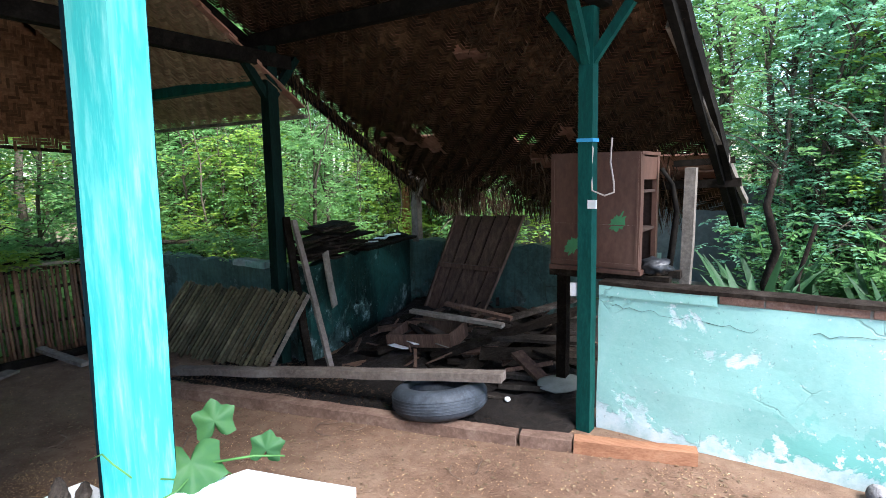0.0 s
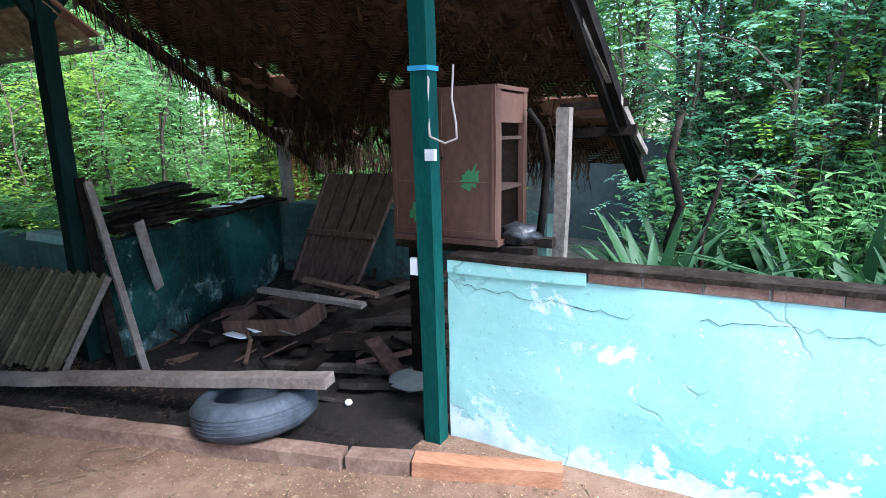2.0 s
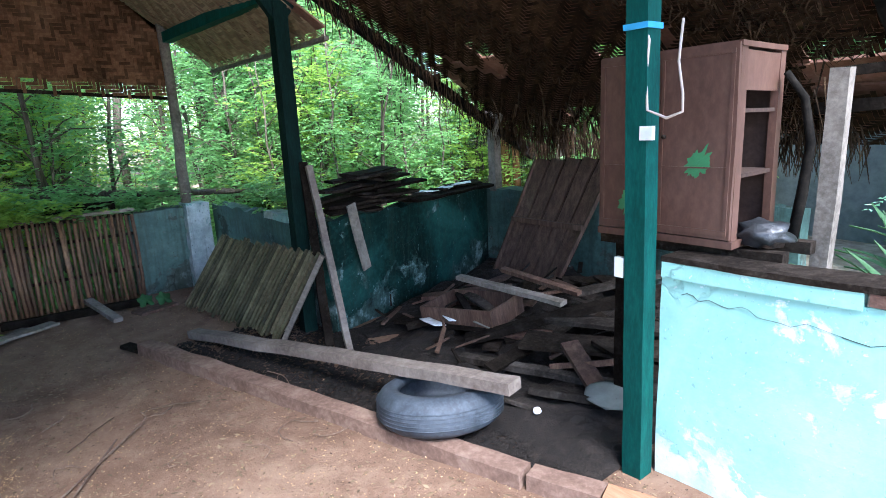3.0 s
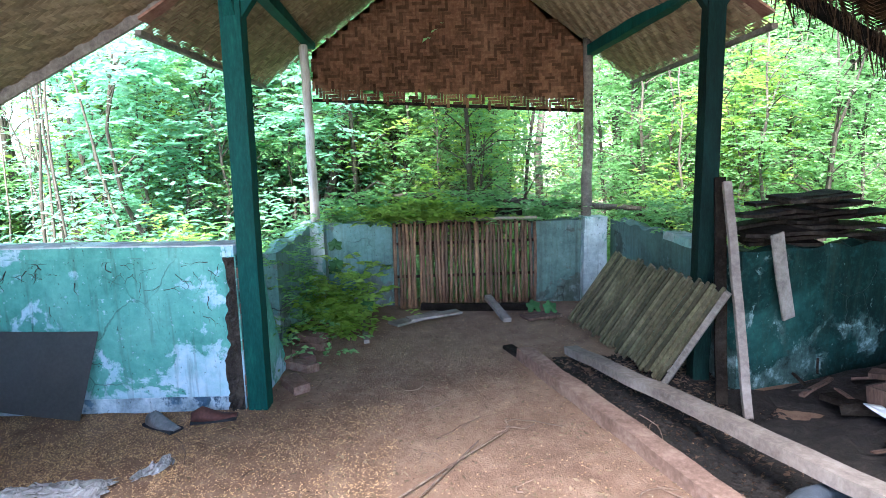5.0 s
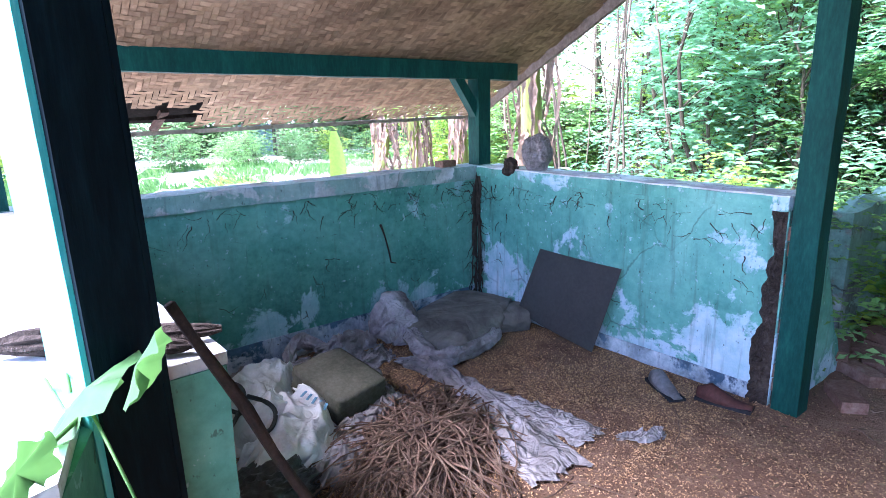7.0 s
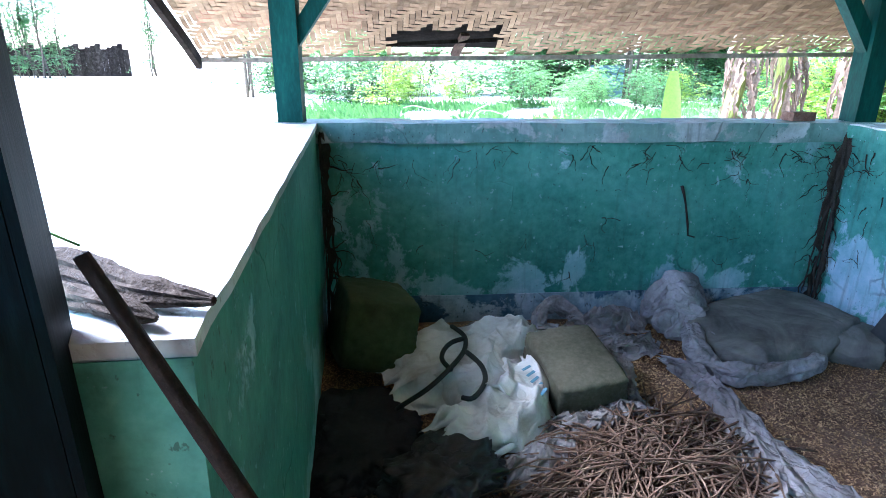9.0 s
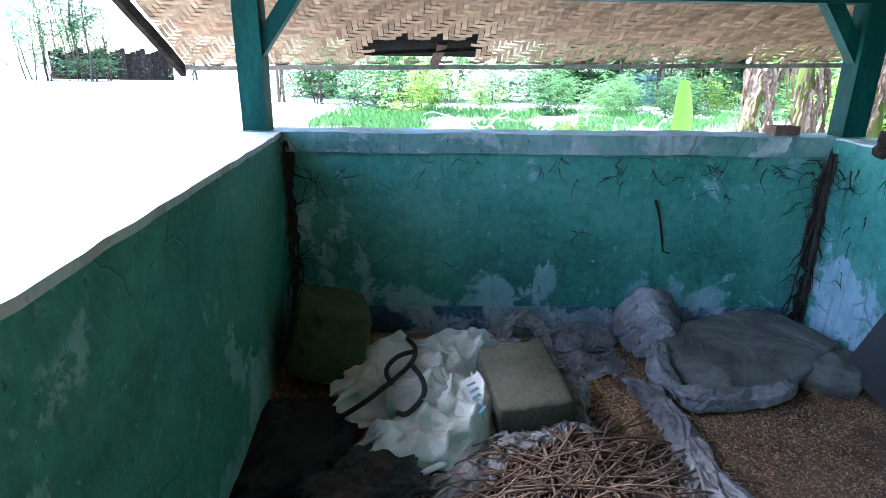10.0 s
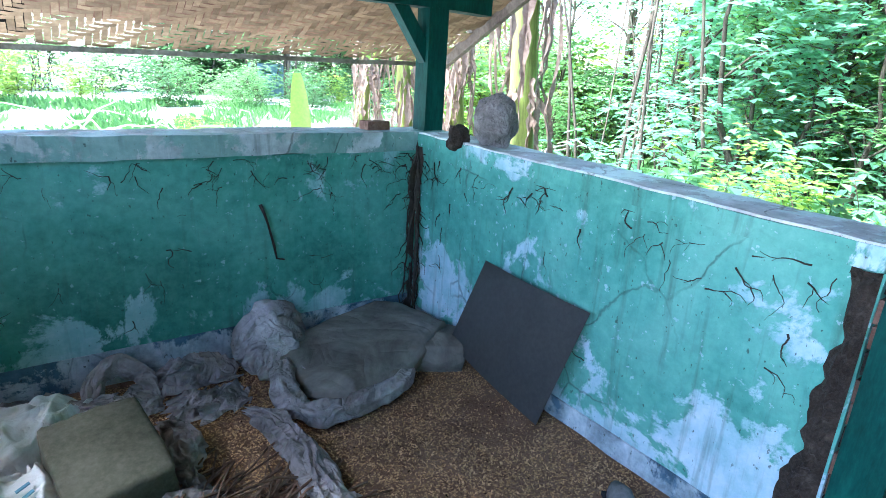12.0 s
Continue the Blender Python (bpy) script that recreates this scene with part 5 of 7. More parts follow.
for k in range(9000):
    x, y = rt.uniform(-0.45, 2.75), rt.uniform(4.2, 7.2)
    if n_gap(Vector((x, y, 0))) or noise.noise(Vector((x * 1.4, y * 1.4, 11))) < -0.12:
        continue
    p = Vector((x, y, roof_z(y) - 0.008))
    a, L = rt.uniform(0, 6.28), rt.uniform(0.03, 0.11)
    d = Vector((math.cos(a), math.sin(a), -N_SLOPE * math.sin(a) - rt.uniform(0.0, 0.4))) * L
    s = Vector((-math.sin(a), math.cos(a), 0)) * rt.uniform(0.003, 0.008)
    th.faces.new([th.verts.new(q) for q in (p - s, p + s, p + d + s * 0.4, p + d - s * 0.4)])
whole("hanging_thatch", th, M_thatch, "ragged straw hanging from the torn roof slope", "thatch", kind="stuff")


# ---- cabinet on the low wall ----
def cabinet():
    top = thing("wall_cabinet", "brown two-door cabinet with an open broken side", "cabinet", at=pose(2.06, 5.12, 0.975, 0, 0, 0))
    W, D, H = 0.575, 0.38, 0.75
    part("top_panel", slab(bmesh.new(), -0.005, W + 0.005, -0.005, D, H - 0.02, H, None, 0.15, 0.003), M_cabinet, top)
    part("bottom_panel", slab(bmesh.new(), -0.01, W + 0.01, -0.015, D, 0, 0.03, None, 0.15, 0.003), M_cabinet, top)
    part("side_panel", slab(bmesh.new(), 0, 0.018, 0.02, D, 0.03, H - 0.02, None, 0.2, 0.003), M_cabinet, top)
    part("back_panel", slab(bmesh.new(), 0.018, W - 0.02, D - 0.012, D, 0.03, H - 0.02, None, 0.2, 0.003), M_cab_in, top)
    for z in (0.26, 0.50):
        part("shelf", slab(bmesh.new(), 0.018, W - 0.01, 0.03, D - 0.014, z, z + 0.015, None, 0.2, 0.003), M_cab_in, top)
    for y0, y1 in ((0.0, 0.05), (D - 0.045, D - 0.0)):
        part("corner_stile", slab(bmesh.new(), W - 0.03, W, y0, y1, 0.03, H - 0.02, None, 0.2, 0.003), M_cabinet, top)
    part("upper_side_board", slab(bmesh.new(), W - 0.015, W - 0.003, 0.05, D - 0.046, H - 0.17, H - 0.03, None, 0.1, 0.006), M_cabinet, top)
    part("divider", slab(bmesh.new(), 0.27, 0.285, 0.03, D - 0.014, 0.03, 0.26, None, 0.2, 0.003), M_cab_in, top)
    for x0, x1 in ((0.0, 0.262), (0.272, W)):
        d = part("cabinet_door", slab(bmesh.new(), x0, x1, -0.018, -0.002, 0.035, H - 0.005, None, 0.1, 0.003, x0), M_cabinet, top)
        sm = bmesh.new()
        cx = (x0 + x1) / 2 + 0.02
        lump(sm, (0.028, 0.0012, 0.048), pose(cx, -0.0195, 0.16 if x0 < 0.1 else 0.32, 0, 38, 0), 0.9, 3.1, x0 * 9 + 1, 4)
        part("paint_smear", sm, M_greenstain, d, "green paint smear")
        for z0, z1 in ((0.05, 0.068), (0.30, 0.306), (H - 0.04, H - 0.025)):
            part("rail", slab(bmesh.new(), x0 + 0.012, x1 - 0.012, -0.0225, -0.0175, z0, z1, None, 0.1, 0.001, z0), M_cabinet, d)
        for xx in (x0 + 0.012, x1 - 0.024):
            part("stile", slab(bmesh.new(), xx, xx + 0.012, -0.0225, -0.0175, 0.07, H - 0.042, None, 0.1, 0.001, xx), M_cabinet, d)
        kn = bmesh.new()
        lump(kn, (0.009, 0.012, 0.009), pose(x1 - 0.03 if x0 < 0.1 else x0 + 0.03, -0.026, 0.42), 0.0, 1, 0, 2)
        part("knob", kn, M_wood_dark, d)


cabinet()
plank_thing("cabinet_bearer", (2.02, 5.20, 0.945), (2.80, 5.20, 0.945), 0.06, 0.05, M_wood_dark, "dark bearer under the cabinet", "beam", seed=6)
plank_thing("cabinet_bearer", (2.02, 5.44, 0.945), (2.80, 5.46, 0.945), 0.06, 0.05, M_wood_dark, "dark bearer under the cabinet", "beam", seed=7)
plank_thing("garden_post", (2.80, 5.52, -0.05), (2.83, 5.52, 1.62), 0.065, 0.065, M_wood, "pale weathered post behind the cabinet", "post", seed=8)
plank_thing("garden_post", (2.06, 5.32, -0.05), (2.06, 5.32, 0.92), 0.07, 0.07, M_wood_dark, "dark stub post under the cabinet", "post", seed=9)
whole("bent_branch", rod(bmesh.new(), [(2.72, 5.46, 0.93), (2.74, 5.48, 1.15), (2.76, 5.47, 1.35), (2.73, 5.46, 1.52), (2.66, 5.45, 1.62)], 0.022, 0.014, 7, wob=0.4), M_blacktimber, "dark bent branch beside the cabinet", "branch", smooth=True)
bg = bmesh.new()
lump(bg, (0.09, 0.07, 0.055), pose(2.70, 5.25, 1.02, 0, 0, 20), 0.45, 2.6, 3, 3)
whole("plastic_bag", bg, M_blackbag, "crumpled black plastic bag on the wall top", "bag", smooth=True)

sw = thing("switch_box", "white switch box with a drooping cable on the green post", "switch")
part("box", slab(bmesh.new(), 2.405, 2.455, 4.855, 4.876, 1.395, 1.445, None, 0.05, 0.002), M_white, sw)
part("cable", rod(bmesh.new(), [(2.40, 4.868, 1.80), (2.43, 4.860, 1.74), (2.42, 4.862, 1.62), (2.43, 4.860, 1.50), (2.50, 4.87, 1.47), (2.55, 4.885, 1.49), (2.545, 4.89, 1.55), (2.52, 4.90, 1.66), (2.52, 4.92, 1.80)], 0.0052, sides=6), M_cable, sw, smooth=True)
part("blue_tape", slab(bmesh.new(), 2.336, 2.434, 4.84, 4.94, 1.78, 1.80, None, 0.05, 0.003), M_blue, sw, "blue tape round the post")
ot = bmesh.new()
slab(ot, 2.295, 2.335, 4.875, 4.90, 0.86, 0.94, None, 0.04, 0.003)
whole("outlet", ot, M_white, "small white socket on the green post", "socket")

# brick course and lip on the low front wall
fw = thing("wall_course", "dusty brick course on top of the low turquoise wall", "wall", kind="structure")
def course(p):
    return Vector((p.x, p.y + (p.x - 2.45) * 0.022, p.z + 0.003 * (p.x - 2.45)))


part("lip", slab(bmesh.new(), 2.44, 3.10, 4.978, 5.10, 0.862, 0.922, None, 0.08, 0.004, 5, course), M_wall_front, fw)
for k in range(11):
    x = 3.11 + 0.226 * k
    part("brick", slab(bmesh.new(), x, x + 0.215, 4.981 + 0.004 * ((k * 5) % 3), 5.11, 0.882, 0.922, None, 0.04, 0.007, k, course), M_brick, fw)
part("mortar_bed", slab(bmesh.new(), 3.105, 5.58, 4.995, 5.12, 0.872, 0.918, None, 0.15, 0.004, 7, course), M_mortar, fw)
part("top_slab", slab(bmesh.new(), 2.435, 5.6, 4.976, 5.13, 0.923, 0.945, None, 0.07, 0.007, 3, course), M_wood_dark, fw, "dark dusty coping")
bk = bmesh.new()
lump(bk, (0.20, 0.13, 0.07), pose(4.0, 4.86, -0.01, 0, 0, 15), 0.5, 2.4, 6, 4, -0.5)
whole("black_clothes", bk, M_black, "crumpled black garment on the ground by the wall", "clothes", smooth=True)
gb2 = bmesh.new()
lump(gb2, (0.05, 0.05, 0.05), pose(3.86, 4.95, 0.035), 0.04, 2, 1, 3)
whole("grey_ball", gb2, M_rock, "small round grey ball by the wall foot", "ball", smooth=True)

# hair cracks running along the top of the front wall
ck = random.Random(141)
for x0, x1, z0 in ((2.52, 3.10, 0.80), (3.05, 3.32, 0.76), (3.55, 4.25, 0.78), (4.3, 4.9, 0.70)):
    pts, x = [], x0
    while x < x1:
        pts.append((x, 5.018 - 0.0285 + 0.022 * (x - 2.435) - 0.002, z0 + ck.uniform(-0.02, 0.02) - 0.06 * (x - x0) * (x0 < 3)))
        x += ck.uniform(0.02, 0.05)
    whole("wall_crack", rod(bmesh.new(), pts, 0.0016, 0.0008, 4, cap=False), M_root_line, "hair crack along the top of the low wall", "crack", "wall cracks", kind="structure")


# ---- the room with the sacks ----
def folded(name, size, m, material, label, category, group="", seed=0.0, rough=0.16, crease=0.09, freq=3.0, sub=5, square=0.45):
    """A slumped cloth body: rounded block with sharp creases, flat underneath."""
    bm = bmesh.new()
    got = bmesh.ops.create_icosphere(bm, subdivisions=sub, radius=1.0)
    for v in got["verts"]:
        p = v.co.copy()
        k = max(abs(p.x), abs(p.y), abs(p.z) * 0.9)
        p = p.lerp(p / k, square)
        r = noise.noise(p * freq * 0.6 + Vector((seed, seed, 0)))
        c = 1 - abs(noise.noise(p * freq * 1.7 + Vector((0, seed, 3)))) * 2.2
        f = 1 - abs(noise.noise(p * freq * 4.0 + Vector((seed, 0, 8)))) * 2.0
        p *= 1 + rough * r + crease * c + crease * 0.35 * f
        v.co = m @ Vector((p.x * size[0], p.y * size[1], max(p.z, -0.75) * size[2]))
    return whole(name, bm, material, label, category, group, smooth=True)


def ridged(v):
    return 1 - min(1.0, 2.2 * abs(noise.noise(v)))


def drape(name, path, widths, crown, material, label, category, group="", seed=0.0, folds=3.0, amp=0.04, crush=0.03, n=110, m=54, ragged=0.22, taper=0.35, grain=9.0):
    """Crumpled thin cloth laid along a bent line: pleats that wander lengthwise, crushed creases across them and a ragged hem."""
    pts = [Vector((*p, 0)) for p in path]
    last = len(pts) - 1

    def at(t, row):
        k = min(int(t), last - 1)
        return row[k] + (row[k + 1] - row[k]) * (t - k)

    bm, rows = bmesh.new(), []
    for i in range(n + 1):
        t = i / n * last
        c = at(t, pts)
        d = (at(min(last, t + 0.35), pts) - at(max(0.0, t - 0.35), pts)).normalized()
        s = Vector((-d.y, d.x, 0))
        w, top = at(t, widths), at(t, crown)
        ends = min(1.0, taper + (1 - taper) * 7 * min(i, n - i) / n)
        row = []
        for j in range(m + 1):
            u = j / m - 0.5
            side = 1 if u > 0 else -1
            hem = 1 + ragged * noise.fractal(Vector((i * 0.045, side * 3.0, seed)), 0.8, 2.0, 2)
            wander = 0.55 * noise.noise(Vector((i * 0.035, u * 1.2, seed + 1)))
            pull = 0.05 * noise.noise(Vector((i * 0.07, j * 0.16, seed + 2)))
            p = c + s * (u * w * hem + pull * 0.6) + d * (pull + 0.07 * w * noise.noise(Vector((u * 6, seed, 4.0 * (i > n / 2)))))
            pleat = 1 - abs(math.sin(math.pi * (folds * u + 2.2 * wander + seed)))
            q = Vector((p.x * grain, p.y * grain, seed))
            q += Vector((noise.noise(q * 0.6), noise.noise(q * 0.6 + Vector((5, 2, 1))), 0)) * 0.9
            z = top * (1 - (2 * abs(u)) ** 3) + amp * pleat ** 1.5 + crush * (0.6 * ridged(q) + 0.35 * ridged(q * 2.3))
            edge = 0.22 + 0.78 * min(1.0, 5 * (0.5 - abs(u)))
            row.append(bm.verts.new((p.x, p.y, 0.014 + max(0.0, z) * edge * ends)))
        rows.append(row)
    for a, b in zip(rows, rows[1:]):
        for j in range(m):
            bm.faces.new((a[j], a[j + 1], b[j + 1], b[j]))
    return whole(name, bm, material, label, category, group, "", True)


def twist(bm, pts, r0, r1, seed, pleats=5, sides=22, fine=46):
    """A wrung length of cloth: a soft tube with lengthwise pleats that turn round it."""
    pts = [Vector(p) for p in pts]
    line = []
    for i in range(fine + 1):
        t = i / fine * (len(pts) - 1)
        k = min(int(t), len(pts) - 2)
        line.append(pts[k].lerp(pts[k + 1], t - k))
    for _ in range(10):
        line = [line[0]] + [(a + b * 2 + c) / 4 for a, b, c in zip(line, line[1:], line[2:])] + [line[-1]]
    rings, side = [], None
    for i, p in enumerate(line):
        d = (line[min(i + 1, fine)] - line[max(i - 1, 0)]).normalized()
        side = d.orthogonal().normalized() if side is None else (side - d * side.dot(d)).normalized()
        up = d.cross(side)
        r = (r0 + (r1 - r0) * i / fine) * (1 + 0.35 * noise.noise(Vector((i * 0.13, seed, 0)))) * (0.35 + 0.65 * min(1.0, 8 * min(i, fine - i) / fine))
        ring = []
        for k in range(sides):
            a = 2 * math.pi * k / sides
            f = 0.60 + 0.48 * abs(math.cos(pleats * 0.5 * a + i * 0.11 + 1.2 * noise.noise(Vector((i * 0.09, 2.0, seed))))) + 0.22 * ridged(p * 16 + Vector((math.cos(a), math.sin(a), seed)))
            q = p + (side * math.cos(a) + up * math.sin(a)) * r * f
            q.z = max(q.z, 0.012)
            ring.append(bm.verts.new(q))
        rings.append(ring)
    for a, b in zip(rings, rings[1:]):
        for k in range(sides):
            bm.faces.new((a[k], a[(k + 1) % sides], b[(k + 1) % sides], b[k]))
    bm.faces.new(rings[0][::-1]), bm.faces.new(rings[-1])
    return bm


drape("white_sack", [(2.25, 0.66), (2.08, 0.58), (1.88, 0.46), (1.66, 0.30), (1.50, 0.22)], [0.34, 0.56, 0.54, 0.30, 0.12], [0.07, 0.10, 0.11, 0.07, 0.04], M_sack, "crumpled white woven sack tied with dark rope", "sack", "sacks on the floor", 21.3, 1.6, 0.035, 0.04, 120, 64, 0.12, 0.55, 5.0)
drape("white_sack", [(2.10, 1.02), (1.96, 1.02), (1.80, 0.90), (1.71, 0.72), (1.70, 0.56)], [0.18, 0.30, 0.36, 0.30, 0.14], [0.06, 0.09, 0.11, 0.10, 0.05], M_sack, "crumpled white sack with blue print", "sack", "sacks on the floor", 24.6, 1.5, 0.035, 0.04, 120, 60, 0.12, 0.55, 5.0)
drape("white_sack", [(2.02, 0.70), (1.92, 0.78), (1.82, 0.74), (1.78, 0.62)], [0.08, 0.20, 0.18, 0.08], [0.12, 0.15, 0.14, 0.10], M_sack, "gathered mouth of a white woven sack", "sack", "sacks on the floor", 27.2, 2.0, 0.04, 0.03, 70, 40, 0.2, 0.7, 5.0)
for path, rad in (([(1.66, 0.60, 0.09), (1.645, 0.76, 0.10), (1.67, 0.92, 0.09), (1.76, 1.06, 0.07), (1.93, 1.15, 0.05)], 0.011), ([(1.69, 0.62, 0.13), (1.675, 0.78, 0.135), (1.71, 0.92, 0.12), (1.80, 1.03, 0.10)], 0.010)):
    whole("sack_hem", twist(bmesh.new(), path, rad, rad * 0.8, 3.0, 2, 10, 30), M_sack, "rolled stitched hem of a white sack", "sack", "sacks on the floor", smooth=True)
rp = bmesh.new()
for line in ([(1.95, 0.40, 0.22), (1.945, 0.44, 0.235), (1.905, 0.54, 0.245), (1.92, 0.675, 0.25), (2.005, 0.81, 0.24), (2.085, 0.885, 0.21), (2.165, 0.87, 0.15), (2.19, 0.84, 0.11)],
             [(1.92, 0.69, 0.25), (1.875, 0.785, 0.25), (1.868, 0.883, 0.24), (1.93, 0.96, 0.21), (1.965, 0.935, 0.21)],
             [(1.91, 0.57, 0.25), (1.98, 0.60, 0.25), (2.03, 0.70, 0.235), (1.99, 0.80, 0.24)]):
    bent = [Vector((p[0], p[1], max(0.05, p[2] - 0.055))) for p in line]
    fine = [bent[k].lerp(bent[k + 1], t / 4) for k in range(len(bent) - 1) for t in range(4)] + [bent[-1]]
    for _ in range(4):
        fine = [fine[0]] + [(a + b * 2 + c) / 4 for a, b, c in zip(fine, fine[1:], fine[2:])] + [fine[-1]]
    rod(rp, fine, 0.010, 0.009, sides=7)
whole("rope", rp, M_rope, "dark rope lying over the white sack", "rope", smooth=True)
bp = bmesh.new()
for k in range(5):
    slab(bp, -0.018, 0.018, -0.006, 0.006, 0, 0.003, pose(1.70 - 0.008 * k, 0.76 + 0.035 * k, 0.158 - 0.004 * k, 4, 18, 20 + 6 * k), 0.03, 0.002, k)
whole("sack_print", bp, M_print, "blurred blue print bars on a white sack", "print")
folded("olive_cushion", (0.145, 0.195, 0.085), pose(1.50, 0.70, 0.10, -10, 3, 8), M_pillow, "dirty olive-grey cushion lying among sacks", "cushion", "cushions", 4.0, 0.04, 0.02, 2.0, 5, 0.78)
folded("green_cushion", (0.16, 0.25, 0.16), pose(2.30, 0.36, 0.16, 8, -14, 10), M_pillow_green, "mossy green cushion slumped in the wall corner", "cushion", "cushions", 5.0, 0.05, 0.025, 2.0, 5, 0.7)
folded("grey_sack", (0.40, 0.27, 0.088), pose(0.45, 0.33, 0.066, 0, 3, 22), M_sackgrey, "flat dusty grey sack in the wall corner", "sack", "sacks on the floor", 6.0, 0.10, 0.03, 1.6)
folded("grey_sack", (0.15, 0.13, 0.075), pose(0.15, 0.47, 0.062, 0, 0, 60), M_sackgrey, "grey sack end beside the leaning board", "sack", "sacks on the floor", 7.0, 0.10, 0.03, 1.6)
wad = bmesh.new()
for k, line in enumerate(([(0.72, 0.06, 0.03), (0.70, 0.10, 0.16), (0.80, 0.12, 0.245), (0.91, 0.13, 0.17), (0.93, 0.15, 0.03)],
                          [(0.70, 0.17, 0.03), (0.73, 0.21, 0.12), (0.83, 0.20, 0.20), (0.90, 0.20, 0.10), (0.92, 0.24, 0.02)],
                          [(0.95, 0.10, 0.04), (0.88, 0.17, 0.14), (0.80, 0.24, 0.13), (0.73, 0.27, 0.05)],
                          [(0.78, 0.07, 0.05), (0.82, 0.15, 0.21), (0.84, 0.22, 0.16), (0.82, 0.29, 0.04)],
                          [(0.66, 0.12, 0.02), (0.70, 0.22, 0.06), (0.80, 0.28, 0.06), (0.92, 0.28, 0.03)])):
    twist(wad, line, 0.062, 0.046, 3.0 + k, 6)
whole("gauze_wad", wad, M_cloth, "bunched dirty grey gauze against the wall", "cloth", "gauze", smooth=True)
coil = bmesh.new()
twist(coil, [(0.80, 0.30, 0.08), (0.86, 0.40, 0.10), (0.90, 0.54, 0.05), (0.84, 0.66, 0.04), (0.74, 0.70, 0.045), (0.60, 0.68, 0.05), (0.48, 0.66, 0.06), (0.37, 0.60, 0.07)], 0.050, 0.038, 8.0, 6, 22, 70)
twist(coil, [(0.78, 0.36, 0.10), (0.76, 0.50, 0.07), (0.68, 0.60, 0.05), (0.58, 0.62, 0.08)], 0.034, 0.028, 9.0, 5)
whole("gauze_twist", coil, M_cloth, "wrung grey gauze curled before the grey sack", "cloth", "gauze", smooth=True)
ring = bmesh.new()
for k in range(2):
    twist(ring, [(1.52, 0.13 + 0.06 * k, 0.03), (1.47, 0.10, 0.10), (1.40, 0.09, 0.135 - 0.02 * k), (1.33, 0.12, 0.09), (1.29, 0.20 + 0.04 * k, 0.03)], 0.030, 0.036, 12.0 + k, 5)
whole("gauze_wad", ring, M_cloth, "gauze arched into a hollow by the wall foot", "cloth", "gauze", smooth=True)
folded("plastic_wad", (0.15, 0.11, 0.06), pose(2.06, 1.19, 0.045, 0, 0, 30), M_blackbag, "crinkled black plastic beside the white sack", "plastic", "", 11.0, 0.35, 0.25, 3.0)
# Added dark sheet stands for the shadow along the thick wall.
folded("plastic_wad", (0.16, 0.24, 0.020), pose(2.30, 0.95, 0.022, 0, 0, 0), M_black, "flat dark sheet standing for the thick wall's shade", "cloth", "", 12.0, 0.35, 0.2, 2.6)
for path, widths, crown, lab, sd, fo in (([(1.02, 0.47), (0.97, 0.62), (0.94, 0.85), (0.97, 1.08), (1.06, 1.40), (1.13, 1.74)], [0.06, 0.10, 0.11, 0.16, 0.26, 0.32], [0.02, 0.03, 0.03, 0.025, 0.012, 0.006], "long strip of grey gauze trailing over the husk", 1.2, 2.6),
                                         ([(0.97, 0.98), (0.92, 1.18), (0.87, 1.42), (0.84, 1.66)], [0.06, 0.12, 0.18, 0.20], [0.02, 0.018, 0.01, 0.006], "loose tail of the grey gauze strip", 1.9, 2.2),
                                         ([(1.68, 0.98), (1.52, 0.97), (1.36, 0.90), (1.24, 0.90)], [0.12, 0.17, 0.16, 0.12], [0.04, 0.05, 0.05, 0.03], "piece of pale gauze below the cushion", 2.4, 1.6),
                                         ([(1.28, 0.34), (1.14, 0.38), (1.00, 0.34)], [0.16, 0.22, 0.14], [0.02, 0.03, 0.02], "flat rag of grey gauze on the husk", 4.1, 1.5),
                                         ([(1.64, 0.22), (1.45, 0.28), (1.30, 0.24)], [0.12, 0.20, 0.16], [0.05, 0.05, 0.04], "grey gauze spread along the wall foot", 5.5, 2.4),
                                         ([(1.28, 0.16), (1.14, 0.16), (0.98, 0.15)], [0.14, 0.19, 0.15], [0.06, 0.085, 0.06], "low bunch of dirty grey gauze by the wall", 6.3, 3.2),
                                         ([(1.58, 1.04), (1.70, 1.12), (1.86, 1.20)], [0.10, 0.18, 0.16], [0.03, 0.04, 0.03], "grey rag under the white sack", 7.7, 1.8),
                                         ([(1.30, 0.46), (1.27, 0.60), (1.31, 0.74), (1.30, 0.86)], [0.08, 0.13, 0.11, 0.07], [0.05, 0.06, 0.05, 0.03], "thin gauze beside the cushion", 8.8, 2.6),
                                         ([(1.88, 0.20), (1.74, 0.16), (1.60, 0.15)], [0.10, 0.14, 0.10], [0.04, 0.05, 0.04], "dark rag behind the white sack", 10.1, 2.0),
                                         ([(1.60, 2.05), (1.50, 2.12), (1.38, 2.10)], [0.06, 0.10, 0.05], [0.01, 0.02, 0.01], "scrap of grey gauze on the floor", 11.6, 1.2),
                                         ([(0.75, 1.72), (0.68, 1.80), (0.60, 1.83)], [0.03, 0.07, 0.03], [0.004, 0.008, 0.004], "pale scrap of paper on the floor", 12.2, 0.8)):
    drape("gauze_cloth", path, widths, crown, M_cloth, lab, "cloth", "gauze", sd, fo, 0.016, 0.026)

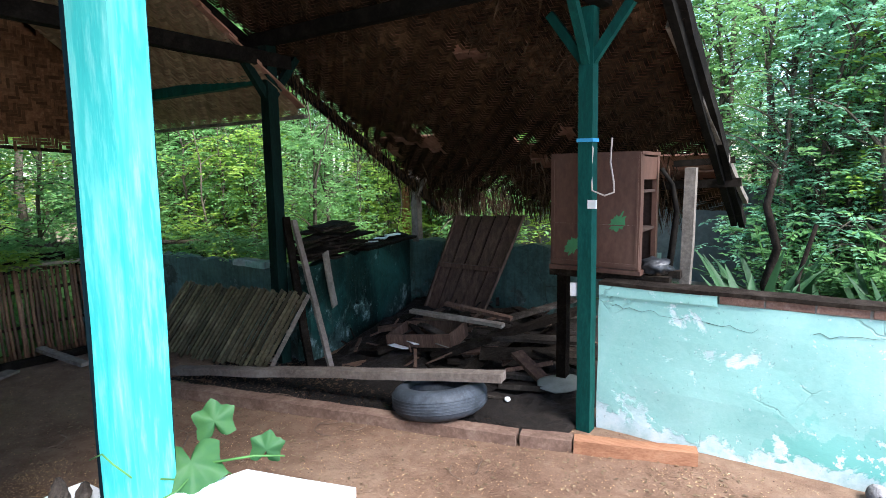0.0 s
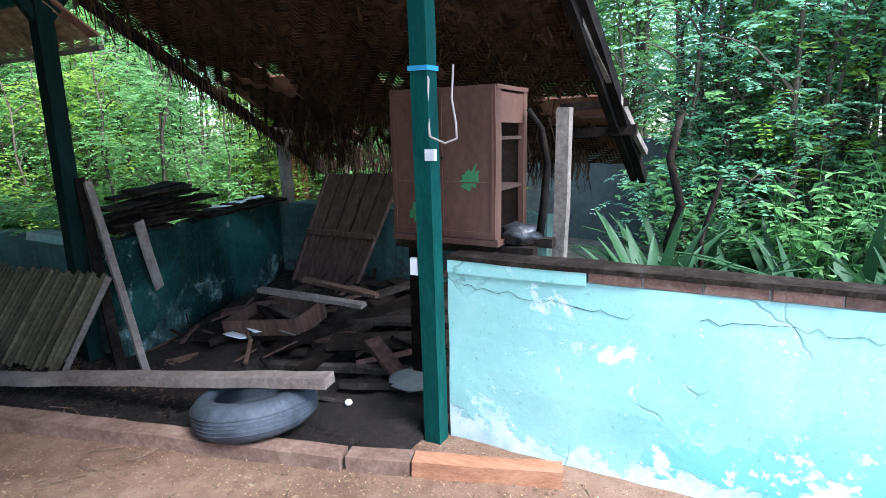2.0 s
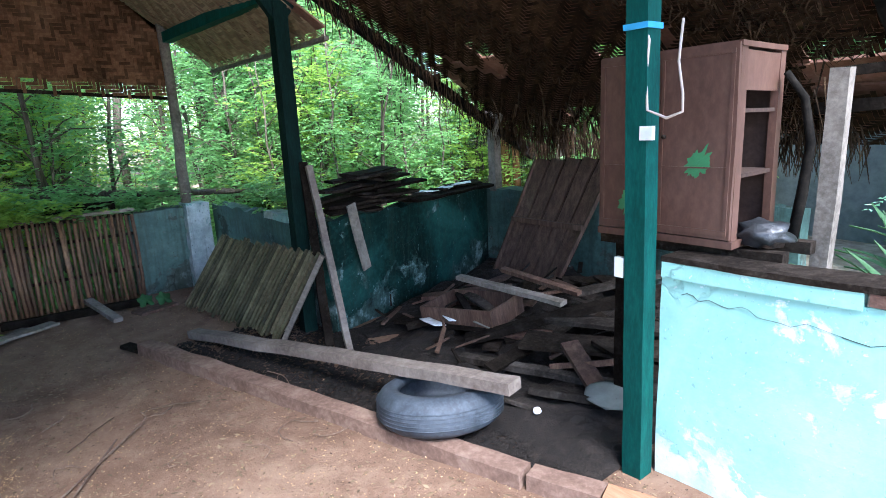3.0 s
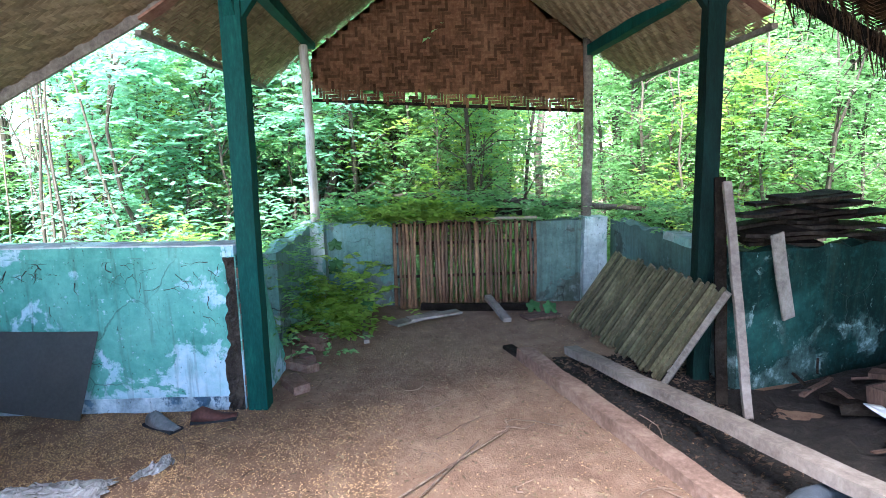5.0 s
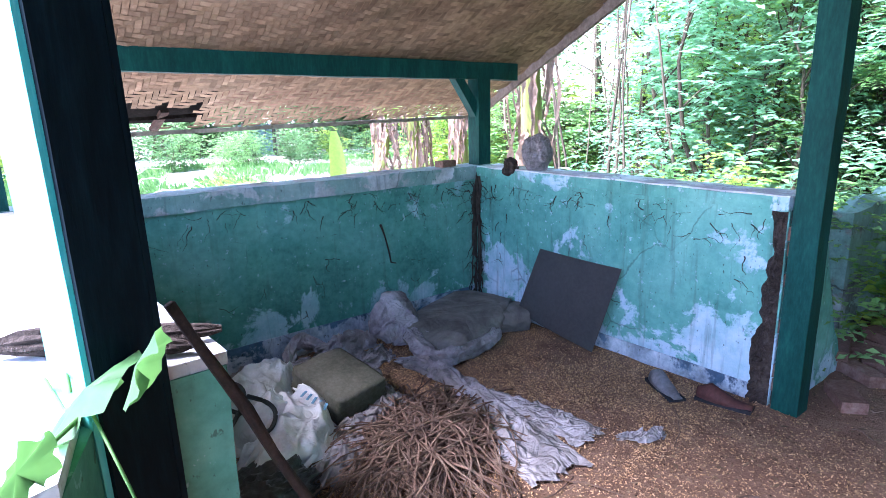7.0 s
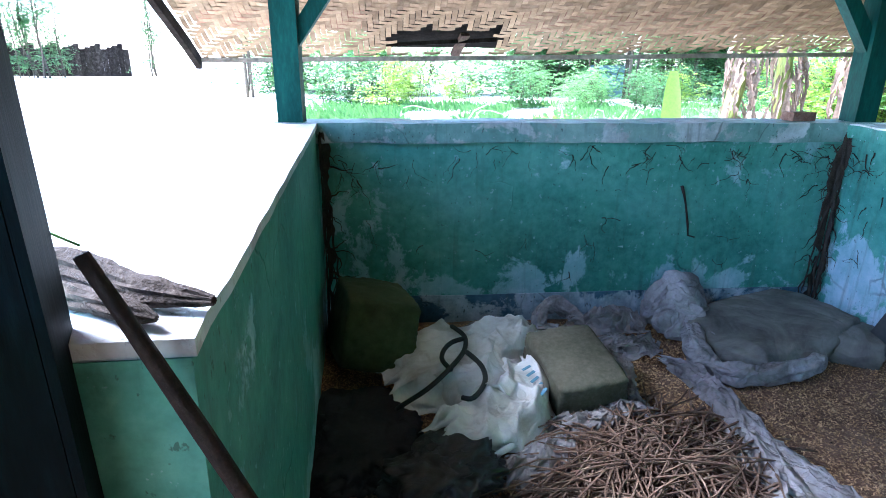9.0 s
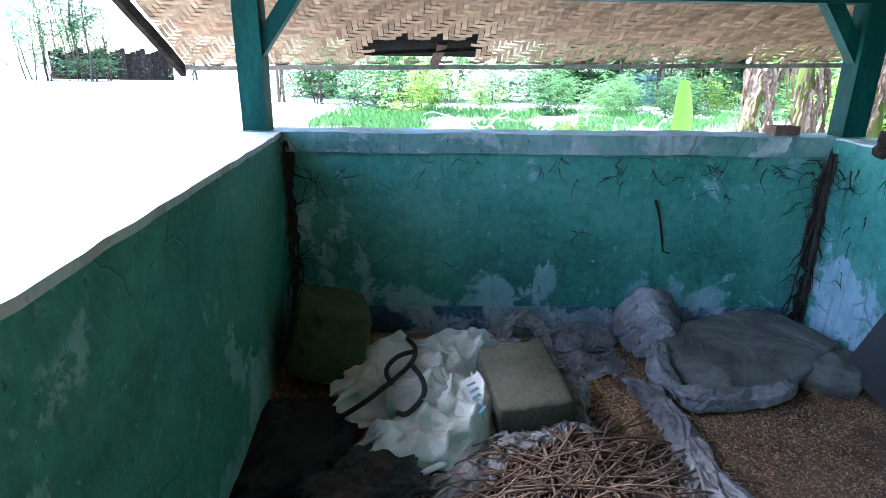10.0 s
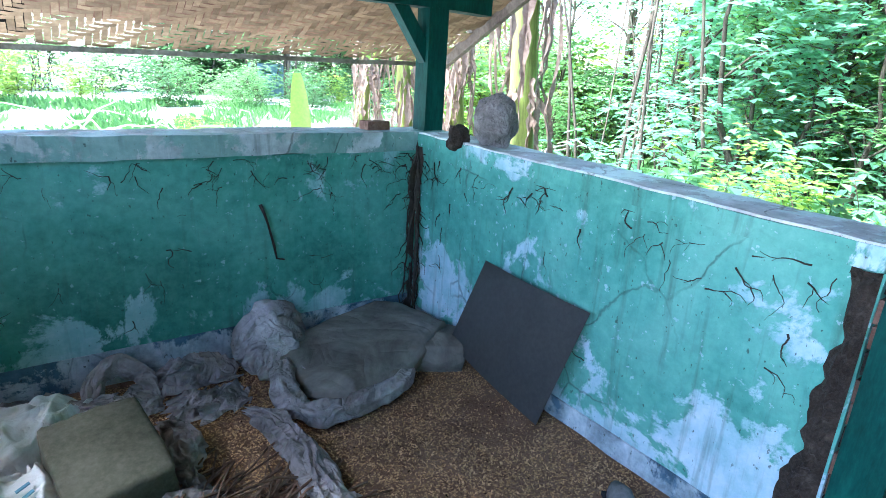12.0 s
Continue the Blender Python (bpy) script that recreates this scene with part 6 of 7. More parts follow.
# heap of thin twigs
tw = bmesh.new()
rt = random.Random(71)
for k in range(560):
    a = rt.gauss(0.75, 0.55) if k % 3 else rt.uniform(0, 6.28)
    L = rt.uniform(0.3, 0.8)
    cx, cy = 1.42 + rt.gauss(0, 0.15), 1.23 + rt.gauss(0, 0.14)
    d = Vector((math.cos(a), math.sin(a), 0)) * L / 2
    z = 0.03 + 0.13 * rt.random() * max(0.0, 1 - ((cx - 1.42) ** 2 + (cy - 1.23) ** 2) / 0.14)
    p = Vector((cx, cy, z))
    rod(tw, arc(p - d + Vector((0, 0, -z * 0.8)), p + d + Vector((0, 0, -z * 0.8)), (rt.uniform(-0.09, 0.09), rt.uniform(-0.09, 0.09), z * 0.6), 6, 0.007, rt), rt.uniform(0.003, 0.0052), 0.0022, 4, cap=False)
whole("twig_heap", tw, M_twig, "loose heap of dry brown twigs on the floor", "twigs", kind="stuff")
st = bmesh.new()
for k in range(40):
    x, y, a, L = rt.uniform(-0.6, 3.0), rt.uniform(1.6, 4.2), rt.uniform(0, 6.28), rt.uniform(0.08, 0.35)
    rod(st, arc((x, y, 0.02), (x + L * math.cos(a), y + L * math.sin(a), 0.02), (rt.uniform(-0.08, 0.08), rt.uniform(-0.08, 0.08), 0.006), 6, 0.006, rt), 0.003, 0.002, 4, cap=False)
for pts in ([(0.4, 3.45, 0.02), (0.9, 3.0, 0.022), (1.35, 2.6, 0.02), (1.6, 2.2, 0.02)], [(0.5, 3.3, 0.02), (1.1, 2.95, 0.024), (1.7, 2.6, 0.02)], [(1.3, 2.3, 0.02), (1.7, 2.35, 0.02), (2.2, 2.1, 0.03)]):
    rod(st, pts, 0.005, 0.003, 5, cap=False)
whole("floor_twigs", st, M_twig, "thin dry twigs scattered over the floor", "twigs", kind="stuff")


def flakes(name, n, place, size, material, label, rng, lift=0.012, tilt=0.5, ratio=0.45):
    P, F = [], []
    for _ in range(n):
        x, y, z = place(rng)
        a, L = rng.uniform(0, 6.28), size * rng.uniform(0.6, 1.4)
        d = Vector((math.cos(a), math.sin(a), rng.uniform(-tilt, tilt))) * L
        s = Vector((-math.sin(a), math.cos(a), rng.uniform(-tilt, tilt))) * (L * ratio)
        p = Vector((x, y, z + lift))
        k = len(P)
        P += [p - d * 0.5, p + s * 0.5, p + d * 0.5, p - s * 0.5]
        F.append((k, k + 1, k + 2, k + 3))
    me = bpy.data.meshes.new(name)
    me.from_pydata([tuple(v) for v in P], [], F)
    me.materials.append(material)
    return tagged(new(name, me), label, "litter", "", "stuff")


def floor_h(x, y):
    return 0.012 * noise.noise(Vector((x * 1.5, y * 1.5, 3))) + 0.008 * noise.noise(Vector((x * 7, y * 7, 1)))


def husk_place(r):
    while True:
        x, y = r.uniform(0.02, 2.6), r.uniform(0.05, 2.9)
        w = 1.0 if y < 1.9 else 0.35
        if r.random() < w * (0.35 + 0.65 * (noise.noise(Vector((x * 2, y * 2, 4))) > -0.15)):
            return x, y, floor_h(x, y) - 0.006


def hall_place(r):
    x, y = r.uniform(-2.0, 4.6), r.uniform(1.9, 4.9)
    return x, y, floor_h(x, y) - 0.004


fr = random.Random(81)
flakes("rice_husk", 85000, husk_place, 0.010, M_husk, "golden rice husk strewn over the floor", fr)
flakes("husk_scatter", 16000, hall_place, 0.009, M_husk, "sparse rice husk trodden into the earth floor", fr)
flakes("leaf_litter", 4500, hall_place, 0.028, M_litter, "dry leaf crumbs on the earth floor", fr, 0.01, 0.3)



def side_room_edge(r):
    x = r.uniform(-0.7, 2.3)
    y = 3.80 + (x + 0.74) * 0.287 + r.random() ** 1.4 * (4.95 - 3.80 - (x + 0.74) * 0.287)
    return x, y, floor_h(x, y)


# The same near-black litter darkens the shadowed strip between the beams.
flakes("dark_litter", 9000, side_room_edge, 0.045, M_dirt, "rotten litter between the fallen beams, blackened for the shade there", fr, 0.012, 0.35)
# leaning board, shoes, stone, brick
mb = bmesh.new()
tlp, trp, brp, blp = Vector((0.02, 0.615, 0.515)), Vector((0.022, 1.205, 0.50)), Vector((0.115, 1.10, 0.012)), Vector((0.105, 0.505, 0.10))
N = 12
gv2 = [[mb.verts.new(blp.lerp(brp, i / N).lerp(tlp.lerp(trp, i / N), j / N) + Vector((0.012 * math.sin(3.1 * i / N) + 0.01, 0, 0))) for j in range(N + 1)] for i in range(N + 1)]
for i in range(N):
    for j in range(N):
        mb.faces.new((gv2[i][j], gv2[i + 1][j], gv2[i + 1][j + 1], gv2[i][j + 1]))
bmesh.ops.solidify(mb, geom=mb.faces[:], thickness=0.005)
whole("leaning_sheet", mb, M_mat, "thin square grey sheet leaning against the green wall", "sheet", smooth=False)


def shoe(at, turn, material, label):
    m = pose(at[0], at[1], at[2], 0, 0, turn)
    top = thing("shoe", label, "shoe", "old shoes", at=m)
    bm = bmesh.new()
    rings = []
    for i in range(13):
        t = i / 12
        w = 0.042 * (0.55 + 0.5 * math.sin(math.pi * min(1, t * 1.1)) ** 0.6)
        hgt = 0.018 + 0.055 * max(0.0, 1 - abs(t - 0.25) * 2.2) * (1 if t < 0.7 else 0.7)
        rings.append([bm.verts.new((-0.12 + 0.24 * t, w * math.cos(a) * 1.0, 0.012 + max(0.0, math.sin(a)) * hgt)) for a in [2 * math.pi * k / 14 for k in range(14)]])
    for u, v in zip(rings, rings[1:]):
        for k in range(14):
            bm.faces.new((u[k], u[(k + 1) % 14], v[(k + 1) % 14], v[k]))
    bm.faces.new(rings[0][::-1]), bm.faces.new(rings[-1])
    part("upper", bm, material, top, smooth=True)
    part("sole", slab(bmesh.new(), -0.122, 0.12, -0.04, 0.04, 0.0, 0.014, None, 0.03, 0.004), M_black, top)


shoe((0.23, 1.61, 0.01), 60, M_shoe, "worn grey shoe lying on the husk floor")
shoe((0.15, 1.86, 0.01), 100, M_shoe_red, "rotten brown shoe lying on the husk floor")
rk = bmesh.new()
lump(rk, (0.085, 0.095, 0.115), pose(-0.07, 0.49, 1.09, 10, 5, 20), 0.22, 1.3, 2, 4)
whole("grey_stone", rk, M_rock, "rough grey stone lump on the wall top", "stone")
rk = bmesh.new()
lump(rk, (0.05, 0.05, 0.06), pose(0.005, 0.33, 1.0, 0, 0, 0), 0.4, 1.8, 5, 3)
whole("dark_clod", rk, M_log, "dark clod hanging over the wall edge", "clod")
brick_thing((0.20, -0.09, 0.992), 5, 0, "dark brick lying on the wall top", (0.12, 0.08, 0.04))

M_stick = mottled("dark_stick_bark", (0.005, 0.003, 0.002), (0.018, 0.010, 0.007), (0.05, 0.03, 0.02), 20, 0.8, 0.7, 0.004)
# gnarled log, stick and gourd vine at the entrance post
lg = bmesh.new()
twist(lg, [(2.68, 1.90, 1.010), (2.58, 1.94, 1.012), (2.48, 2.02, 1.012), (2.38, 2.055, 1.010)], 0.021, 0.013, 31.0, 9, 26, 40)
twist(lg, [(2.60, 1.99, 1.004), (2.50, 2.05, 1.008), (2.43, 2.085, 1.004)], 0.014, 0.010, 34.0, 7, 20, 30)
whole("gnarled_log", lg, M_log, "short gnarled piece of driftwood on the wall top", "log")
whole("leaning_stick", rod(bmesh.new(), [(2.468, 2.13, 1.09), (2.445, 2.13, 1.04), (2.38, 2.135, 0.90), (2.34, 2.135, 0.80), (2.225, 2.145, 0.55), (2.11, 2.155, 0.30), (1.98, 2.165, 0.0)], 0.008, 0.012, 10, wob=0.5), M_stick, "dark broken stick leaning on the wall end", "stick", smooth=True)


def gourd_leaf(at, face, up, size, seed):
    """A lobed hand-sized leaf, veined by its folds."""
    face, up = Vector(face).normalized(), Vector(up)
    side = up.cross(face).normalized()
    up = face.cross(side)
    bm = bmesh.new()
    mid = bm.verts.new(Vector(at) + face * 0.008)
    ringv, inner = [], []
    for k in range(40):
        a = 2 * math.pi * k / 40
        lobes = 0.72 + 0.28 * max(max(0.0, 1 - abs((a - c + math.pi) % (2 * math.pi) - math.pi) / 0.58) ** 1.3 for c in (0.0, 1.1, 2.25, -1.1, -2.25))
        notch = 1 - 0.75 * math.exp(-((a - math.pi) / 0.25) ** 2)
        r = size * lobes * notch * (1 + 0.06 * noise.noise(Vector((k * 0.9, seed, 0))))
        p = Vector(at) + (up * math.cos(a) + side * math.sin(a)) * r
        inner.append(bm.verts.new(Vector(at) + (up * math.cos(a) + side * math.sin(a)) * r * 0.55 + face * (0.03 * size * math.cos(5 * a))))
        ringv.append(bm.verts.new(p + face * size * (0.06 * math.cos(5 * a) + 0.2 * noise.noise(Vector((k * 0.4, seed, 3))) - 0.15)))
    for k in range(40):
        j = (k + 1) % 40
        bm.faces.new((mid, inner[k], inner[j]))
        bm.faces.new((inner[k], ringv[k], ringv[j], inner[j]))
    return bm


vine = thing("gourd_vine", "young gourd vine with lobed green leaves on the wall top", "vine")
for c, f, u, sz, sd in (((2.585, 2.225, 1.03), (0.6, -0.25, 0.8), (-0.1, 0.0, -1), 0.078, 1), ((2.54, 2.312, 1.078), (0.8, -0.5, 0.4), (-0.6, 0.3, 0.5), 0.052, 2), ((2.655, 2.36, 1.025), (0.7, -0.6, 0.1), (0, 0.3, 1), 0.042, 3)):
    part("leaf", gourd_leaf(c, f, u, sz, sd), M_vineleaf, vine, smooth=True)
part("stem", rod(bmesh.new(), [(2.62, 2.06, 1.0), (2.61, 2.18, 1.0), (2.59, 2.26, 1.03), (2.57, 2.33, 0.95), (2.54, 2.32, 0.78), (2.50, 2.33, 0.6)], 0.0022, 0.0016, 6), M_grass, vine, smooth=True)
part("stem", rod(bmesh.new(), [(2.60, 2.26, 1.02), (2.65, 2.33, 1.02), (2.69, 2.38, 1.01)], 0.003, 0.002, 6), M_grass, vine, smooth=True)
part("tendril", rod(bmesh.new(), [(2.60, 2.18, 1.02), (2.596, 2.10, 1.06), (2.595, 2.07, 1.10), (2.56, 2.068, 1.11), (2.50, 2.07, 1.08)], 0.002, 0.0015, 5), M_grass, vine, smooth=True)


# dead roots clinging to the plaster, and the open wall corners
def root(start, steps, way, u, n, rng):
    """A short ragged line that creeps over the plaster."""
    p, d, pts = Vector(start), Vector(way), [Vector(start)]
    for _ in range(steps):
        d = (d * 1.2 + u * rng.uniform(-0.9, 0.9) + Vector((0, 0, rng.uniform(-0.8, 0.6)))).normalized()
        p = p + d * rng.uniform(0.007, 0.02)
        if p.z > 0.885:
            p.z = 0.885
        pts.append(p.copy())
    return [q + n * 0.001 for q in pts]


rr2 = random.Random(91)
for nm, u, n, org, L, count in (("wall_roots", Vector((1, 0, 0)), Vector((0, 1, 0)), Vector((0.05, 0.006, 0)), 2.4, 80), ("wall_roots", Vector((0, 1, 0)), Vector((1, 0, 0)), Vector((0.006, 0.05, 0)), 1.85, 52)):
    bm = bmesh.new()
    for k in range(count):
        reach = L * (rr2.random() ** (1.0 if k % 2 else 1.8))
        s = org + u * reach + Vector((0, 0, rr2.choice([rr2.uniform(0.80, 0.885), rr2.uniform(0.72, 0.88), rr2.uniform(0.25, 0.85)])))
        w = Vector((0, 0, -1)) if rr2.random() < 0.5 else u * rr2.choice([-1, 1])
        line = root(s, rr2.randint(3, 9), w, u, n, rr2)
        thick = rr2.uniform(0.0012, 0.0036)
        rod(bm, line, thick, 0.0007, 4, cap=False)
        for _ in range(rr2.randint(0, 2)):
            rod(bm, root(rr2.choice(line), rr2.randint(3, 6), (w + u * rr2.uniform(-1, 1)).normalized(), u, n, rr2), thick * 0.6, 0.0006, 4, cap=False)
    whole(nm, bm, M_root, "thin dead roots clinging to the cracked plaster", "roots", kind="stuff")
# the hooked root on the long wall
whole("hooked_root", rod(bmesh.new(), [(0.80, 0.011, 0.69), (0.785, 0.012, 0.65), (0.77, 0.013, 0.60), (0.745, 0.014, 0.50), (0.735, 0.013, 0.44), (0.70, 0.012, 0.43)], 0.007, 0.004, 6, wob=0.5), M_root, "dead hooked root on the green wall", "root", smooth=True)
for name, x, y, ways in (("corner_roots", 0.006, 0.008, (Vector((1, 0, 0)), Vector((0, 1, 0)))), ("corner_roots", 2.52, 0.008, (Vector((-1, 0, 0)), Vector((-0.06, 1, 0))))):
    bm = bmesh.new()
    for side, u in enumerate(ways):
        rows = []
        for k in range(56):
            z = 0.93 * k / 55
            w = 0.012 + 0.030 * max(0.0, ridged(Vector((0, z * 5, 3.0 * side + x)))) + 0.022 * noise.noise(Vector((z * 17, side, x + 4)))
            base = Vector((x, y, z)) + u * 0.004
            tip = base + u * max(0.008, w)
            inward = Vector((1 if x < 1 else -1, 1, 0)) * 0.004
            rows.append((bm.verts.new(base + inward * 1.6), bm.verts.new(base.lerp(tip, 0.5) + inward * (1.5 + noise.noise(Vector((z * 30, side, 1))))), bm.verts.new(tip + inward * 0.3)))
        for p, q in zip(rows, rows[1:]):
            for j in range(2):
                bm.faces.new((p[j], p[j + 1], q[j + 1], q[j]))
        n = Vector((0, 1, 0)) if side == 0 else Vector((1 if x < 1 else -1, 0, 0))
        for k in range(16):
            start = Vector((x, y, rr2.uniform(0.1, 0.88))) + u * 0.02
            rod(bm, root(start, rr2.randint(5, 12), (u * rr2.uniform(0.2, 1) + Vector((0, 0, rr2.uniform(-1.2, 0.2)))).normalized(), u, n, rr2), rr2.uniform(0.002, 0.006), 0.0008, 5, cap=False)
    for k in range(5):
        pts = [Vector((x, y, 0.95)) + (ways[0] + ways[1]) * rr2.uniform(0.004, 0.02)]
        for _ in range(18):
            q = pts[-1] + ways[0] * rr2.uniform(-0.02, 0.02) + ways[1] * rr2.uniform(-0.015, 0.015) + Vector((0, 0, -0.05))
            q.y = max(q.y, y + 0.004)
            q.x = max(q.x, x + 0.004) if x < 1 else min(q.x, x - 0.004)
            pts.append(q)
        rod(bm, pts, rr2.uniform(0.004, 0.009), 0.003, 6, cap=False, wob=0.5)
    whole(name, bm, M_root, "dark roots filling the cracked wall corner", "roots", kind="stuff")


# ---- outdoors near the building ----
def banana(at, h, lean, seed, label, girth=0.085):
    """A leaning banana stalk: green above, wrapped in torn dry sheaths, with withered leaves hanging down it."""
    rng = random.Random(seed)
    top = thing("banana_plant", label, "banana plant", "banana plants", at=pose(at[0], at[1], at[2], 0, 0, 0))
    end = Vector((lean[0], lean[1], h))
    line = arc((0, 0, -0.1), end, (0.04, 0, 0), 10)
    part("stalk", rod(bmesh.new(), line, girth * 1.25, girth * 0.75, 12, wob=0.25), M_banana, top, smooth=True)
    for k in range(40):
        a = rng.uniform(0, 6.28)
        dead = k % 10 != 0
        b = bmesh.new()
        L, W = rng.uniform(0.35, 1.0) * h / 2.2, rng.uniform(0.03, 0.075)
        base = end * rng.uniform(0.35, 1.0) if dead else end
        start = Vector((math.cos(a), math.sin(a), 0)) * girth * 0.8
        prev = None
        for i in range(15):
            t = i / 14
            out = Vector((math.cos(a), math.sin(a), 0)) * L * (0.16 * math.sin(2.4 * t) if dead else 0.75 * t)
            up = Vector((0, 0, -L * t ** 1.2 if dead else L * (0.9 * t - 0.7 * t * t)))
            c = base + start + out + up
            turn = a + (0.9 * noise.noise(Vector((i * 0.3, k, seed))) + 1.2 * rng.choice([0, 0, 1]) * t if dead else 0)
            s = Vector((-math.sin(turn), math.cos(turn), 0)) * W * math.sin(math.pi * (0.10 + 0.86 * t)) * (0.7 if dead else 1.3)
            s *= 0.55 + 0.9 * abs(noise.noise(Vector((i * 0.9, k * 3.1, seed))))
            wob = Vector((noise.noise(Vector((i * 0.7, k, seed + 4))), noise.noise(Vector((i * 0.7, k, seed + 9))), 0.6 * noise.noise(Vector((i * 0.8, k, seed))))) * 0.035
            fold = Vector((math.cos(turn), math.sin(turn), 0)) * (0.018 if dead else 0.01)
            row = [b.verts.new(c - s + wob + fold), b.verts.new(c), b.verts.new(c + s - wob + fold)]
            if prev:
                b.faces.new((prev[0], prev[1], row[1], row[0])), b.faces.new((prev[1], prev[2], row[2], row[1]))
            prev = row
        part("leaf", b, M_dryleaf if dead else M_bananaleaf, top, "withered brown leaf" if dead else "")


banana((-1.50, -0.80, -0.05), 2.9, (0.28, 0.12), 1, "leaning banana stalk with withered hanging leaves beside the wall corner", 0.095)
banana((-1.80, -4.10, -0.05), 1.9, (-0.1, 0.05), 2, "yellowing banana plant with dead leaves")
banana((-2.30, -3.75, -0.05), 2.3, (0.1, -0.1), 3, "banana plant with withered leaves")
banana((-1.45, -3.60, -0.05), 1.4, (-0.2, 0.05), 4, "young banana plant with dry leaves", 0.05)
banana((-2.75, -3.30, -0.05), 2.2, (0.15, 0.05), 5, "old banana plant hung with dead leaves")
yb = bmesh.new()
prev = None
for i in range(13):
    t = i / 12
    w = 0.105 * math.sin(math.pi * (0.08 + 0.88 * t)) ** 0.5
    c = Vector((-0.71 + 0.05 * t * t, -3.28, -0.05 + 1.22 * t))
    side = Vector((0.93, -0.36, 0)) * w
    fold = Vector((0.36, 0.93, 0)) * w * 0.35
    row = [yb.verts.new(c - side + fold), yb.verts.new(c), yb.verts.new(c + side + fold)]
    if prev:
        yb.faces.new((prev[0], prev[1], row[1], row[0])), yb.faces.new((prev[1], prev[2], row[2], row[1]))
    prev = row
whole("banana_shoot", yb, M_bananaleaf, "single upright pale yellow-green banana leaf", "leaf", smooth=True)

# slender stems standing in the light behind the banana plants
sr = random.Random(171)
for k in range(15):
    x, y = sr.uniform(-5.6, -2.6), sr.uniform(-2.9, -0.2)
    h, lx, ly = sr.uniform(2.4, 4.2), sr.uniform(-0.5, 0.5), sr.uniform(-0.5, 0.5)
    whole("thin_stem", rod(bmesh.new(), arc((x, y, -0.1), (x + lx, y + ly, h), (sr.uniform(-0.15, 0.15), sr.uniform(-0.15, 0.15), 0), 7, 0.02, sr), sr.uniform(0.012, 0.024), 0.008, 6, wob=0.3), M_bark, "slender bare stem standing in the thicket", "stem", "thin stems", smooth=True)


def broad_plant(at, n, size, seed, label, material):
    """A leafy low plant: upright stalks with drooping pointed leaves in pairs."""
    rng = random.Random(seed)
    top = thing("broad_leaved_plant", label, "plant", "broad-leaved plants", at=pose(at[0], at[1], at[2], 0, 0, rng.uniform(0, 360)))
    stalks, leaves = bmesh.new(), []
    for k in range(n):
        a, h = rng.uniform(0, 6.28), size * rng.uniform(0.55, 1.1)
        tip = Vector((math.cos(a), math.sin(a), 0)) * size * rng.uniform(0.1, 0.55) + Vector((0, 0, h))
        line = arc((0, 0, -0.05), tip, (0, 0, 0.08 * size), 6, 0.01, rng)
        rod(stalks, line, 0.006, 0.003, 5, cap=False)
        for i, p in enumerate(line[1:]):
            for q in range(3):
                b = rng.uniform(0, 6.28)
                d = Vector((math.cos(b), math.sin(b), rng.uniform(-0.45, 0.35))).normalized()
                side = Vector((0, 0, 1)).cross(d).normalized()
                leaves.append((p, d, side, 0.13 * rng.uniform(0.6, 1.25)))
    part("stalk", stalks, M_grass, top)
    ob = new("foliage", leaf_mesh("foliage", leaves, material, (0.45, 0.27)))
    ob.parent = top


for k in range(34):
    broad_plant((sr.uniform(-3.2, -0.35), sr.uniform(-0.9, 1.6), -0.05), 9, sr.uniform(0.45, 0.95), 300 + k, "bright broad-leaved weed growing beyond the low wall", (M_leaf, M_leaf_cool, M_leaf)[k % 3])
for k in range(18):
    broad_plant((sr.uniform(2.9, 7.0), sr.uniform(7.6, 9.8), -0.05), 10, sr.uniform(0.6, 1.4), 400 + k, "leafy broad-leaved garden plant", (M_leaf_dark, M_leaf, M_leaf_dark)[k % 3])

# broad-leaved garden plants by the low wall
def blades(at, n, L, seed, label, material, name="strap_plant"):
    rng = random.Random(seed)
    top = thing(name, label, "plant", "garden plants", at=pose(at[0], at[1], at[2], 0, 0, rng.uniform(0, 360)))
    for k in range(n):
        a, tilt = rng.uniform(0, 6.28), rng.uniform(0.35, 1.25)
        ll = L * rng.uniform(0.6, 1.1)
        b = bmesh.new()
        prev = None
        for i in range(8):
            t = i / 7
            c = Vector((math.cos(a) * tilt * ll * t, math.sin(a) * tilt * ll * t, ll * (t - 0.45 * tilt * t * t)))
            s = Vector((-math.sin(a), math.cos(a), 0)) * (0.045 * math.sin(math.pi * (0.12 + 0.86 * t)))
            row = [b.verts.new(c - s), b.verts.new(c - Vector((0, 0, 0.012))), b.verts.new(c + s)]
            if prev:
                b.faces.new((prev[0], prev[1], row[1], row[0])), b.faces.new((prev[1], prev[2], row[2], row[1]))
            prev = row
        part("leaf", b, material, top, smooth=True)


gr = random.Random(101)
for k in range(30):
    blades((gr.uniform(2.9, 6.0), gr.uniform(6.6, 8.6), -0.02), 17, gr.uniform(0.7, 1.15), 200 + k, "dark strap-leaved garden plant among leaf litter", M_strap)
flakes("garden_litter", 9000, lambda r: (r.uniform(2.3, 7.0), r.uniform(5.3, 9.5), -0.05), 0.07, M_litter, "brown fallen leaves covering the garden soil", gr, 0.02, 0.5)
flakes("thicket_litter", 9000, lambda r: (r.uniform(-6.0, -2.6), r.uniform(-3.0, 9.0), -0.05), 0.07, M_litter, "brown fallen leaves under the thicket", gr, 0.02, 0.5)

# old boundary wall behind the garden
bw = thing("wall_boundary", "grey weathered boundary wall behind the garden", "wall", kind="structure")
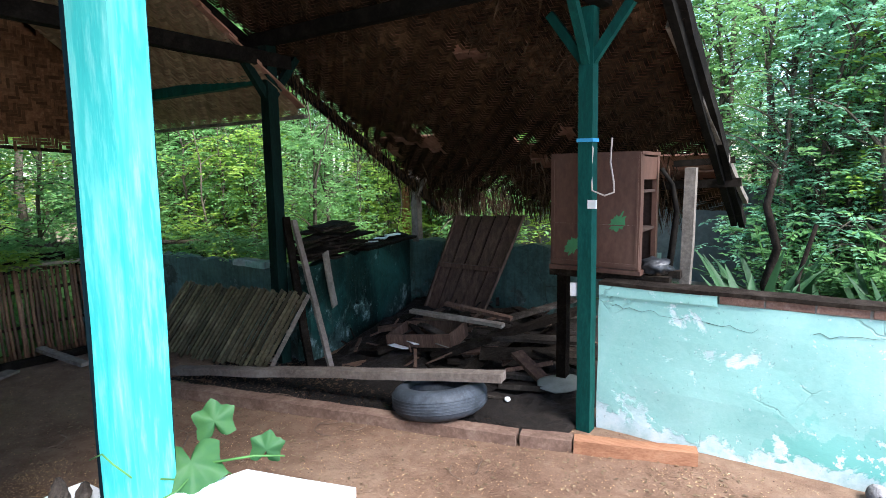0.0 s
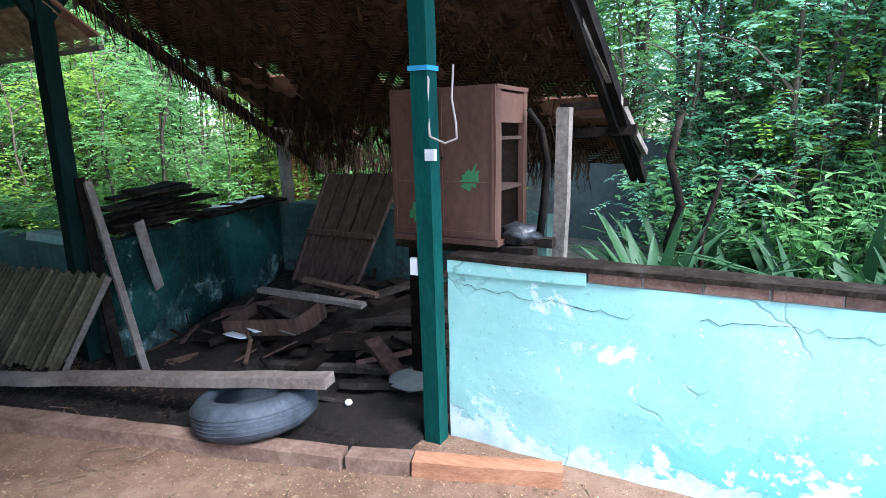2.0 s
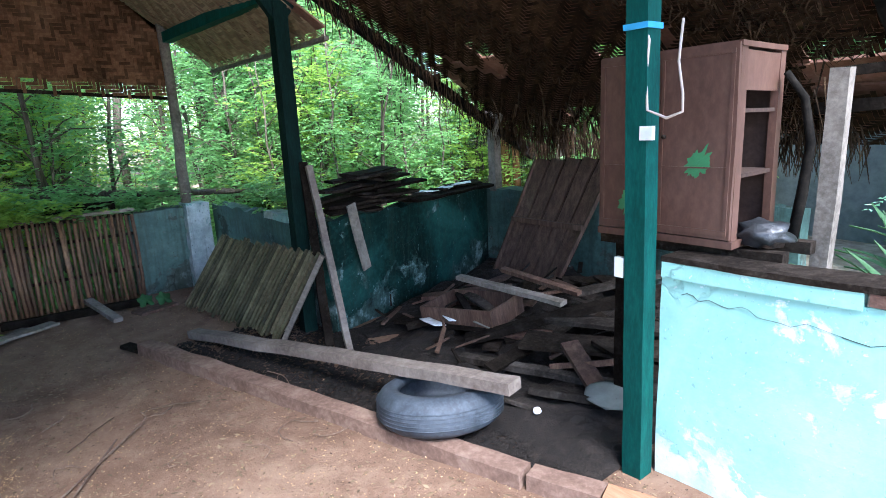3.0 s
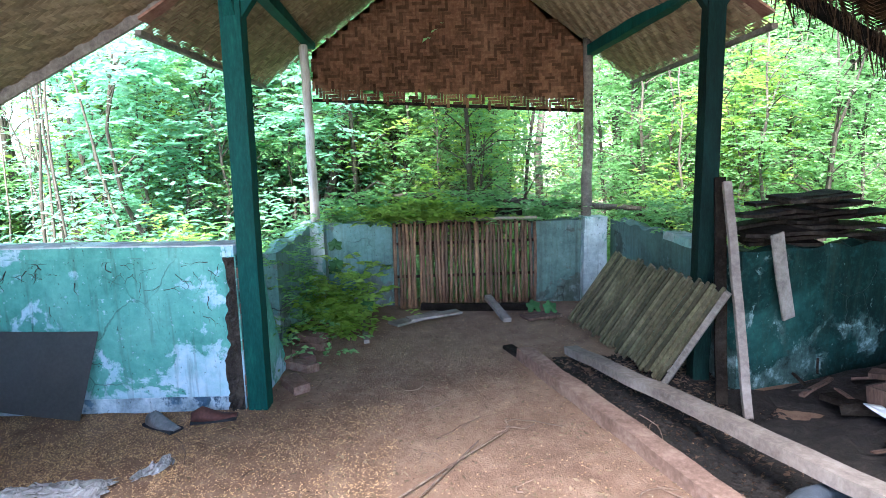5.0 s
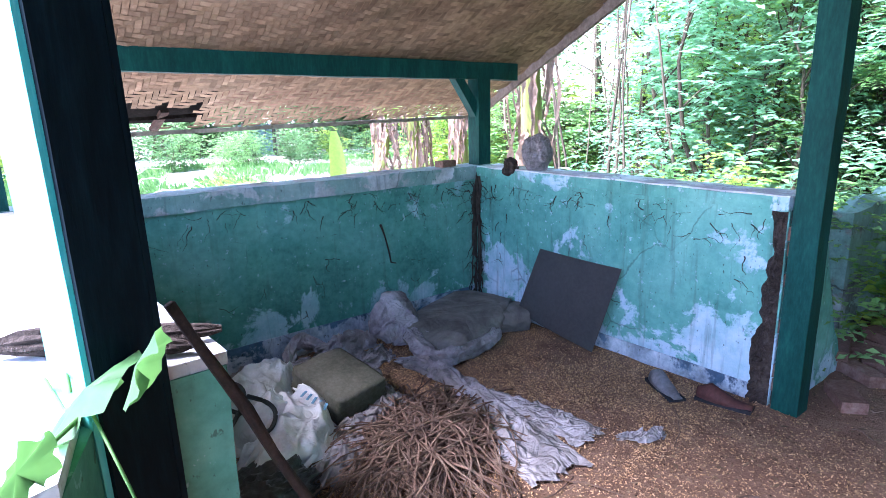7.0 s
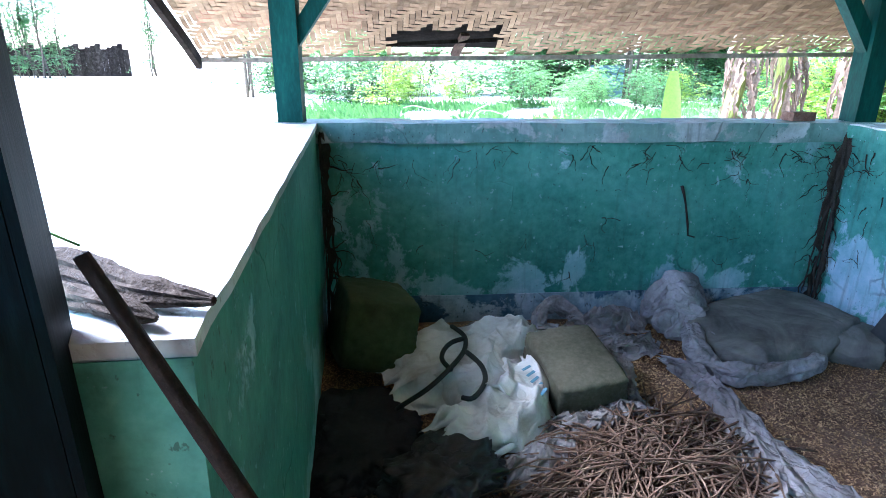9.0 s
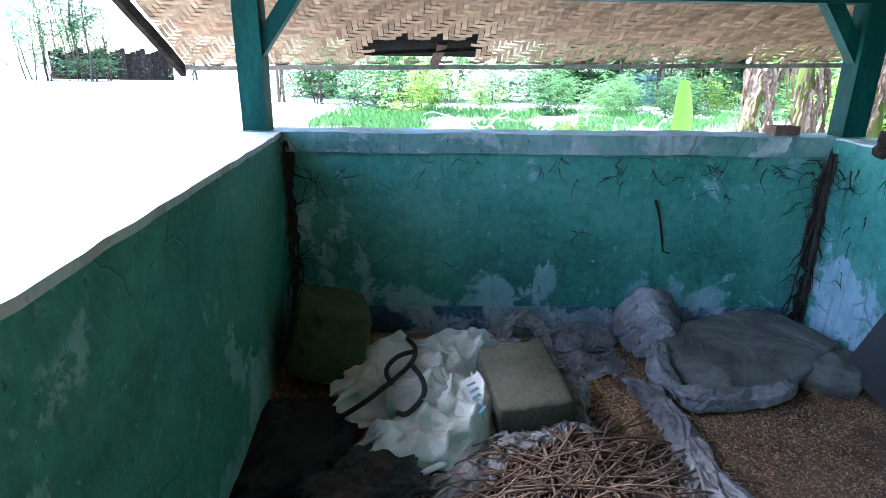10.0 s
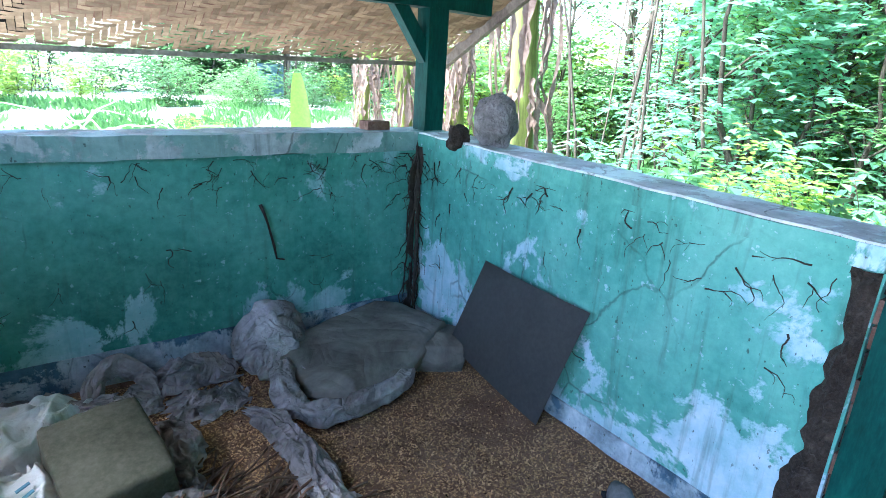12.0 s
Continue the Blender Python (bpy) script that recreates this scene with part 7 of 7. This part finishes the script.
part("wall_body", slab(bmesh.new(), -1.5, 10, 10.6, 10.8, -0.1, 1.35, None, 0.4, 0.02, 3), M_concrete, bw)

# dead branches and trunks
for pts, r0, r1, m, lab in (([(-4.2, 2.6, 0.95), (-3.6, 3.4, 1.02), (-3.1, 4.3, 0.90), (-2.9, 5.2, 0.86)], 0.05, 0.03, M_bark, "fallen grey branch behind the bamboo gate"),
                            ([(-3.0, 4.4, 0.9), (-2.7, 5.3, 0.86), (-2.3, 6.2, 0.8)], 0.03, 0.015, M_bark, "thin fallen branch by the porch"),
                            ([(-2.3, 9.0, -0.1), (-2.25, 8.9, 1.0), (-2.15, 8.8, 2.4), (-2.2, 8.6, 4.2)], 0.075, 0.05, M_bark_red, "reddish slender tree trunk behind the wall"),
                            ([(-2.0, 8.9, -0.1), (-2.05, 8.9, 1.0), (-2.3, 9.0, 2.4), (-2.7, 9.2, 4.0)], 0.06, 0.04, M_bark_red, "reddish leaning tree trunk behind the wall"),
                            ([(3.1, 7.9, -0.1), (3.02, 7.9, 0.5), (3.12, 7.85, 0.85), (3.0, 7.9, 1.25), (3.06, 7.95, 1.6)], 0.045, 0.03, M_wood_dark, "crooked dead trunk in the garden"),
                            ([(3.35, 7.7, -0.1), (3.3, 7.7, 0.6), (3.42, 7.75, 1.1)], 0.03, 0.018, M_wood_dark, "crooked thin stem in the garden"),
                            ([(5.6, 6.9, -0.1), (5.5, 7.0, 1.5), (5.3, 6.9, 3.0), (4.7, 6.7, 3.9)], 0.14, 0.09, M_wood_dark, "dark leaning tree trunk beside the garden"),
                            ([(-4.6, 1.6, -0.1), (-4.3, 1.7, 0.8), (-4.5, 1.9, 1.7), (-4.0, 2.1, 3.2)], 0.08, 0.05, M_bark, "leaning forked trunk in the thicket"),
                            ([(-5.4, 4.7, -0.1), (-5.3, 4.6, 1.5), (-5.5, 4.9, 3.6)], 0.06, 0.04, M_bark, "slender dark trunk in the thicket"),
                            ([(-4.9, 3.4, -0.1), (-5.0, 3.3, 1.5), (-4.7, 3.2, 3.6)], 0.05, 0.03, M_bark, "slender dark trunk in the thicket")):
    whole("bare_tree", rod(bmesh.new(), pts, r0, r1, 8, wob=0.5), m, lab, "tree", "bare trunks and branches", smooth=True)

# creepers over the porch walls
cr = random.Random(111)
for nm, place, n, sz, m, lab in (("creeper", lambda: (cr.gauss(-2.25, 0.10), cr.gauss(2.95, 0.28), 0.86 + abs(cr.gauss(0, 0.07))), 300, 0.08, M_leaf_light, "bright creeper spilling over the bamboo gate"),
                                 ("creeper", lambda: (cr.gauss(-2.5, 0.12), cr.uniform(1.9, 4.6), 0.82 + abs(cr.gauss(0, 0.12))), 420, 0.075, M_leaf, "green creeper along the porch wall top"),
                                 ("creeper", lambda: (cr.uniform(-2.2, -0.9), cr.gauss(1.86, 0.12), cr.uniform(0.05, 0.9)), 260, 0.055, M_leaf, "green creeper swallowing the broken wall"),
                                 ("creeper", lambda: (cr.gauss(-1.75, 0.28), cr.gauss(2.25, 0.17), abs(cr.gauss(0.10, 0.18))), 300, 0.08, M_leaf_light, "weeds and creeper heaped at the porch corner"),
                                 ("creeper", lambda: (cr.uniform(-1.6, -0.4), cr.gauss(1.5, 0.35), abs(cr.gauss(0.1, 0.2))), 300, 0.055, M_leaf, "rank weeds beyond the broken wall"),
                                 ("creeper", lambda: (cr.uniform(-2.2, -0.4), cr.gauss(5.1, 0.15), 0.85 + abs(cr.gauss(0, 0.1))), 260, 0.05, M_leaf, "creeper along the porch wall")):
    lv2 = []
    for _ in range(n):
        p = Vector(place())
        d = unit(cr)
        d.z = abs(d.z) * 0.4
        sprig(cr, p, d.normalized(), 0.14, 3, sz, lv2)
    top = tagged(new(nm, leaf_mesh(nm, lv2, m)), lab, "creeper", "creepers", "stuff")
for k, (x, y, z) in enumerate(((-2.05, 2.18, 0.66), (-1.95, 2.2, 0.50), (-2.15, 2.15, 0.42), (-1.72, 3.95, 0.12), (-1.75, 4.1, 0.10), (-1.6, 2.5, 0.2))):
    whole("broad_leaf", gourd_leaf((x, y, z), (0.8, 0.2, 0.6), (0, 0, 1), 0.075, k), M_vineleaf, "pale broad leaf of a porch weed", "leaf", "porch weeds", smooth=True)

# weeds and dry brush of the yard behind the long wall
flakes("yard_brush", 16000, lambda r: (r.uniform(-8, 5.0), r.uniform(-9.5, -1.2), -0.02), 0.12, M_dryleaf, "pale dry brush strewn over the yard", gr, 0.03, 0.9, 0.12)
gl = []
for _ in range(24000):
    x, y = gr.uniform(-11, 4.5), gr.uniform(-15, -3.2)
    if noise.noise(Vector((x * 0.5, y * 0.5, 2))) < -0.05 + 0.12 * max(0.0, y + 6.5):
        continue
    d = Vector((gr.uniform(-0.7, 0.7), gr.uniform(-0.7, 0.7), 1)).normalized()
    gl.append((Vector((x, y, -0.05)), d, d.orthogonal().normalized(), gr.uniform(0.08, 0.28)))
tagged(new("yard_weeds", leaf_mesh("yard_weeds", gl, M_grass, (0.5, 0.16))), "low green weeds over the open yard", "weeds", "", "stuff")
gl = []
for _ in range(16000):
    x, y = gr.uniform(-8, -2.6), gr.uniform(-4, 9)
    d = Vector((gr.uniform(-0.9, 0.9), gr.uniform(-0.9, 0.9), 1)).normalized()
    gl.append((Vector((x, y, -0.05)), d, d.orthogonal().normalized(), gr.uniform(0.08, 0.3)))
tagged(new("thicket_weeds", leaf_mesh("thicket_weeds", gl, M_leaf, (0.5, 0.2))), "rank green weeds under the thicket", "weeds", "", "stuff")
for k in range(46):
    x, y = gr.uniform(-5.5, 3.2), gr.uniform(-9.0, -2.6)
    a, L = gr.uniform(0, 6.28), gr.uniform(0.6, 1.7)
    whole("dry_branch", rod(bmesh.new(), arc((x, y, 0.0), (x + L * math.cos(a), y + L * math.sin(a), gr.uniform(0.05, 0.5)), (0, 0, 0.2), 6, 0.05, gr), 0.018, 0.006, 5, cap=False), M_whitepole, "bleached dry branch lying in the yard", "branch", "yard branches", smooth=True)
# faded block in the yard
fb = bmesh.new()
slab(fb, -6.9, -5.3, -20.2, -19.8, -0.05, 1.1, None, 0.2, 0.01)
M_bluebox = plain("faded_blue_paint", (0.16, 0.26, 0.32), 0.7)
whole("blue_block", fb, M_bluebox, "faded pale blue block standing in the yard", "block")


# things caught in the slot of the low eave
plank_thing("eave_stick", (1.62, -0.63, roof_z(-0.63) - 0.02), (2.22, -0.66, roof_z(-0.66) - 0.035), 0.025, 0.02, M_wood_dark, "dark stick caught in the torn eave", seed=12)
plank_thing("eave_scrap", (1.80, -0.60, roof_z(-0.60) - 0.01), (1.84, -0.72, roof_z(-0.72) - 0.05), 0.05, 0.02, M_wood_brown, "brown wood scrap hanging in the torn eave", seed=13)
yl = []
for k in range(7):
    d = Vector((0.3, 0.5 - 0.15 * k, 0.1 * k - 0.5)).normalized()
    yl.append((Vector((-2.9, 0.55, 2.95)), d, d.orthogonal().normalized(), 0.5))
tagged(new("yellow_frond", leaf_mesh("yellow_frond", yl, M_leaf_light, (0.5, 0.16))), "yellowed palm frond hanging at the roof edge", "leaf", "", "stuff")
